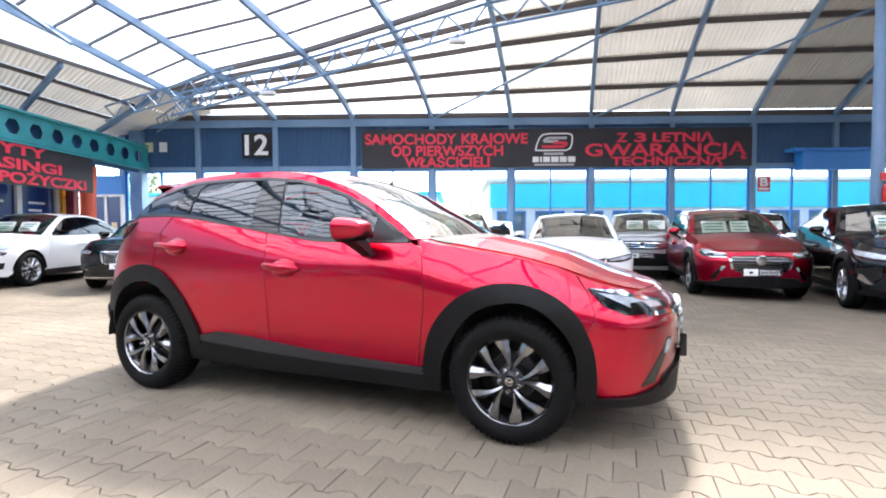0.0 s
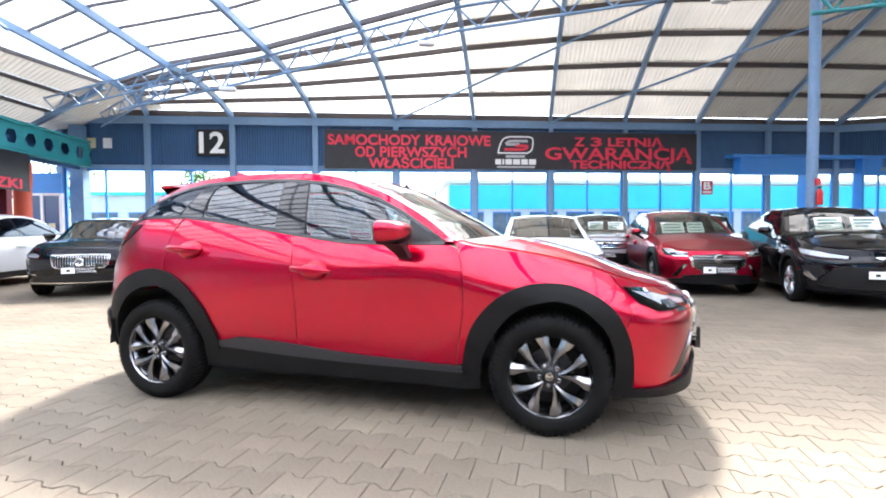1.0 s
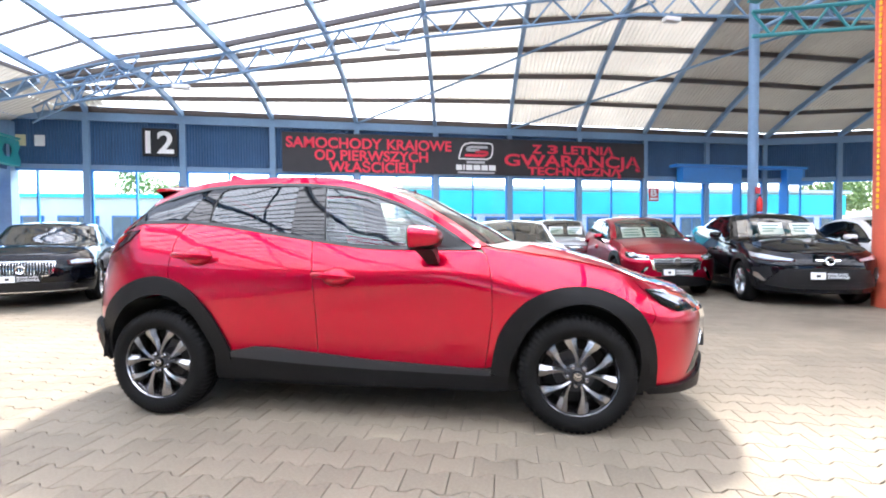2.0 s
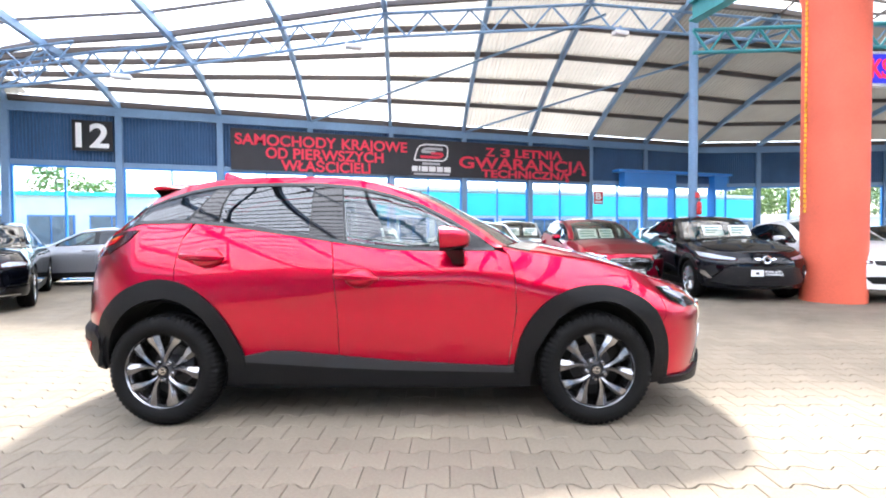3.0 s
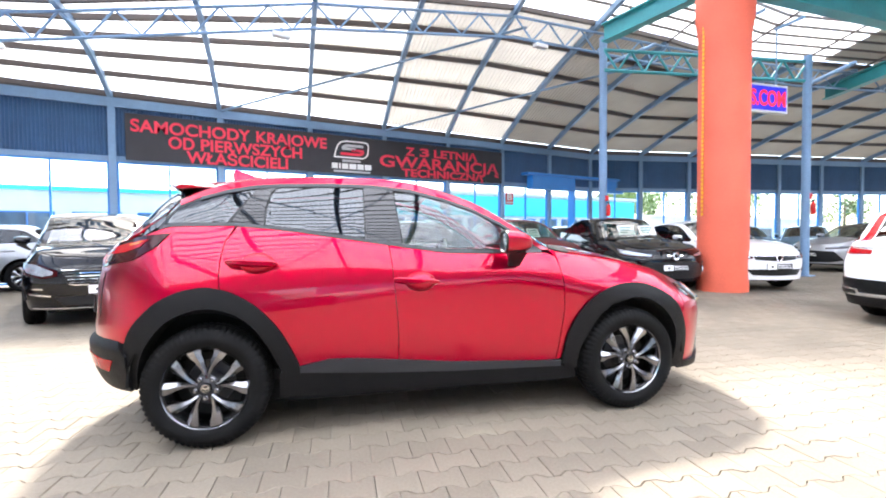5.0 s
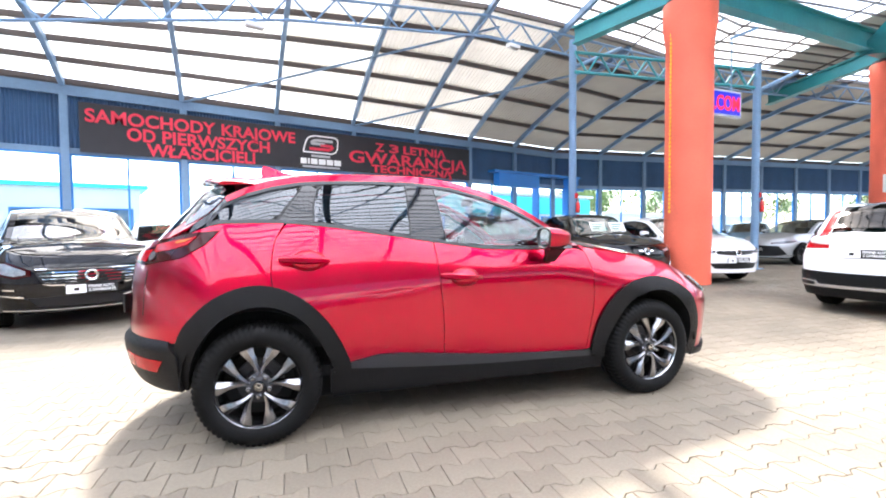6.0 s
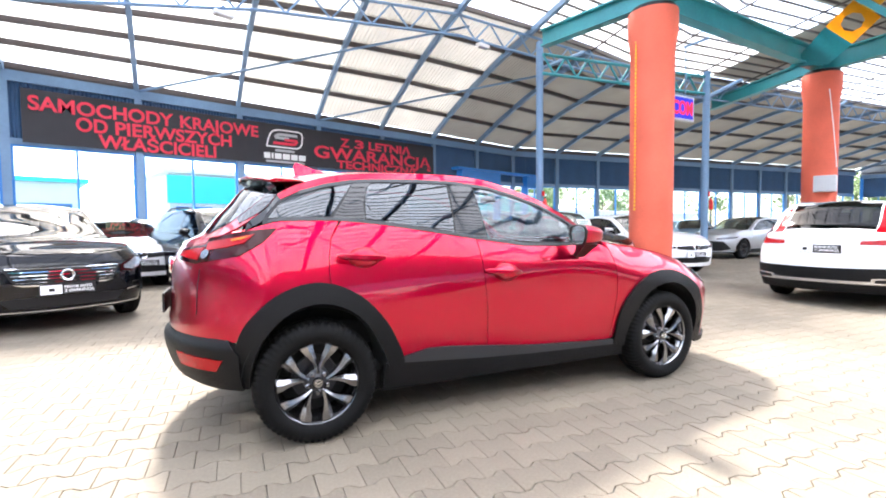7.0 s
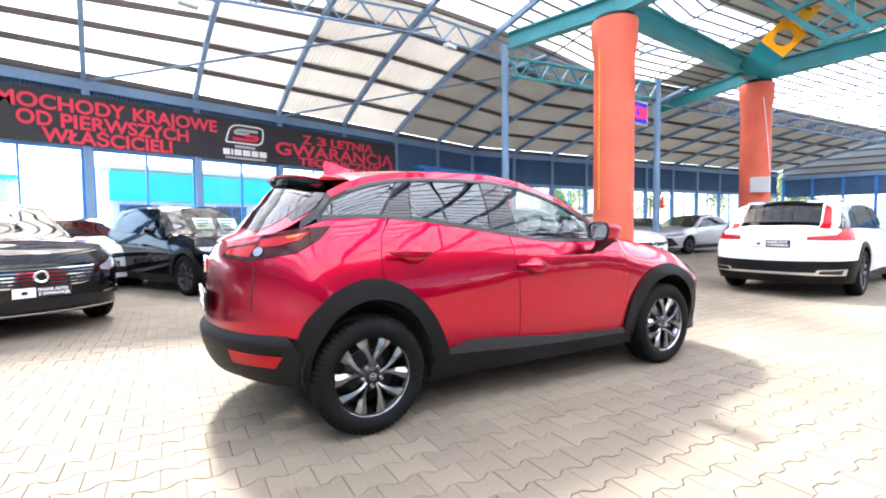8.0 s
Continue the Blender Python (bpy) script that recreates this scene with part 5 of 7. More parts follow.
def hero_car(m, label):
    H = Shape(HERO)
    sd, tp = H.side, H.top
    U, V = H.ux, H.uy
    car = thing("crossover_car", label, "car", m)
    G = 0.0022
    edge = lambda u0, u1, n, dz=0.0: [(u0 + (u1 - u0) * i / n, float(H.edge_z(u0 + (u1 - u0) * i / n)) + dz) for i in range(n + 1)]
    belt = lambda u0, u1, n, dz=0.0: [(u0 + (u1 - u0) * i / n, float(H.belt_z(u0 + (u1 - u0) * i / n)) + dz) for i in range(n + 1)]
    front_gap = [(0.770, 0.36), (0.798, 0.552), (0.815, 0.685), (0.812, 0.85), (0.800, 0.933), (0.778, 1.015), (0.735, 1.058)]
    mid_gap = [(-0.235, 0.36), (-0.234, 0.45), (-0.238, 0.657), (-0.257, 0.856), (-0.271, 1.022), (-0.283, 1.105)]
    rear_gap = [(-1.193, 0.80), (-1.203, 0.86), (-1.212, 0.93), (-1.207, 1.02), (-1.189, 1.12), (-1.145, 1.21)]
    # red panels of the flanks
    seam = [(1.645, 0.57), (1.70, 0.68), (1.66, 0.80)]
    f = [(x + G, z) for x, z in front_gap] + edge(0.76, 1.64, 30, -0.003) + [(U(x, z) - G, z) for x, z in reversed(seam)] + list(reversed(arc(1.262, 0.345, 0.41, 0.41, 175, 33, 24)))
    f = [(0.772, 0.36)] + f[1:]
    both("front_fender", sd, f, RED, car, du=0.028, dv=0.028)
    door = [(x - G, z) for x, z in front_gap[:-1]] + belt(0.715, -0.279, 24, -0.008) + [(x + G, z) for x, z in reversed(mid_gap[:-1])]
    cup = lambda x, z, r=1.0: [(x + 0.026 + 0.088 * r * math.cos(a), z - 0.002 + 0.056 * r * math.sin(a)) for a in [2 * math.pi * i / 20 for i in range(20)]]
    cups = [(-0.13, 0.884), (-1.04, 1.008)]
    for x, z in cups:
        for s in (1, -1):
            bm = bmesh.new()
            rows = []
            for k, d in ((1.03, 0.003), (0.97, 0.017), (0.86, 0.030), (0.66, 0.041), (0.36, 0.047), (0.04, 0.049)):
                p = sd(np.array([q[0] for q in cup(x, z, k)]), np.array([q[1] for q in cup(x, z, k)]))
                rows.append([bm.verts.new((a, s * (b - d), c)) for a, b, c in p])
            for p, q in zip(rows, rows[1:]):
                for j in range(20):
                    bm.faces.new((p[j], p[(j + 1) % 20], q[(j + 1) % 20], q[j]))
            bmesh.ops.recalc_face_normals(bm, faces=bm.faces)
            part("handle_cup", bm, RED, car, "hollow behind the handle", smooth=True)
    both("front_door", sd, door, RED, car, du=0.028, dv=0.028, depth=0.012, holes=(cup(*cups[0]),))
    door = [(x - G, z) for x, z in mid_gap[:-1]] + belt(-0.287, -1.125, 20, -0.008) + [(x + G, z) for x, z in reversed(rear_gap[:-1])] + arc(-1.262, 0.395, 0.41, 0.43, 80, 5, 16) + [(-0.85, 0.36)]
    both("rear_door", sd, door, RED, car, du=0.028, dv=0.028, depth=0.012, holes=(cup(*cups[1]),))
    q = [(x - G, z) for x, z in rear_gap[:-1]] + belt(-1.14, -1.75, 16, -0.008) + [(H.umin, 1.065)] + [(H.umin, 0.615), (U(-1.80, 0.64), 0.605), (U(-1.70, 0.6), 0.59)] + arc(-1.262, 0.395, 0.41, 0.43, 155, 82, 16)
    part("rear_body", panel(sd, q, du=0.028, dv=0.028, join=True), RED, car, smooth=True)
    # cant rail and front pillar, from the bonnet to the tail
    top_line = [(0.655, 1.085), (0.609, 1.120), (0.433, 1.234), (0.257, 1.326), (0.081, 1.388), (-0.131, 1.441), (-0.378, 1.467), (-0.627, 1.471), (-0.911, 1.465), (-1.054, 1.454), (-1.197, 1.427), (-1.34, 1.384), (-1.44, 1.336)]
    rail = [(0.745, 1.058)] + [(0.70, 1.058)] + top_line + edge(-1.46, 0.735, 50, -0.001)
    both("roof_rail", sd, rail, RED, car, du=0.04, dv=0.02)
    # the dark window band with its three panes
    fg = outline([(-0.195, 1.100, 1), (0.05, 1.074), (0.47, 1.064, 1), (0.475, 1.195, 1), (0.257, 1.308), (0.081, 1.368), (-0.131, 1.421), (-0.238, 1.434, 1)], 5)
    rg = outline([(-0.425, 1.143, 1), (-0.425, 1.448, 1), (-0.627, 1.453), (-0.88, 1.448), (-0.945, 1.410), (-0.972, 1.315), (-0.978, 1.224, 1), (-0.75, 1.192)], 5)
    qg = outline([(-1.185, 1.238, 1), (-1.035, 1.438, 1), (-1.197, 1.409), (-1.34, 1.366), (-1.46, 1.306), (-1.565, 1.232, 1)], 5)
    band = [(0.70, 1.05)] + belt(0.66, -1.60, 40, -0.004) + [(-1.62, 1.215), (-1.56, 1.268)] + list(reversed([(x, z + 0.004) for x, z in top_line]))
    both("window_band", sd, band, TRIMBLK, car, "satin black window surround", du=0.05, dv=0.05, off=-0.002, depth=0.02, holes=(fg, rg, qg))
    for poly, mt, nm, lab in ((fg, CARGLASS, "front_window", "lightly tinted glass"), (rg, PRIVACY, "rear_window", "dark privacy glass"), (qg, PRIVACY, "quarter_window", "dark privacy glass")):
        both(nm, sd, poly, mt, car, lab, du=0.06, dv=0.06, off=-0.004, depth=0.0)
    pil = [(-0.262, 1.104), (-0.20, 1.094), (-0.245, 1.438), (-0.42, 1.455), (-0.42, 1.132)]
    both("pillar_cover", sd, pil, GLOSSBLK, car, "gloss black door pillar", du=0.06, dv=0.06, off=0.001, depth=0.004)
    pil = [(-0.985, 1.216), (-0.985, 1.315), (-0.955, 1.410), (-0.90, 1.457), (-1.02, 1.452), (-1.17, 1.226)]
    both("pillar_cover", sd, pil, GLOSSBLK, car, "gloss black door corner", du=0.06, dv=0.06, off=0.001, depth=0.004)
    pil = [(0.48, 1.062), (0.64, 1.06), (0.64, 1.092), (0.48, 1.19)]
    both("mirror_corner", sd, pil, TRIMBLK, car, du=0.06, dv=0.06, off=0.001, depth=0.004)
    cor = [(-1.435, 1.340), (-1.56, 1.270), (-1.62, 1.214), (-1.76, float(H.belt_z(-1.76)) - 0.006)] + edge(-1.76, -1.455, 12, -0.001)
    both("corner_trim", sd, cor, GLOSSBLK, car, "gloss black corner beside the rear screen", du=0.04, dv=0.04, off=-0.002, depth=0.01)
    strip = belt(0.69, -1.56, 40, -0.008) + list(reversed(belt(0.69, -1.56, 40, 0.010)))
    both("belt_strip", sd, strip, CLADTOP, car, "satin grey waist strip", du=0.08, dv=0.03, off=0.005, depth=0.01)
    strip = [(x, z) for x, z in top_line[:-1]] + [(x, z - 0.02) for x, z in reversed(top_line[1:-1])]
    both("upper_strip", sd, strip, CLADTOP, car, "satin grey window strip", du=0.08, dv=0.03, off=0.003, depth=0.008)
    # bonnet, screens, roof, tail
    bon = [(0.93, 0.0), (0.93, 0.5), (0.90, 0.93), (1.05, 0.955), (1.5, 0.955), (1.9, 0.94), (2.15, 0.92), (2.40, 0.60), (2.45, 0.0)]
    part("bonnet", panel(tp, bon, du=0.03, dv=0.06, join=True, off=0.004), RED, car, smooth=True)
    cowl = [(0.76, 0.0), (0.76, 1.0), (2.75, 1.0), (2.75, 0.0)]
    part("front_deck", panel(tp, cowl, du=0.05, dv=0.1, join=True, off=-0.004, depth=0), RED, car, smooth=True)
    wip = [(0.74, 0.0), (0.75, 0.93), (0.91, 0.93), (0.94, 0.0)]
    part("scuttle", panel(tp, wip, du=0.05, dv=0.1, join=True, off=0.002, depth=0.01), CLAD, car, "black plastic scuttle", smooth=True)
    scr = [(0.74, 0.0), (0.735, 0.91), (0.43, 0.90), (0.13, 0.885), (0.09, 0.5), (0.085, 0.0)]
    part("windscreen", panel(tp, scr, du=0.05, dv=0.08, join=True, depth=0), SCREEN, car, "clear windscreen", smooth=True)
    ap = [(0.75, 0.905), (0.75, 1.0), (0.08, 1.0), (0.08, 0.88), (0.43, 0.895)]
    both("front_pillar", tp, ap, RED, car, du=0.04, dv=0.03)
    roof = [(0.085, 0.0), (0.09, 0.5), (0.12, 0.89), (0.12, 1.0), (-1.47, 1.0), (-1.52, 0.6), (-1.54, 0.0)]
    part("roof", panel(tp, roof, du=0.04, dv=0.07, join=True), RED, car, smooth=True)
    rs = [(-1.50, 0.0), (-1.49, 0.86), (-1.95, 0.86), (-2.08, 0.80), (-2.14, 0.0)]
    part("rear_screen", panel(tp, rs, du=0.05, dv=0.08, join=True, depth=0, off=0.003), PRIVACY, car, "dark rear screen", smooth=True)
    tl = [(-1.47, 0.85), (-1.47, 1.0), (-2.75, 1.0), (-2.75, 0.0), (-2.13, 0.0), (-2.07, 0.79), (-1.95, 0.85)]
    part("tailgate_top", panel(tp, tl, du=0.04, dv=0.06, join=True), RED, car, smooth=True)
    dp = [(-1.40, 0.86), (-1.40, 1.0), (-1.64, 1.0), (-1.82, 0.96), (-1.82, 0.87)]
    both("rear_pillar_cover", tp, dp, PRIVACY, car, "dark glassy rear pillar cover", du=0.04, dv=0.06, off=0.003, depth=0.005)
    # roof spoiler: red upper skin, black underside
    up, dn = bmesh.new(), bmesh.new()
    ru, rd = [], []
    for i in range(21):
        s = -1 + 2 * i / 20
        p = tp(np.array([-1.30]), np.array([abs(s)]))[0]
        y = abs(p[1]) * (1 if s > 0 else -1)
        z = p[2]
        bk = -1.65 + 0.16 * s * s
        zb = z - 0.015 + 0.03 * s * s
        mid = (p[0] + bk) / 2
        ru.append([up.verts.new(c) for c in ((p[0], y, z + 0.003), (mid, y, (z + zb) / 2 + 0.008), (bk + 0.03, y * 0.99, zb + 0.004), (bk, y * 0.98, zb - 0.006), (bk + 0.002, y * 0.975, zb - 0.018))])
        rd.append([dn.verts.new(c) for c in ((bk + 0.002, y * 0.975, zb - 0.018), (bk + 0.03, y * 0.96, zb - 0.042), (-1.43 - 0.06 * (1 - s * s), y * 0.93, z - 0.085))])
    for bm, rows in ((up, ru), (dn, rd)):
        for p, q in zip(rows, rows[1:]):
            for j in range(len(p) - 1):
                bm.faces.new((p[j], q[j], q[j + 1], p[j + 1]))
    for e in (0, -1):
        up.faces.new(ru[e])
    part("roof_spoiler", up, RED, car, smooth=True)
    part("spoiler_underside", dn, GLOSSBLK, car, "black underside of the roof spoiler", smooth=True)
    part("high_stop_lamp", boxes((-1.646, -0.13, 1.474, -1.630, 0.13, 1.484), bevel=0.003), TAILRED, car, "slim red stop lamp")
    bm = bmesh.new()
    rows = [[bm.verts.new(c) for c in ((x, -w, 1.53), (x - 0.01, 0, zt + 0.028), (x, w, 1.53))] for x, w, zt in ((-1.06, 0.012, 1.54), (-1.14, 0.035, 1.555), (-1.22, 0.034, 1.585), (-1.27, 0.022, 1.60), (-1.29, 0.012, 1.57))]
    for p, q in zip(rows, rows[1:]):
        bm.faces.new((p[0], p[1], q[1], q[0]))
        bm.faces.new((p[1], p[2], q[2], q[1]))
    part("antenna_fin", bm, RED, car, smooth=True)
    # front bumper skin
    b = [(U(x, z) + G, z) for x, z in seam] + edge(1.66, H.umax, 24, -0.004) + [(H.umax, 0.24), (U(1.72, 0.26), 0.26), (U(1.69, 0.42), 0.42)]
    part("front_bumper", panel(sd, b, du=0.03, dv=0.03, join=True), RED, car, smooth=True)
    # cladding
    fo = [(0.800, 0.335), (0.806, 0.37), (0.830, 0.495), (0.865, 0.587), (0.926, 0.676), (1.012, 0.755), (1.112, 0.804), (1.213, 0.827), (1.33, 0.828), (1.434, 0.806), (1.54, 0.756), (1.62, 0.687), (1.668, 0.60), (1.697, 0.50), (1.706, 0.379), (1.703, 0.27)]
    fi = [(1.60, 0.255), (1.612, 0.335), (1.618, 0.444), (1.596, 0.543), (1.541, 0.629), (1.46, 0.698), (1.355, 0.738), (1.252, 0.735), (1.15, 0.709), (1.063, 0.648), (0.988, 0.546), (0.925, 0.43), (0.905, 0.30)]
    ring = [(U(x, z), z) for x, z in outline([(x, z, 1) if i in (0, 15, 16, 28) else (x, z) for i, (x, z) in enumerate(fo + fi)], 3)]
    both("arch_cladding", sd, ring, CLAD, car, "black plastic wheel-arch cladding", du=0.03, dv=0.03, off=0.018, depth=0.07)
    ro = [(-0.795, 0.37), (-0.797, 0.43), (-0.842, 0.533), (-0.907, 0.65), (-1.013, 0.768), (-1.119, 0.838), (-1.199, 0.868), (-1.289, 0.88), (-1.395, 0.863), (-1.502, 0.814), (-1.59, 0.735), (-1.648, 0.66), (-1.685, 0.56), (-1.70, 0.44), (-1.67, 0.345)]
    ri = [(-1.622, 0.345), (-1.612, 0.45), (-1.582, 0.548), (-1.532, 0.63), (-1.465, 0.703), (-1.372, 0.752), (-1.279, 0.768), (-1.20, 0.759), (-1.108, 0.72), (-1.016, 0.64), (-0.938, 0.509), (-0.892, 0.405), (-0.885, 0.37)]
    ring = [(U(x, z), z) for x, z in outline([(x, z, 1) if i in (0, 14, 15, 27) else (x, z) for i, (x, z) in enumerate(ro + ri)], 3)]
    both("arch_cladding", sd, ring, CLAD, car, "black plastic wheel-arch cladding", du=0.03, dv=0.03, off=0.018, depth=0.07)
    st = [(-0.812, 0.419), (-0.637, 0.455), (-0.504, 0.451), (-0.304, 0.431), (0.095, 0.390), (0.427, 0.372), (0.80, 0.353)]
    sm = [(0.80, 0.318), (0.094, 0.334), (-0.288, 0.352), (-0.572, 0.372), (-0.906, 0.396)]
    both("sill_trim", sd, st + sm, CLADTOP, car, "satin grey sill trim", du=0.05, dv=0.02, off=0.014, depth=0.02)
    low = [(0.90, 0.23), (0.90, 0.316)] + sm + [(-0.906, 0.25)]
    both("sill_cladding", sd, low, CLAD, car, "black plastic sill", du=0.05, dv=0.03, off=0.008, depth=0.03)
    lip = [(U(1.66, 0.28), 0.285), (U(1.86, 0.28), 0.282), (V(0.66, 0.29), 0.292), (V(0.56, 0.31), 0.31), (V(0.46, 0.36), 0.365), (H.umax, 0.40), (H.umax, 0.225), (V(0.4, 0.225), 0.225), (U(1.9, 0.235), 0.235), (U(1.66, 0.245), 0.245)]
    part("front_lip", panel(sd, lip, du=0.03, dv=0.03, off=0.02, depth=0.06, join=True), CLAD, car, "black plastic front lip", smooth=True)
    rb = [(U(-1.66, 0.5), 0.53), (U(-1.72, 0.6), 0.60), (U(-1.85, 0.62), 0.615), (V(0.5, 0.63, False), 0.63), (H.umin, 0.63), (H.umin, 0.375), (V(0.5, 0.375, False), 0.375), (U(-1.88, 0.37), 0.37), (U(-1.75, 0.35), 0.35), (U(-1.64, 0.345), 0.345)]
    bm = panel(sd, rb, du=0.03, dv=0.02, off=0.034, depth=0.05, join=True)
    for v in bm.verts:                                  # the sloping ledge along the top
        f = min(1.0, max(0.0, (v.co.z - 0.565) / 0.05))
        inward = Vector((-1.2 - v.co.x, -v.co.y, 0)).normalized()
        v.co += inward * (0.042 * f)
    part("rear_bumper", bm, CLAD, car, "black plastic rear bumper", smooth=True)
    rf = [(U(-1.73, 0.5), 0.505), (U(-1.95, 0.5), 0.520), (U(-1.93, 0.45), 0.455), (U(-1.76, 0.45), 0.445)]
    both("rear_reflector", sd, rf, TAILRED, car, "red reflector", du=0.04, dv=0.04, off=0.038, depth=0.01)
    # head lamps
    lamp = [(U(1.66, 0.81), 0.815), (U(1.82, 0.8), 0.80), (V(0.62, 0.775), 0.775), (V(0.45, 0.745), 0.745), (V(0.45, 0.70), 0.705), (V(0.60, 0.69), 0.685), (U(1.84, 0.69), 0.69), (U(1.74, 0.73), 0.735)]
    both("lamp_housing", sd, lamp, GLOSSBLK, car, du=0.03, dv=0.03, off=0.003, depth=0.0)
    core = [(U(1.70, 0.795), 0.795), (V(0.62, 0.765), 0.765), (V(0.50, 0.73), 0.735), (V(0.50, 0.712), 0.712), (U(1.86, 0.72), 0.72)]
    both("lamp_reflector", sd, core, LAMPIN, car, "bright lamp reflector", du=0.03, dv=0.03, off=0.005, depth=0.0)
    brow = [(U(1.67, 0.812), 0.812), (U(1.82, 0.798), 0.797), (V(0.62, 0.772), 0.772), (V(0.45, 0.742), 0.742), (V(0.45, 0.728), 0.728), (V(0.62, 0.754), 0.754), (U(1.82, 0.775), 0.775)]
    both("lamp_brow", sd, brow, CHROME, car, "silver lamp strip", du=0.03, dv=0.03, off=0.008, depth=0.004)
    pod = [(U(1.86, 0.73), 0.74), (V(0.62, 0.74), 0.742), (V(0.60, 0.70), 0.70), (U(1.86, 0.7), 0.70)]
    both("lamp_projector", sd, pod, GLOSSBLK, car, "dark lamp projector", du=0.03, dv=0.03, off=0.007, depth=0.002)
    both("head_lamp", sd, lamp, LENS, car, "clear head lamp lens", du=0.03, dv=0.03, off=0.010, depth=0.01)
    wing = [(U(1.92, 0.70), 0.69), (V(0.47, 0.69), 0.695), (V(0.43, 0.67), 0.66), (V(0.40, 0.60), 0.50), (V(0.37, 0.6), 0.50), (V(0.39, 0.66), 0.65), (V(0.45, 0.67), 0.672), (U(1.93, 0.68), 0.675)]
    both("grille_wing", sd, wing, CHROME, car, "chrome grille wing", du=0.03, dv=0.03, off=0.02, depth=0.02)
    grl = [(V(0.40, 0.7), 0.70), (V(0.41, 0.62), 0.62), (V(0.34, 0.46), 0.46), (H.umax, 0.43), (H.umax, 0.72)]
    part("grille", panel(sd, grl, du=0.03, dv=0.03, off=0.004, depth=0.01, join=True), GLOSSBLK, car, smooth=True)
    for i in range(6):
        z = 0.47 + i * 0.042
        w = 0.33 + 0.07 * min(1, (z - 0.46) / 0.16)
        sl = [(V(w, z), z - 0.005), (V(w, z), z + 0.005), (H.umax, z + 0.005), (H.umax, z - 0.005)]
        part("grille_bar", panel(sd, sl, du=0.05, dv=0.03, off=0.02, depth=0.02, join=True), RIM, car, smooth=True)
    fogv = [(V(0.52, 0.55), 0.555), (V(0.47, 0.55), 0.55), (V(0.60, 0.36), 0.335), (V(0.68, 0.34), 0.325)]
    both("fog_recess", sd, fogv, GLOSSBLK, car, du=0.03, dv=0.03, off=0.003, depth=0.006)
    fogl = [(V(0.515, 0.54), 0.545), (V(0.475, 0.54), 0.54), (V(0.515, 0.48), 0.475), (V(0.545, 0.48), 0.475)]
    both("fog_lamp", sd, fogl, LAMPIN, car, "small fog lamp", du=0.03, dv=0.03, off=0.008, depth=0.006)
    intake = [(V(0.55, 0.36), 0.36), (V(0.50, 0.29), 0.29), (H.umax, 0.29), (H.umax, 0.38)]
    part("lower_intake", panel(sd, intake, du=0.04, dv=0.03, off=0.006, depth=0.01, join=True), TRIMBLK, car, smooth=True)
    # tail lamps
    tlp = [(U(-1.47, 1.15), 1.174), (U(-1.60, 1.15), 1.162), (U(-1.80, 1.12), 1.122), (V(0.55, 1.08, False), 1.088), (V(0.34, 1.05, False), 1.058), (V(0.32, 1.0, False), 1.005), (V(0.55, 0.98, False), 0.985), (U(-1.85, 0.99), 0.992), (U(-1.66, 1.03), 1.03), (U(-1.54, 1.10), 1.10)]
    both("tail_lamp_base", sd, tlp, TAILDK, car, "smoked tail lamp", du=0.03, dv=0.03, off=0.006, depth=0.02)
    tin = [(U(-1.58, 1.13), 1.142), (U(-1.80, 1.1), 1.098), (U(-1.82, 1.05), 1.055), (U(-1.72, 1.07), 1.07), (U(-1.63, 1.09), 1.096)]
    both("tail_lamp", sd, tin, TAILRED, car, "red tail lamp", du=0.03, dv=0.03, off=0.010, depth=0.008)
    tin = [(V(0.56, 1.07, False), 1.072), (V(0.36, 1.04, False), 1.045), (V(0.36, 1.0, False), 1.02), (V(0.56, 1.0, False), 1.005)]
    both("tail_lamp", sd, tin, TAILRED, car, "red tail lamp", du=0.03, dv=0.03, off=0.010, depth=0.008)
    amb = [(U(-1.60, 1.13), 1.132), (U(-1.69, 1.11), 1.114), (U(-1.69, 1.10), 1.104), (U(-1.64, 1.11), 1.113)]
    both("turn_lamp", sd, amb, AMBER, car, "amber turn lamp", du=0.03, dv=0.03, off=0.013, depth=0.004)
    rev = [(V(0.60 + 0.024 * math.cos(a), 1.01, False), 1.035 + 0.024 * math.sin(a)) for a in [2 * math.pi * i / 14 for i in range(14)]]
    both("reverse_lamp", sd, rev, RIM, car, "clear round lamp", du=0.02, dv=0.02, off=0.014, depth=0.004)
    seam = [(V(0.60, 0.96, False), 0.96), (V(0.60, 0.9, False), 0.72), (V(0.595, 0.9, False), 0.72), (V(0.595, 0.96, False), 0.96)]
    both("tailgate_seam", sd, seam, TRIMBLK, car, du=0.03, dv=0.03, off=0.002, depth=0.002)
    # tailgate seams, plate and emblem at the rear
    p = plate(car, -2.064, 0.745, -1)
    part("emblem", lathe(bmesh.new(), [(0, -2.06), (0.05, -2.06), (0.055, -2.05), (0.04, -2.03)], 28, "x", (0, 0, 0.95)), CHROME, car, "round chrome emblem", smooth=True)
    part("exhaust_tip", lathe(bmesh.new(), [(0.028, -1.86), (0.034, -1.86), (0.034, -1.66)], 20, "x", (0, -0.44, 0.345)), RIM, car, smooth=True)
    part("plate_holder", boxes((2.13, -0.27, 0.40, 2.165, 0.27, 0.53), bevel=0.006), BLKPL, car)
    part("emblem", lathe(bmesh.new(), [(0, 2.155), (0.07, 2.155), (0.078, 2.145), (0.078, 2.12)], 28, "x", (0, 0, 0.64)), CHROME, car, "round chrome emblem", smooth=True)
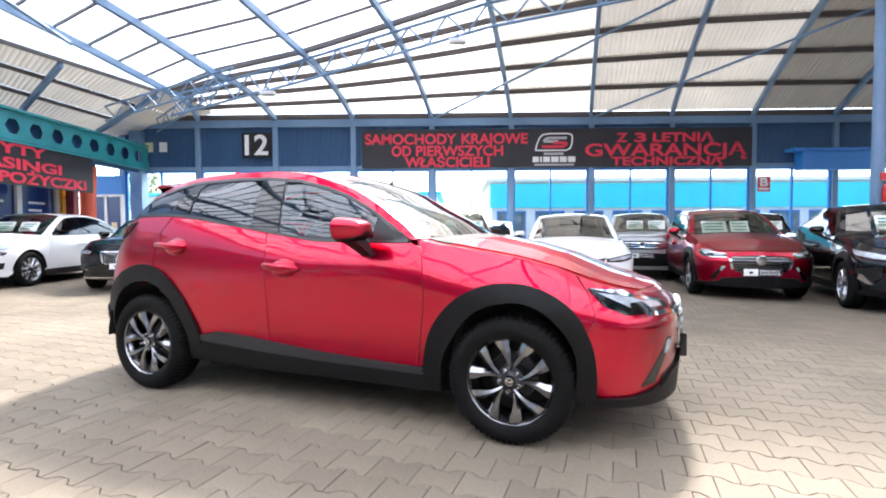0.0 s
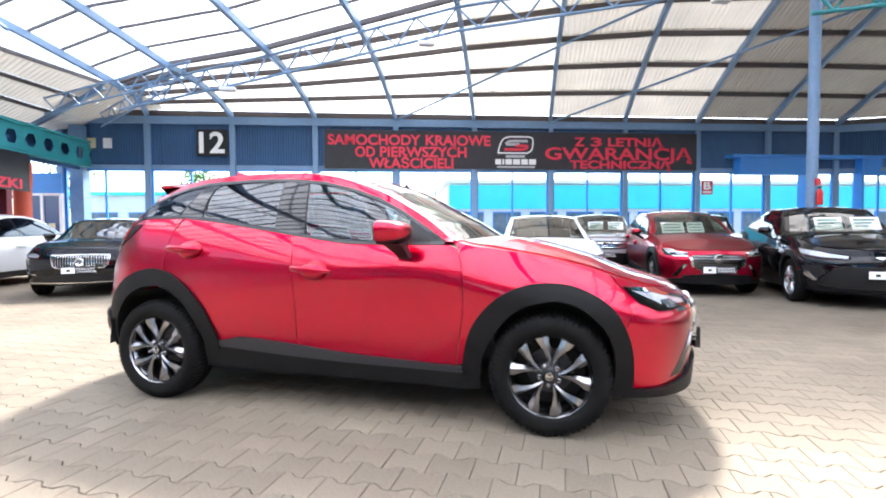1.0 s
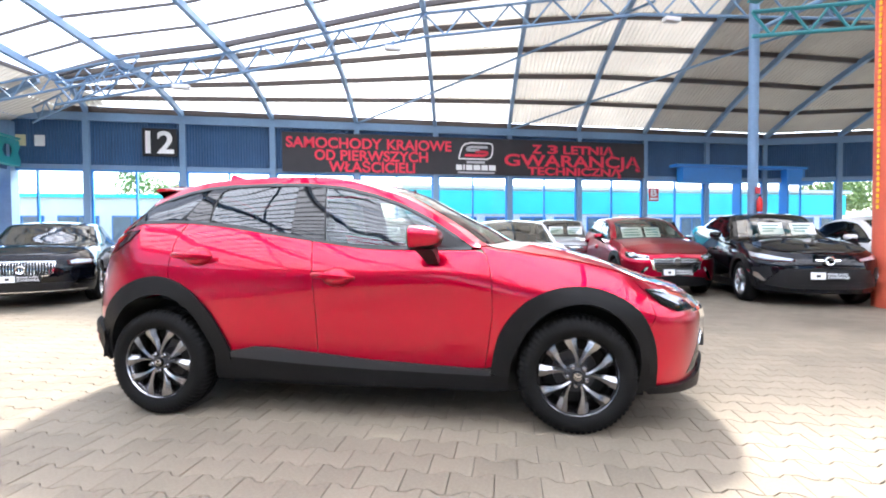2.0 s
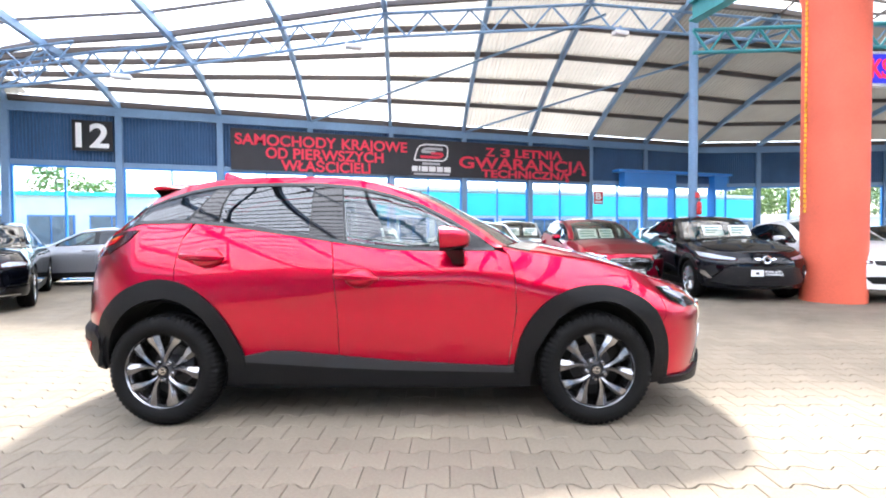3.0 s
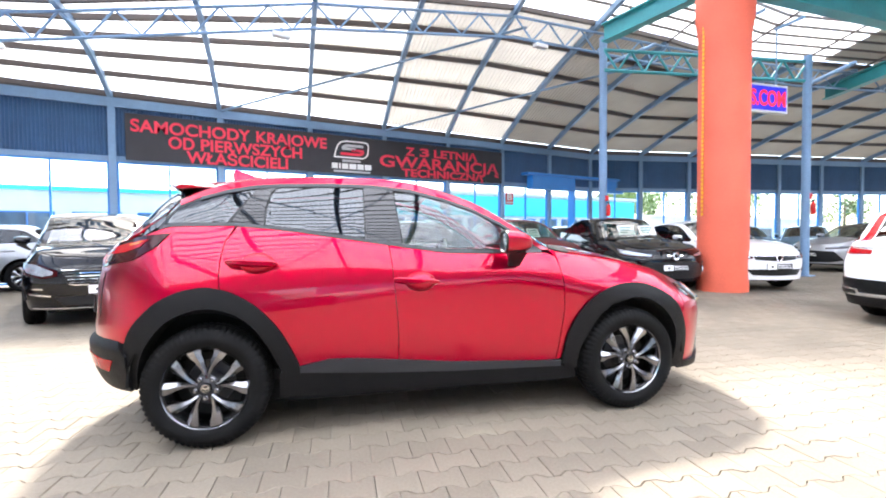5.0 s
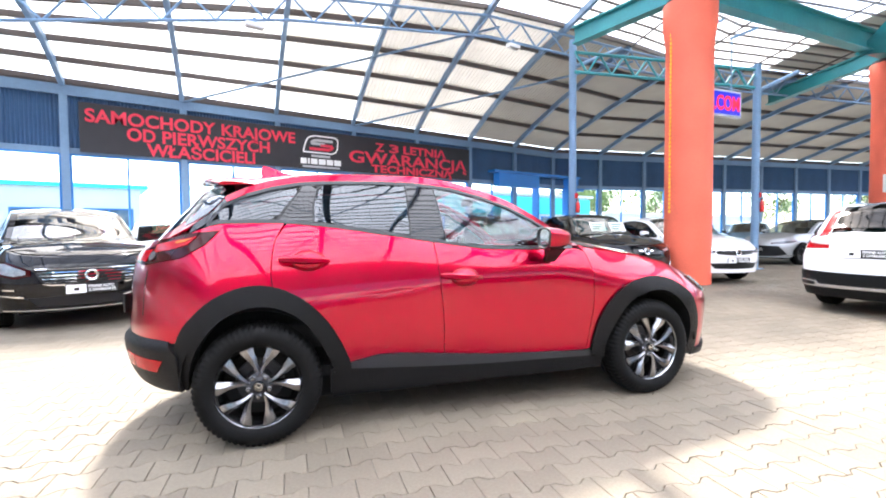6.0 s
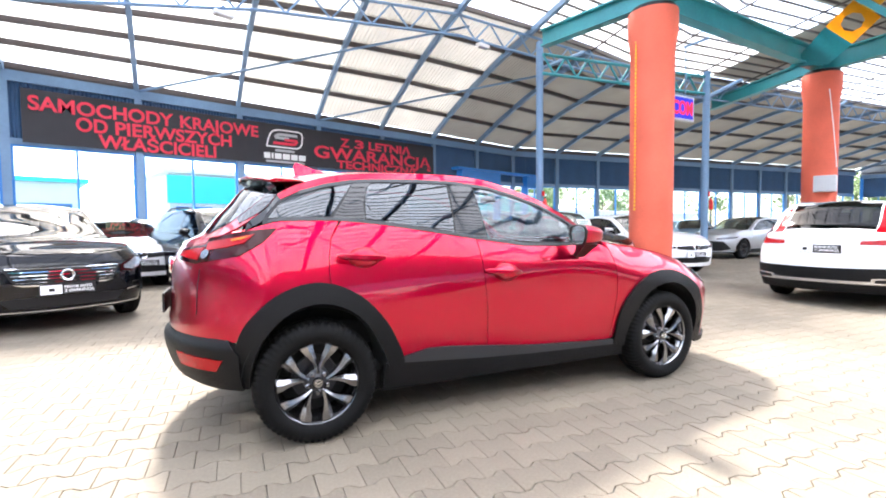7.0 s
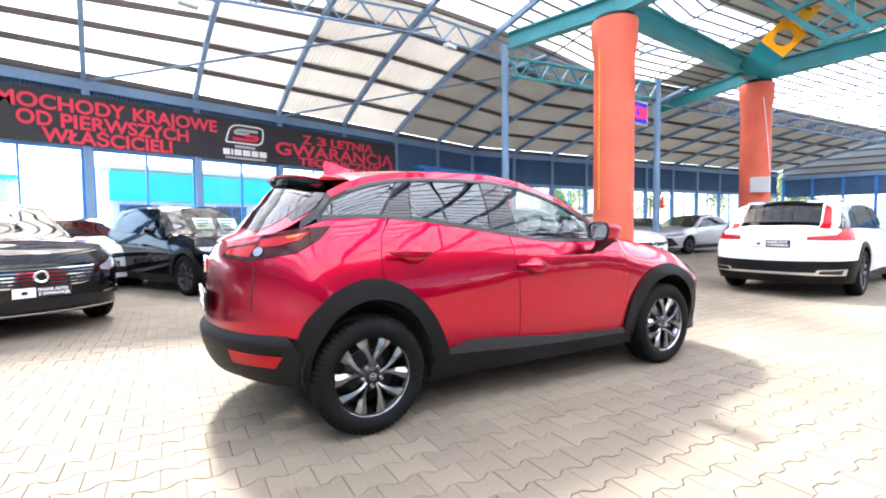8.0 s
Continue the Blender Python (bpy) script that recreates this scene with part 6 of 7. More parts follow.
    # underbody, wells and wheels
    part("underbody", boxes((-1.55, -0.60, 0.165, 1.7, 0.60, 0.30), (-0.88, -0.68, 0.18, 0.86, 0.68, 0.34)), WELL, car)
    part("tank", boxes((-1.02, -0.45, 0.17, -0.3, 0.45, 0.22), bevel=0.02), WELL, car)
    W = wheel_meshes(RW, 0.215, 0.222, 5, RIM, True, "hero")
    for x in (-1.285, 1.285):
        for y in (-1, 1):
            well(car, x, y * 0.70, 0.385, 0.30)
            add_wheel(car, W, x, y * 0.755, RW, True, 8 if x > 0 else 3)
    cabin(car, 0.78, 1.07, 0.80, -1.85)
    handle(car, -0.13, 0.862, 0.888, RED, 4, cup=False)
    handle(car, -1.04, 0.862, 1.012, RED, 3, cup=False)
    mirror_pair(car, 0.47, 0.845, 1.085, RED, 1.12)
    part("roof_lining", panel(tp, [(0.05, 0), (0.05, 0.95), (-1.4, 0.95), (-1.4, 0)], du=0.1, dv=0.1, off=-0.03, depth=0, join=True), SEAT, car, smooth=True)
    bm = bmesh.new()
    box(bm, 0.22, -0.11, 1.36, 0.25, 0.11, 1.42, 0.012)
    bar(bm, (0.24, 0, 1.41), (0.2, 0, 1.47), 0.02)
    part("rear_view_mirror", bm, DASH, car, smooth=True)
    return car


hero = hero_car(pose(-0.595, 3.946, 0, 0, 0, -18.9), "crystal red compact crossover with black cladding and gunmetal twin-spoke wheels")
# ---- the other cars ----
def make_spec(W, H, nose, tail, cowl, hood0, hood1, wtop, rtop, rbase, deck, belt0, belt1, coupe=0.0, boxy=0.0, width_top=0.69):
    """Curves of a car body from its main measures: x along the car from the middle of the wheelbase."""
    xsf, xsr = nose - 0.66, tail + 0.66
    lf, lr = 1.3, 1.3
    um, ui = xsf + lf, xsr - lr
    cz = belt0
    zb = lambda x: belt1 + (belt0 - belt1) * min(1, max(0, (x - xsr) / (cowl - xsr)))
    ez = sorted([(ui, deck - 0.012), (min(xsr - 0.35, rbase[0] - 0.12), deck), (rbase[0], rbase[1]), (rtop, H - 0.085 - coupe), ((rtop + wtop) / 2, H - 0.045 - coupe * 0.3), (wtop, H - 0.095), (wtop + (cowl - wtop) * 0.5, (H - 0.095 + cz) / 2 + 0.035), (cowl, cz + 0.03), (cowl + 0.08, cz), ((cowl + xsf) / 2 + 0.04, (cz + hood1) / 2 + 0.015), (xsf, hood1), (xsf + 0.5, (hood0 + hood1) / 2), (um, hood0)])
    ew = sorted([(ui, 0.86 * W), (min(xsr - 0.35, rbase[0] - 0.12), 0.85 * W), (rbase[0], 0.80 * W), (rtop, (width_top - 0.01) * W), ((rtop + wtop) / 2, width_top * W), (wtop, (width_top + 0.02) * W), (cowl, 0.82 * W), (cowl + 0.08, 0.84 * W), (xsf, 0.83 * W), (um, 0.88 * W)])
    hatch = rbase[0] < tail + 0.6
    cr = sorted([(ui, 0.0), (min(xsr - 0.35, rbase[0] - 0.12), 0.03), (rbase[0], 0.07 if hatch else 0.03), (rtop, 0.075 if hatch else 0.06), ((rtop + wtop) / 2, 0.05), (wtop, 0.055), (cowl, 0.02), (cowl + 0.08, 0.03), ((cowl + xsf) / 2, 0.055), (xsf, 0.05), (um - 0.3, 0.03), (um, 0.0)])
    bo = sorted([(ui, 0.0), (rbase[0], -0.08 if hatch else -0.12), (rtop, -0.06), ((rtop + wtop) / 2, 0.0), (wtop, 0.06), (cowl, 0.2), (cowl + 0.08, 0.2), (xsf - 0.2, 0.0), (um, 0.0)])
    return dict(
        xsf=xsf, xsr=xsr, lf=lf, lr=lr, nf=2.25 + boxy, nr=2.3 + boxy,
        nose=[(0.1, nose - 0.07), (0.25, nose - 0.02), (0.5, nose), (hood0 - 0.12, nose - 0.01), (hood0 - 0.02, nose - 0.06), (hood0 + 0.1, nose - 0.16)],
        tail=[(0.15, tail + 0.14), (0.32, tail + 0.03), (0.55, tail), (0.72, tail + 0.01), (deck - 0.1, tail + 0.05), (deck, tail + 0.09), (deck + 0.25, tail + 0.2)],
        sill_z=[(ui, 0.24), (um, 0.2)], sill_w=[(ui, 0.93 * W), (um, 0.93 * W)],
        mid_z=[(ui, 0.68), (xsr, 0.72), (0.0, 0.74), (xsf, 0.68), (um, 0.6)],
        mid_w=[(ui, 0.97 * W), (xsr + 0.2, 0.995 * W), (0.0, 0.975 * W), (xsf - 0.2, 0.995 * W), (um, 0.97 * W)],
        belt_z=[(ui, min(belt1, deck - 0.03)), (xsr - 0.35, min(belt1, deck - 0.02)), (xsr, belt1), (0.0, zb(0.0)), (cowl, belt0), (cowl + 0.1, belt0 + 0.08), (um, belt0 + 0.08)],
        belt_w=[(ui, 0.88 * W), (xsr, 0.885 * W), (0.0, 0.90 * W), (cowl, 0.88 * W), (cowl + 0.3, 0.84 * W), (xsf, 0.83 * W), (um, 0.88 * W)],
        edge_z=ez, edge_w=ew, crown=cr, bow=bo)


def plain_car(name, label, paintm, S, m, wb, R, face, rim=RIMS, spokes=5, twin=True, clad=None, rails=False, papers=0, privacy=True, rear=None, cabinx=True, step=0.07, tailplate=False):
    """One parked car with its panels, glass, lamps, wheels and cabin."""
    K = Shape(S)
    sd, tp, U, V = K.side, K.top, K.ux, K.uy
    car = thing(name, label, "car", m, group="parked cars")
    fx, rx = wb / 2, -wb / 2
    ra = R + 0.055
    G = 0.003
    kw = dict(du=step, dv=step)
    E = lambda a, b, n, dz=0.0: [(a + (b - a) * i / n, float(K.edge_z(a + (b - a) * i / n)) + dz) for i in range(n + 1)]
    B = lambda a, b, n, dz=0.0: [(a + (b - a) * i / n, float(K.belt_z(a + (b - a) * i / n)) + dz) for i in range(n + 1)]
    cowl = S["cowl"]
    rbx = S["rbx"]
    xg, xm, xq = fx - ra - 0.09, S.get("xm", -0.22), rx + 0.10
    sz = 0.27
    # flanks
    f = [(xg + G, sz), (xg + 0.02, 0.7), (cowl + 0.03, float(K.belt_z(cowl)) - 0.004)] + E(cowl + 0.06, K.umax, 30, -0.003) + [(K.umax, 0.24), (U(fx + ra + 0.05, 0.3), 0.24)] + arc(fx, R, ra, ra, -8, 188, 24)
    part("front_end", panel(sd, f, join=True, **kw), paintm, car, smooth=True)
    d = [(xg - G, sz), (xg + 0.02 - 2 * G, 0.7), (cowl + 0.01, float(K.belt_z(cowl)) - 0.012)] + B(cowl - 0.05, xm, 10, -0.008) + [(xm + G, sz)]
    both("front_door", sd, d, paintm, car, **kw)
    d = [(xm - G, sz)] + B(xm - G, xq, 10, -0.008) + arc(rx, R, ra, ra, 72, 8, 12) + [(rx + ra + 0.04, sz)]
    both("rear_door", sd, d, paintm, car, **kw)
    q = B(xq - G, max(K.xr - 0.3, rbx - 0.02), 8, -0.008) + E(max(K.xr - 0.3, rbx - 0.02) - 0.03, K.umin, 8, -0.004) + [(K.umin, 0.26), (U(rx - ra - 0.05, 0.3), 0.26)] + arc(rx, R, ra, ra, 188, 72, 18)
    part("rear_end", panel(sd, q, join=True, **kw), paintm, car, smooth=True)
    # side windows
    xa, xb = cowl - 0.10, rbx + S.get("dlo_end", 0.12)
    n = 24
    xs = [xa + (xb - xa) * i / n for i in range(n + 1)]
    topz = lambda x: float(K.edge_z(x)) - 0.045
    botz = lambda x: float(K.belt_z(x)) + 0.01
    xs = [x for x in xs if topz(x) > botz(x) + 0.012]
    band = [(x, botz(x) - 0.012) for x in xs] + [(x, topz(x)) for x in reversed(xs)]

    def pane(x0, x1):
        p = [x for x in np.linspace(x0, x1, 10)]
        p = [x for x in p if topz(x) - 0.02 > botz(x) + 0.02]
        return [(x, botz(x) + 0.004) for x in p] + [(x, topz(x) - 0.016) for x in reversed(p)]

    holes = [pane(xa - 0.06, xm + 0.05), pane(xm - 0.05, xq - 0.02), pane(xq - 0.07, xb + 0.05)]
    holes = [h for h in holes if len(h) > 5 and max(p[1] for p in h) - min(p[1] for p in h) > 0.06]
    both("window_band", sd, band, GLOSSBLK, car, "black window surround", holes=tuple(holes), off=-0.001, depth=0.01, **kw)
    for i, h in enumerate(holes):
        both("side_window", sd, h, CARGLASS if i == 0 or not privacy else PRIVACY, car, du=0.12, dv=0.12, off=-0.004, depth=0)
    rail = [(cowl + 0.03, botz(cowl) - 0.02), (xs[0], botz(xs[0]) - 0.015)] + [(x, topz(x) + 0.002) for x in xs] + E(xs[-1] - 0.02, cowl + 0.04, 30, -0.001)
    both("roof_rail", sd, rail, paintm, car, **kw)
    # bonnet, screen, roof, tail
    part("bonnet", panel(tp, [(cowl + 0.17, 0), (cowl + 0.14, 0.93), (K.xf, 0.95), (K.xf + 0.55, 0.93), (K.umax - 0.28, 0.7), (K.umax - 0.22, 0)], off=0.004, join=True, du=step, dv=0.12), paintm, car, smooth=True)
    part("front_deck", panel(tp, [(cowl + 0.05, 0), (cowl + 0.05, 1), (K.umax, 1), (K.umax, 0)], off=-0.004, depth=0, join=True, du=step, dv=0.14), paintm, car, smooth=True)
    wt = S["wtop"]
    part("windscreen", panel(tp, [(cowl + 0.04, 0), (cowl + 0.03, 0.92), (wt + 0.03, 0.90), (wt, 0)], depth=0, join=True, du=step, dv=0.14), SCREEN, car, smooth=True)
    both("front_pillar", tp, [(cowl + 0.06, 0.915), (cowl + 0.06, 1), (wt, 1), (wt, 0.895)], paintm, car, du=step, dv=0.05)
    rt = S["rtop"]
    part("roof", panel(tp, [(wt, 0), (wt + 0.03, 0.90), (wt + 0.03, 1), (rt, 1), (rt - 0.03, 0)], join=True, du=step, dv=0.14), S.get("roofmat", paintm), car, smooth=True)
    part("rear_screen", panel(tp, [(rt - 0.03, 0), (rt, S.get("rs", 0.86) - 0.04), (rbx, S.get("rs", 0.86)), (rbx - 0.06, 0)], join=True, depth=0, du=step, dv=0.14), SMOKE, car, smooth=True)
    both("rear_pillar", tp, [(rt, S.get("rs", 0.86) - 0.045), (rt, 1), (rbx, 1), (rbx, S.get("rs", 0.86) - 0.005)], paintm, car, du=step, dv=0.05)
    part("tail_deck", panel(tp, [(rbx - 0.055, 0), (rbx, 0.87), (rbx, 1), (K.umin, 1), (K.umin, 0)], join=True, du=step, dv=0.14), paintm, car, smooth=True)
    # cladding
    if clad:
        for cx in (fx, rx):
            ring = arc(cx, R, ra + 0.07, ra + 0.07, -5, 185, 20) + arc(cx, R, ra - 0.01, ra - 0.01, 185, -5, 20)
            both("arch_cladding", sd, [(U(x, z), z) for x, z in ring], clad, car, "black wheel-arch cladding", off=0.014, depth=0.05, **kw)
    both("sill_cladding", sd, [(fx - ra, 0.2), (fx - ra, 0.33), (rx + ra, 0.34), (rx + ra, 0.2)], clad or TRIMBLK, car, off=0.008, depth=0.03, **kw)
    # the face
    for kind, sidew, poly in face:
        pts = [((V(y, z) if abs(y) < 1.5 else U(y - 2, z)), z) for y, z in poly]
        mt, off, dp = {"lamp": (LAMPIN, 0.011, 0), "black": (TRIMBLK, 0.004, 0.006), "gloss": (TRIMBLK, 0.006, 0.006), "chrome": (CHROME, 0.016, 0.014), "clad": (CLAD, 0.010, 0.02), "bar": (CHROME, 0.014, 0.012), "paint": (paintm, 0.014, 0.012), "dark": (TAILDK, 0.006, 0.004)}[kind]
        nm = {"lamp": "lamp_reflector", "black": "intake", "gloss": "grille", "chrome": "chrome_trim", "clad": "bumper_trim", "bar": "grille_bar", "paint": "bumper_blade", "dark": "lamp_housing"}[kind]
        if sidew:
            both(nm, sd, pts, mt, car, off=off, depth=dp, du=0.06, dv=0.05)
            if kind == "lamp":
                both("head_lamp", sd, pts, LENS, car, "clear head lamp", off=0.017, depth=0.006, du=0.06, dv=0.05)
        else:
            part(nm, panel(sd, pts, off=off, depth=dp, join=True, du=0.06, dv=0.05), mt, car, smooth=True)
    for kind, sidew, poly in (rear or ()):
        pts = [(V(y, z, False), z) for y, z in poly]
        mt, off, dp = {"red": (TAILRED, 0.010, 0.012), "clad": (CLAD, 0.014, 0.03), "chrome": (CHROME, 0.026, 0.02), "silver": (RIMS, 0.03, 0.02), "black": (TRIMBLK, 0.034, 0.01), "gloss": (GLOSSBLK, 0.006, 0.004), "paint": (paintm, 0.02, 0.02)}[kind]
        nm = {"red": "tail_lamp", "clad": "rear_bumper", "chrome": "chrome_trim", "silver": "skid_trim", "black": "exhaust_opening", "gloss": "dark_trim", "paint": "tailgate_ledge"}[kind]
        if sidew:
            both(nm, sd, pts, mt, car, off=off, depth=dp, du=0.05, dv=0.05)
        else:
            part(nm, panel(sd, pts, off=off, depth=dp, join=True, du=0.06, dv=0.05), mt, car, smooth=True)
    nx = float(K.nose(0.5))
    if tailplate:
        plate(car, float(K.tail(0.86)) - 0.012, tailplate, -1)
    if S.get("plate_z", 0.5):
        plate(car, nx + S.get("plate_off", 0.03), S.get("plate_z", 0.5))
    part("emblem", lathe(bmesh.new(), [(0.045, nx + 0.035), (0.06, nx + 0.04), (0.07, nx + 0.03), (0.07, nx - 0.02)], 24, "x", (0, 0, S.get("emb_z", 0.68))), CHROME, car, "round chrome emblem", smooth=True)
    # underside, wheels, cabin
    part("underbody", boxes((rx - 0.5, -W_OF(S) * 0.72, 0.19, fx + 0.5, W_OF(S) * 0.72, 0.3)), WELL, car)
    hw = W_OF(S) - 0.115
    W = wheel_meshes(R, 0.22, R - 0.115, spokes, rim, twin, name)
    for x in (rx, fx):
        for y in (-1, 1):
            well(car, x, y * (hw - 0.05), ra, 0.3)
            add_wheel(car, W, x, y * hw, R, False, 11 * (x + y))
    cabin(car, cowl, float(K.belt_z(cowl - 0.3)), W_OF(S) * 0.9, rx - 0.5)
    mirror_pair(car, cowl - 0.28, W_OF(S) * 0.955, float(K.belt_z(cowl - 0.3)) + 0.06, S.get("mirror", paintm))
    handle(car, xm + 0.14, W_OF(S) * 0.985, 0.86, paintm)
    handle(car, xq + 0.16, W_OF(S) * 0.985, 0.88, paintm)
    if rails:
        for y in (-1, 1):
            a, b = tp(np.array([wt - 0.15]), np.array([0.93]))[0], tp(np.array([rt + 0.1]), np.array([0.93]))[0]
            bm = bmesh.new()
            pts = [Vector(tp(np.array([wt - 0.15 + (rt + 0.1 - wt + 0.15) * i / 6]), np.array([0.93]))[0]) + Vector((0, 0, 0.045 if 0 < i < 6 else 0.0)) for i in range(7)]
            for p, r in zip(pts, pts[1:]):
                bar(bm, (p.x, -y * p.y, p.z), (r.x, -y * r.y, r.z), 0.03, 0.03)
            part("roof_bar", bm, TRIMBLK if paintm != CARWHITE else RIMS, car)
    for i in range(papers):
        y = (-0.38, 0.12, -0.05)[i]
        p = tp(np.array([cowl - 0.12]), np.array([abs(y) / 0.8]))[0]
        sh = part("price_sheet", boxes((-0.002, -0.19, -0.125, 0.002, 0.19, 0.125)), PAPER, car, "white price sheet", m=pose(cowl - 0.16 + 0.12, -y, p[2] + 0.07, 0, -33, 0))
        for j in range(3):
            part("print_line", boxes((0.003, -0.15, 0.05 - j * 0.06, 0.005, 0.13 - 0.05 * j, 0.08 - j * 0.06)), mat("sheet_print", (0.1, 0.25, 0.2), 0.8) if (i, j) == (0, 0) and "sheet_print" not in bpy.data.materials else bpy.data.materials["sheet_print"], sh)
    return car


def W_OF(S):
    return max(v for _, v in S["mid_w"])


def spec(cowl, wtop, rtop, rbase, **kw):
    extra = {k: kw.pop(k) for k in list(kw) if k in ("xm", "dlo_end", "roofmat", "plate_off", "plate_z", "emb_z", "mirror", "rs")}
    S = make_spec(cowl=cowl, wtop=wtop, rtop=rtop, rbase=rbase, **kw)
    S.update(cowl=cowl, wtop=wtop, rtop=rtop, rbx=rbase[0], **extra)
    return S


def at(front, bearing, nose):
    """Pose of a car whose front middle stands at the point, facing the compass bearing (clockwise from +y)."""
    b = radians(bearing)
    return pose(front[0] - math.sin(b) * nose, front[1] - math.cos(b) * nose, 0, 0, 0, 90 - bearing)


def bars(n, z0, z1, w0, w1, kind="bar", h=0.007):
    out = []
    for i in range(n):
        z = z0 + (z1 - z0) * i / max(1, n - 1)
        w = w0 + (w1 - w0) * i / max(1, n - 1)
        out.append((kind, False, [(w, z - h), (w, z + h), (0.0, z + h), (0.0, z - h)]))
    return out


def ribs(n, z0, z1, w):
    return [("bar", True, [(w * (i + 0.4) / n, z0), (w * (i + 0.6) / n, z0), (w * (i + 0.6) / n, z1), (w * (i + 0.4) / n, z1)]) for i in range(n)]


SEDAN_FACE = [
    ("dark", True, [(0.86, 0.72), (0.70, 0.76), (0.52, 0.735), (0.50, 0.66), (0.66, 0.65), (0.84, 0.67)]),
    ("lamp", True, [(0.82, 0.715), (0.70, 0.745), (0.56, 0.725), (0.56, 0.68), (0.80, 0.68)]),
]

# the second red crossover, of the same make
red2 = copy_thing(hero, at((4.81, 7.72), 195, 2.14))
tagged(red2, "crystal red crossover with a price sheet behind the windscreen", "car", "parked cars")
plate(red2, 2.17, 0.46)
for y, w in ((0.30, 0.21), (-0.12, 0.15)):
    sh = part("price_sheet", boxes((-0.002, -w, -0.14, 0.002, w, 0.14)), PAPER, red2, "white price sheet", m=pose(0.60, -y, 1.18, 0, -38, 0))
    if "sheet_print" not in bpy.data.materials:
        mat("sheet_print", (0.1, 0.25, 0.2), 0.8)
    for j in range(3):
        part("print_line", boxes((0.003, -w * 0.8, 0.06 - j * 0.07, 0.005, w * 0.7, 0.09 - j * 0.07)), bpy.data.materials["sheet_print"], sh)

# black coupe-like crossover
S = spec(0.62, 0.05, -1.15, (-1.75, 1.15), W=0.898, H=1.555, nose=2.19, tail=-2.19, hood0=0.80, hood1=0.93, deck=1.10, belt0=1.02, belt1=1.20, coupe=0.03, width_top=0.66, emb_z=0.72, plate_z=0.50)
FACE = [
    ("dark", True, [(0.86, 0.84), (0.66, 0.80), (0.40, 0.74), (0.42, 0.70), (0.66, 0.70), (0.84, 0.74)]),
    ("lamp", True, [(0.85, 0.845), (0.70, 0.80), (0.42, 0.74), (0.44, 0.71), (0.70, 0.73), (0.84, 0.77)]),
    ("chrome", True, [(0.88, 0.56), (0.80, 0.52), (0.72, 0.40), (0.76, 0.40), (0.86, 0.50)]),
    ("chrome", False, [(0.16, 0.735), (0.16, 0.715), (0.0, 0.705), (0.0, 0.725)]),
    ("black", False, [(0.62, 0.52), (0.74, 0.34), (0.5, 0.30), (0.0, 0.29), (0.0, 0.60), (0.5, 0.60)]),
    ("gloss", True, [(0.86, 0.60), (0.70, 0.62), (0.66, 0.50), (0.80, 0.36)]),
] + bars(5, 0.34, 0.56, 0.60, 0.60, "gloss", 0.012)
plain_car("coupe_crossover", "black coupe-styled crossover with price sheets behind its windscreen", CARBLACK, S, at((6.07, 6.06), 204, 2.19), 2.64, 0.34, FACE, RIMS, 10, False, CLAD, papers=2)

# black limousine with an upright slatted grille
S = spec(0.92, 0.15, -0.95, (-1.75, 1.03), W=0.94, H=1.48, nose=2.44, tail=-2.52, hood0=0.82, hood1=0.95, deck=1.02, belt0=0.99, belt1=1.03, dlo_end=0.2, emb_z=0.63, plate_z=0.49)
FACE = [
    ("dark", True, [(0.88, 0.79), (0.66, 0.80), (0.56, 0.76), (0.58, 0.69), (0.86, 0.70)]),
    ("lamp", True, [(0.87, 0.77), (0.68, 0.78), (0.60, 0.75), (0.62, 0.71), (0.85, 0.72)]),
    ("gloss", False, [(0.41, 0.74), (0.38, 0.57), (0.32, 0.53), (0.0, 0.52), (0.0, 0.755)]),
    ("black", False, [(0.66, 0.40), (0.58, 0.30), (0.0, 0.28), (0.0, 0.42)]),
    ("chrome", True, [(0.88, 0.46), (0.66, 0.43), (0.66, 0.41), (0.88, 0.43)]),
    ("chrome", True, [(0.425, 0.75), (0.395, 0.56), (0.38, 0.57), (0.41, 0.735)]),
    ("chrome", False, [(0.43, 0.755), (0.41, 0.738), (0.0, 0.745), (0.0, 0.762)]),
    ("chrome", False, [(0.395, 0.57), (0.33, 0.52), (0.0, 0.51), (0.0, 0.525), (0.32, 0.535)]),
    ("bar", False, [(0.8, 0.285), (0.8, 0.27), (0.0, 0.265), (0.0, 0.28)]),
] + ribs(11, 0.545, 0.735, 0.40)
plain_car("limousine", "black limousine with a chrome slatted grille", CARBLACK, S, at((-6.05, 8.9), 162, 2.46), 2.94, 0.345, FACE, RIMS, 5, True)

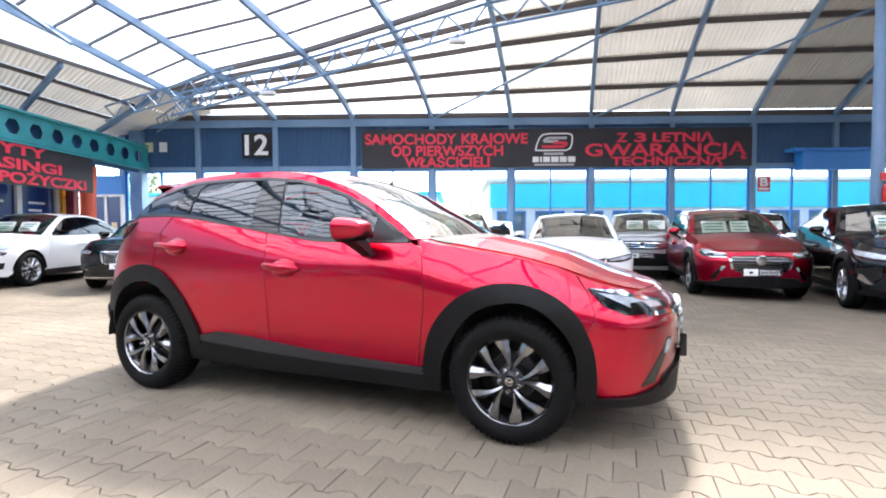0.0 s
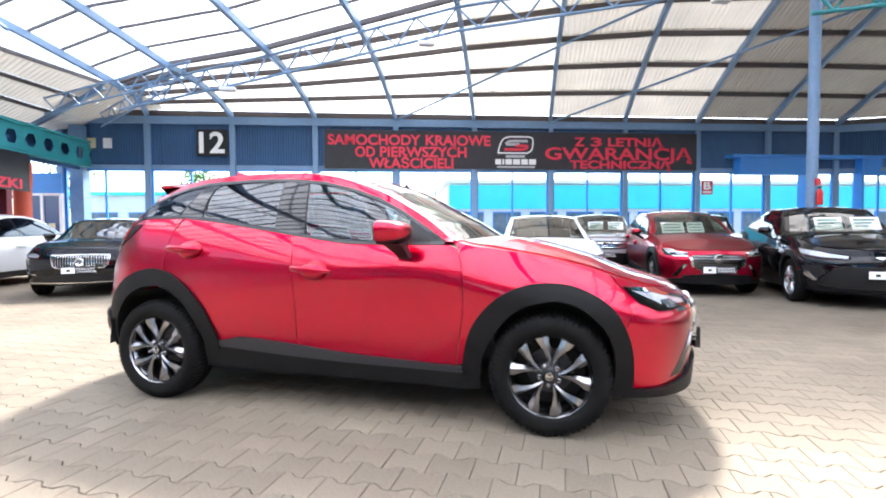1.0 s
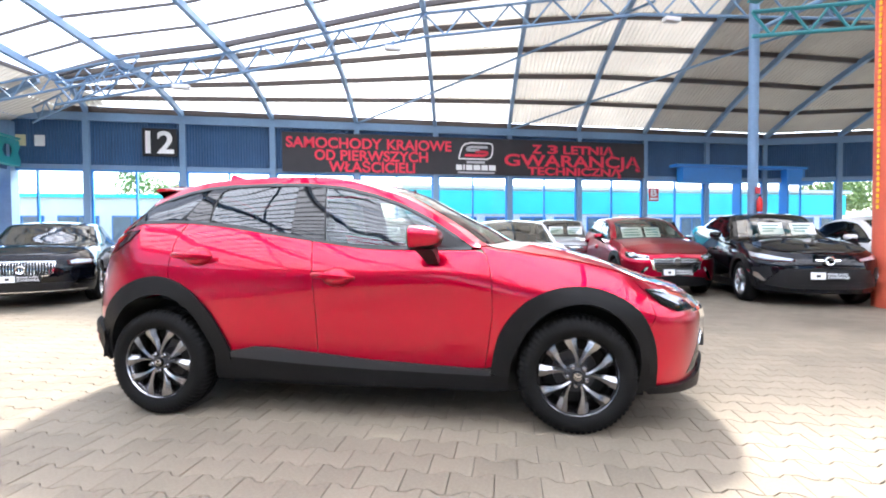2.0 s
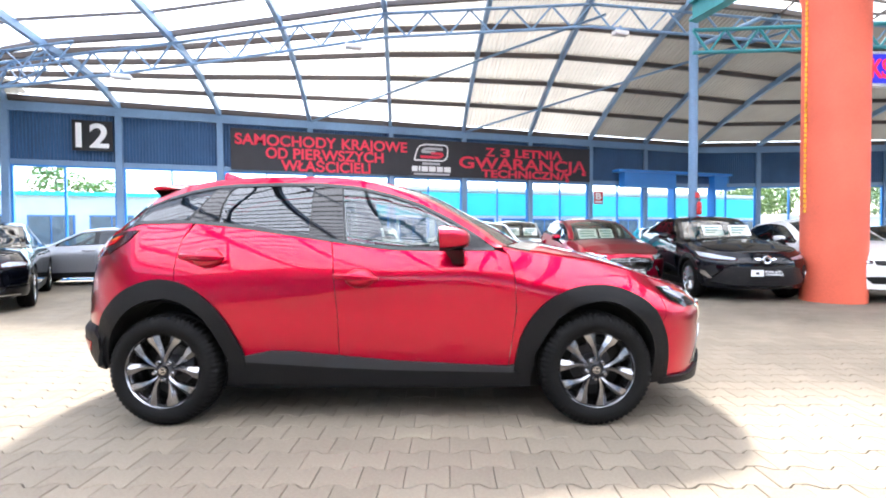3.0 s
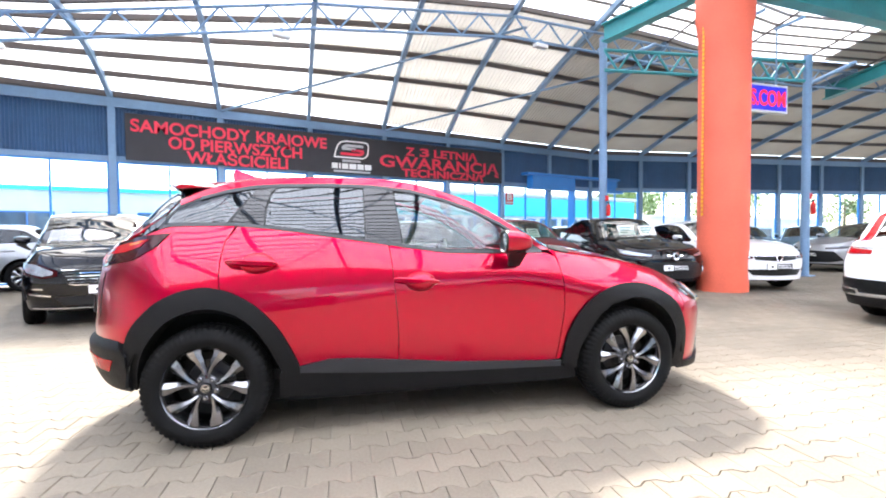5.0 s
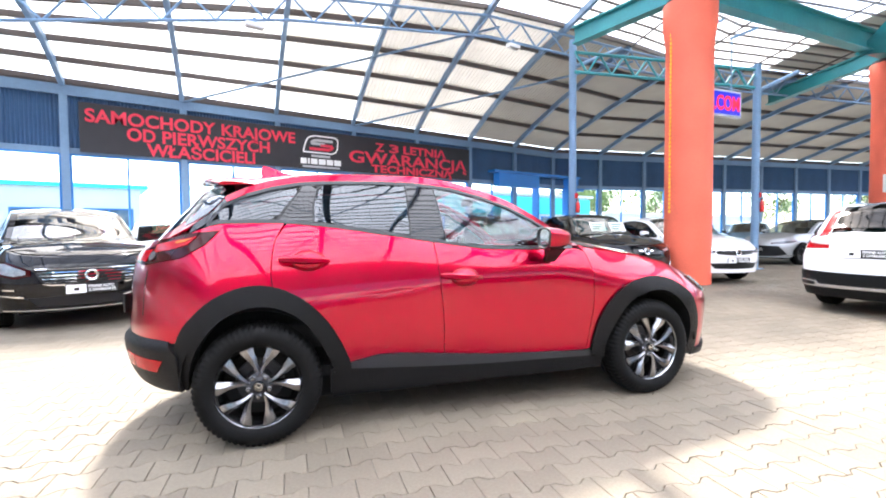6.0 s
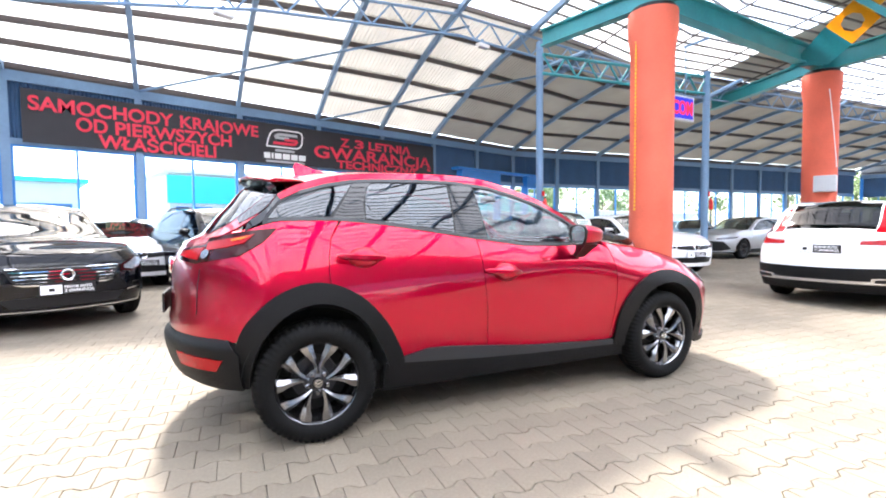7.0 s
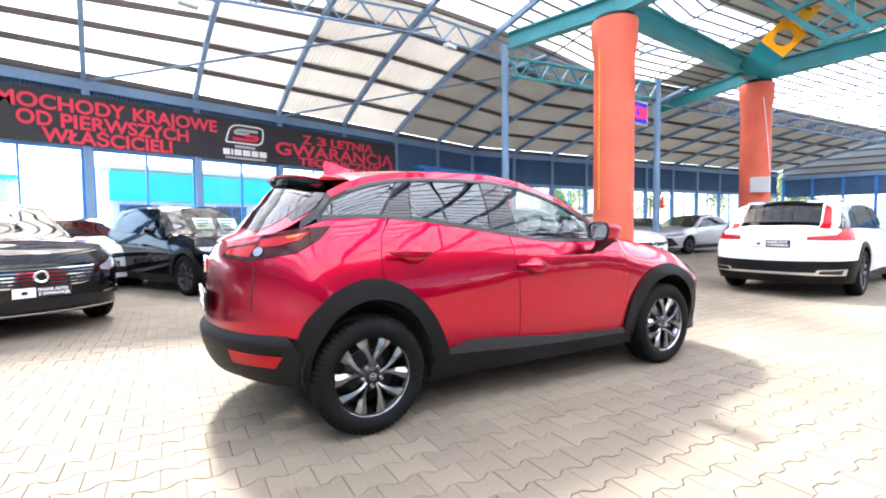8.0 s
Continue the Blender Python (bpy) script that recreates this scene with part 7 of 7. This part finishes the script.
# black estate-sedan with a wide barred grille
S = spec(0.80, 0.05, -1.0, (-1.7, 1.05), W=0.935, H=1.57, nose=2.28, tail=-2.36, hood0=0.86, hood1=0.99, deck=1.05, belt0=1.03, belt1=1.07, dlo_end=0.2, emb_z=0.66, plate_z=0.50)
FACE = [
    ("dark", True, [(0.90, 0.86), (0.76, 0.84), (0.56, 0.74), (0.56, 0.67), (0.70, 0.64), (0.88, 0.70)]),
    ("lamp", True, [(0.88, 0.83), (0.76, 0.81), (0.60, 0.73), (0.60, 0.69), (0.70, 0.67), (0.86, 0.72)]),
    ("gloss", False, [(0.54, 0.75), (0.46, 0.58), (0.38, 0.56), (0.0, 0.55), (0.0, 0.775)]),
    ("black", False, [(0.60, 0.41), (0.50, 0.31), (0.0, 0.30), (0.0, 0.43)]),
    ("chrome", True, [(0.84, 0.46), (0.62, 0.43), (0.62, 0.415), (0.84, 0.44)]),
    ("chrome", True, [(0.80, 0.52), (0.70, 0.515), (0.70, 0.50), (0.80, 0.505)]),
    ("chrome", False, [(0.47, 0.575), (0.39, 0.55), (0.0, 0.54), (0.0, 0.555), (0.39, 0.565)]),
    ("bar", False, [(0.8, 0.275), (0.8, 0.262), (0.0, 0.257), (0.0, 0.27)]),
] + bars(5, 0.59, 0.745, 0.44, 0.52, h=0.005)
plain_car("black_saloon", "black saloon with a chrome-barred grille and a round emblem", CARBLACK, S, at((-2.81, 8.19), 172.7, 2.30), 2.776, 0.34, FACE, RIMS, 5, True)

# black upright crossover
S = spec(0.68, 0.10, -1.45, (-1.80, 1.12), W=0.92, H=1.61, nose=2.15, tail=-2.20, hood0=0.92, hood1=1.0, deck=1.08, belt0=1.04, belt1=1.12, boxy=0.3, emb_z=0.76, plate_z=0)
FACE = [
    ("dark", True, [(0.88, 0.86), (0.70, 0.86), (0.50, 0.82), (0.54, 0.72), (0.86, 0.76)]),
    ("lamp", True, [(0.86, 0.84), (0.70, 0.845), (0.54, 0.81), (0.58, 0.74), (0.84, 0.78)]),
    ("gloss", False, [(0.48, 0.84), (0.44, 0.68), (0.0, 0.66), (0.0, 0.86)]),
    ("black", False, [(0.66, 0.52), (0.58, 0.36), (0.0, 0.34), (0.0, 0.54)]),
] + bars(4, 0.70, 0.82, 0.44, 0.47)
crossover = plain_car("black_crossover", "black crossover with dark wheels and roof bars", CARBLACK, S, at((0.38, 9.51), 171, 2.15), 2.63, 0.35, FACE, RIMDK, 5, True, CLAD, rails=True, papers=2)
c2 = copy_thing(crossover, at((7.12, 11.23), 205, 2.15))

# white coupe-like crossover
S = spec(0.80, 0.12, -1.1, (-1.95, 1.12), W=0.945, H=1.60, nose=2.30, tail=-2.42, hood0=0.90, hood1=1.02, deck=1.08, belt0=1.06, belt1=1.10, coupe=0.04, dlo_end=0.25, emb_z=0.72, plate_z=0.5)
FACE = SEDAN_FACE + [
    ("lamp", True, [(0.88, 0.88), (0.70, 0.87), (0.56, 0.80), (0.60, 0.74), (0.86, 0.78)]),
    ("gloss", False, [(0.50, 0.82), (0.40, 0.62), (0.0, 0.60), (0.0, 0.84)]),
    ("black", True, [(0.84, 0.52), (0.60, 0.50), (0.62, 0.38), (0.82, 0.40)]),
    ("black", False, [(0.5, 0.44), (0.45, 0.34), (0.0, 0.33), (0.0, 0.45)]),
]
plain_car("white_coupe_crossover", "white coupe-styled crossover with polished wheels", CARWHITE, S, at((-9.59, 8.91), 175, 2.32), 2.87, 0.36, FACE, RIMS, 10, False, papers=2)

# white saloon
S = spec(0.80, 0.05, -1.0, (-1.75, 1.05), W=0.90, H=1.46, nose=2.25, tail=-2.40, hood0=0.78, hood1=0.92, deck=1.02, belt0=0.97, belt1=1.02, dlo_end=0.2, emb_z=0.66)
FACE = [
    ("dark", True, [(0.85, 0.77), (0.66, 0.74), (0.45, 0.70), (0.46, 0.65), (0.66, 0.65), (0.83, 0.69)]),
    ("lamp", True, [(0.83, 0.755), (0.66, 0.725), (0.50, 0.69), (0.50, 0.665), (0.82, 0.70)]),
    ("gloss", False, [(0.44, 0.71), (0.42, 0.63), (0.0, 0.60), (0.0, 0.71)]),
    ("black", True, [(0.82, 0.50), (0.60, 0.46), (0.60, 0.40), (0.80, 0.38)]),
    ("black", False, [(0.56, 0.44), (0.46, 0.33), (0.0, 0.32), (0.0, 0.45)]),
    ("chrome", False, [(0.46, 0.715), (0.46, 0.70), (0.0, 0.70), (0.0, 0.715)]),
]
white = plain_car("white_saloon", "white saloon with a dark windscreen", CARWHITE, S, at((1.81, 7.25), 193, 2.25), 2.70, 0.335, FACE, RIMS, 5, True)
civic = copy_thing(white, at((7.9, 5.12), 206, 2.25))
tagged(civic, "white saloon with slim dark lamps beside an orange pillar")
copy_thing(white, at((0.77, 12.74), 190, 2.25))
tagged(copy_thing(white, at((-1.34, 12.2), 180, 2.25)), "white saloon parked close to the glass wall")

# silver off-roader by the wall
S = spec(0.72, 0.20, -1.5, (-1.82, 1.10), W=0.885, H=1.61, nose=2.05, tail=-2.10, hood0=0.94, hood1=1.02, deck=1.06, belt0=1.05, belt1=1.08, boxy=0.6, roofmat=CARWHITE, emb_z=0.80, plate_z=0.56)
FACE = [
    ("dark", True, [(0.82, 0.90), (0.56, 0.88), (0.54, 0.74), (0.80, 0.76)]),
    ("lamp", True, [(0.80, 0.885), (0.58, 0.865), (0.57, 0.76), (0.78, 0.78)]),
    ("gloss", False, [(0.52, 0.88), (0.50, 0.70), (0.0, 0.69), (0.0, 0.89)]),
    ("clad", False, [(0.80, 0.58), (0.76, 0.34), (0.0, 0.32), (0.0, 0.62)]),
] + bars(3, 0.74, 0.84, 0.48, 0.50)
plain_car("silver_offroader", "silver off-roader with a white roof", CARSILVER, S, at((4.28, 11.02), 199, 2.05), 2.50, 0.345, FACE, RIMS, 5, True, CLAD, papers=2)

# hatchbacks further off
S = spec(0.72, 0.02, -1.25, (-1.70, 1.08), W=0.895, H=1.44, nose=2.15, tail=-2.20, hood0=0.76, hood1=0.90, deck=1.04, belt0=0.97, belt1=1.06, dlo_end=0.1, roofmat=CARBLACK, emb_z=0.70, plate_z=0.5)
FACE = [
    ("dark", True, [(0.86, 0.76), (0.66, 0.74), (0.40, 0.70), (0.42, 0.66), (0.66, 0.67), (0.84, 0.70)]),
    ("lamp", True, [(0.84, 0.75), (0.66, 0.73), (0.46, 0.69), (0.46, 0.675), (0.82, 0.71)]),
    ("black", False, [(0.60, 0.60), (0.76, 0.34), (0.5, 0.28), (0.0, 0.27), (0.0, 0.62)]),
    ("chrome", True, [(0.86, 0.34), (0.74, 0.30), (0.74, 0.285), (0.86, 0.32)]),
]
hatch = plain_car("silver_hatchback", "silver hatchback with a black roof and wide dark intake", CARSILVER, S, at((14.3, 7.07), 286, 2.15), 2.64, 0.33, FACE, RIMDK, 5, True)
S2 = dict(S)
S2["roofmat"] = CARSILVER
side_hatch = plain_car("pale_hatchback", "pale silver hatchback parked along the glass wall", CARSILVER, S2, at((-8.25, 14.85), 270, 2.15), 2.64, 0.33, FACE, RIMS, 5, True)
S3 = dict(S)
S3["roofmat"] = CARBLUE
blue = plain_car("pale_blue_hatchback", "pale blue hatchback in the far row", CARBLUE, S3, at((15.26, 8.76), 225, 2.15), 2.64, 0.33, FACE, RIMS, 5, True)
copy_thing(blue, at((9.31, 11.22), 212, 2.15))
S4 = dict(S)
S4["roofmat"] = CARGREY
grey = plain_car("dark_hatchback", "dark grey hatchback in the far row", CARGREY, S4, at((12.1, 8.01), 215, 2.15), 2.64, 0.33, FACE, RIMS, 5, True)
copy_thing(grey, at((17.41, 10.18), 225, 2.15))
copy_thing(blue, at((18.58, 8.87), 250, 2.15))

# white estate seen from the rear
S = spec(0.95, 0.2, -1.75, (-2.28, 1.05), W=0.95, H=1.51, nose=2.40, tail=-2.53, hood0=0.84, hood1=0.96, deck=1.03, belt0=1.0, belt1=1.06, boxy=0.2, dlo_end=0.12, width_top=0.72, rs=0.78)
REAR = [
    ("clad", False, [(0.935, 0.58), (0.90, 0.235), (0.0, 0.235), (0.0, 0.56)]),
    ("silver", False, [(0.80, 0.40), (0.74, 0.36), (0.0, 0.36), (0.0, 0.40)]),
    ("silver", True, [(0.86, 0.46), (0.56, 0.44), (0.54, 0.37), (0.84, 0.36)]),
    ("black", True, [(0.82, 0.44), (0.60, 0.425), (0.58, 0.385), (0.80, 0.38)]),
    ("red", True, [(0.93, 1.04), (0.80, 1.05), (0.74, 0.95), (0.44, 0.93), (0.44, 0.88), (0.91, 0.87)]),
    ("paint", False, [(0.73, 1.03), (0.73, 0.965), (0.0, 0.955), (0.0, 1.035)]),
]
est = plain_car("white_estate", "white estate with tall red tail lamps and black bumper", CARWHITE, S, at((9.91, 1.65), 100.4, 2.40), 2.94, 0.36, SEDAN_FACE, RIMDK, 5, True, CLAD, rails=True, rear=REAR, tailplate=0.82)
KE = Shape(S)
both("tail_lamp", KE.top, [(-1.86, 0.785), (-1.90, 0.90), (-2.36, 0.985), (-2.36, 0.79)], TAILRED, est, "tall red tail lamp", du=0.05, dv=0.04, off=0.008, depth=0.01)
bm = boxes((-1.88, -0.54, 1.445, -1.70, 0.54, 1.472), bevel=0.012)
part("roof_spoiler", bm, CARWHITE, est)

# the row behind the camera, which the red crossover's flank mirrors
row = [(white, -10.6, 2.25, "white saloon parked across the aisle"), (blue, -7.7, 2.15, "pale blue hatchback parked across the aisle"), (grey, -4.9, 2.15, "dark grey hatchback parked across the aisle"),
       (white, -2.0, 2.25, "white saloon parked across the aisle"), (crossover, 1.0, 2.15, "black crossover parked across the aisle"), (side_hatch, 3.9, 2.15, "pale silver hatchback parked across the aisle"),
       (grey, 6.8, 2.15, "dark grey hatchback parked across the aisle"), (white, 9.8, 2.25, "white saloon parked across the aisle"), (blue, 12.7, 2.15, "pale blue hatchback parked across the aisle")]
for src, x, nose, lab in row:
    tagged(copy_thing(src, at((x, -4.6), 18, nose)), lab)
# ---- the paving: waisted interlocking concrete pavers in rows along the red car ----
PL, PW, PA = 0.210, 0.168, 0.017              # length, row pitch, depth of the waist
PAVE = pose(-0.595, 3.946, 0, 0, 0, -18.9)


def paver_mesh(odd, rnd):
    """One waisted paver with worn edges, as vertices and faces round its own middle."""
    ss = (-0.5, -0.36, -0.16, 0.16, 0.36, 0.5)
    wv = (1, 1, -1, -1, 1, 1)
    g, b, d = 0.0013, 0.003, 0.003
    low = [(s * PL, -PW / 2 - PA * w) for s, w in zip(ss, wv)]
    up = [(s * PL, PW / 2 + PA * w) for s, w in zip(ss, wv)]
    ring = low + up[::-1]

    def inset(k):
        return [(x - math.copysign(k if abs(x) > PL * 0.49 else 0, x), y - math.copysign(k, y)) for x, y in ring]
    o, i = inset(g), inset(g + b)
    tz = 0.0 if rnd is None else rnd.uniform(-0.0012, 0.0012)
    vs = [(x, y, -0.014) for x, y in o] + [(x, y, -d) for x, y in o] + [(x, y, tz) for x, y in i]
    n = len(ring)
    fs = [tuple(k * n + q for k, q in ((r, j), (r, (j + 1) % n), (r + 1, (j + 1) % n), (r + 1, j))) for r in (0, 1) for j in range(n)]
    # the waisted top in three convex pieces
    t = 2 * n
    fs += [(t, t + 1, t + 2, t + 9, t + 10, t + 11), (t + 2, t + 3, t + 8, t + 9), (t + 3, t + 4, t + 5, t + 6, t + 7, t + 8)]
    return vs, fs


def pave():
    rnd = random.Random(5)
    shared = []
    for i in range(4):
        vs, fs = paver_mesh(0, random.Random(i))
        me = bpy.data.meshes.new("paver")
        me.from_pydata(vs, [], fs)
        me.materials.append(PAVER)
        shared.append(me)
    vs0, fs0 = paver_mesh(0, None)
    vs0, fs0 = np.array(vs0), [tuple(f) for f in fs0]
    allv, allf, count, near = [], [], 0, 0
    for j in range(-52, 72):
        y = (j + 0.5) * PW
        for i in range(-70, 100):
            x = (i + (0.5 if j % 2 else 0.0)) * PL
            p = PAVE @ Vector((x, y, 0))
            if not (-10.5 < p.x < 17.5 and -3.5 < p.y < 15.9):
                continue
            if -2.3 < x < 2.4 and -3.3 < y < -1.15 and near < 300:
                ob = new("paver", shared[rnd.randrange(4)])
                ob.parent = ground
                ob.matrix_world = PAVE @ pose(x, y, rnd.uniform(-0.0008, 0.0008), rnd.uniform(-0.3, 0.3), rnd.uniform(-0.25, 0.25), 0)
                near += 1
                continue
            q = vs0 + np.array((x, y, rnd.uniform(-0.001, 0.001)))
            q[:, 2] += (vs0[:, 0] * rnd.uniform(-0.006, 0.006) + vs0[:, 1] * rnd.uniform(-0.006, 0.006))
            allv.append(q)
            allf += [tuple(k + count for k in f) for f in fs0]
            count += len(vs0)
    me = bpy.data.meshes.new("paving")
    me.from_pydata(np.concatenate(allv).tolist(), [], allf)
    me.materials.append(PAVERS)
    ob = new("paving", me)
    ob.parent = ground
    ob.matrix_world = PAVE
    tagged(ob, "sand-beige waisted concrete pavers", kind="stuff")


pave()
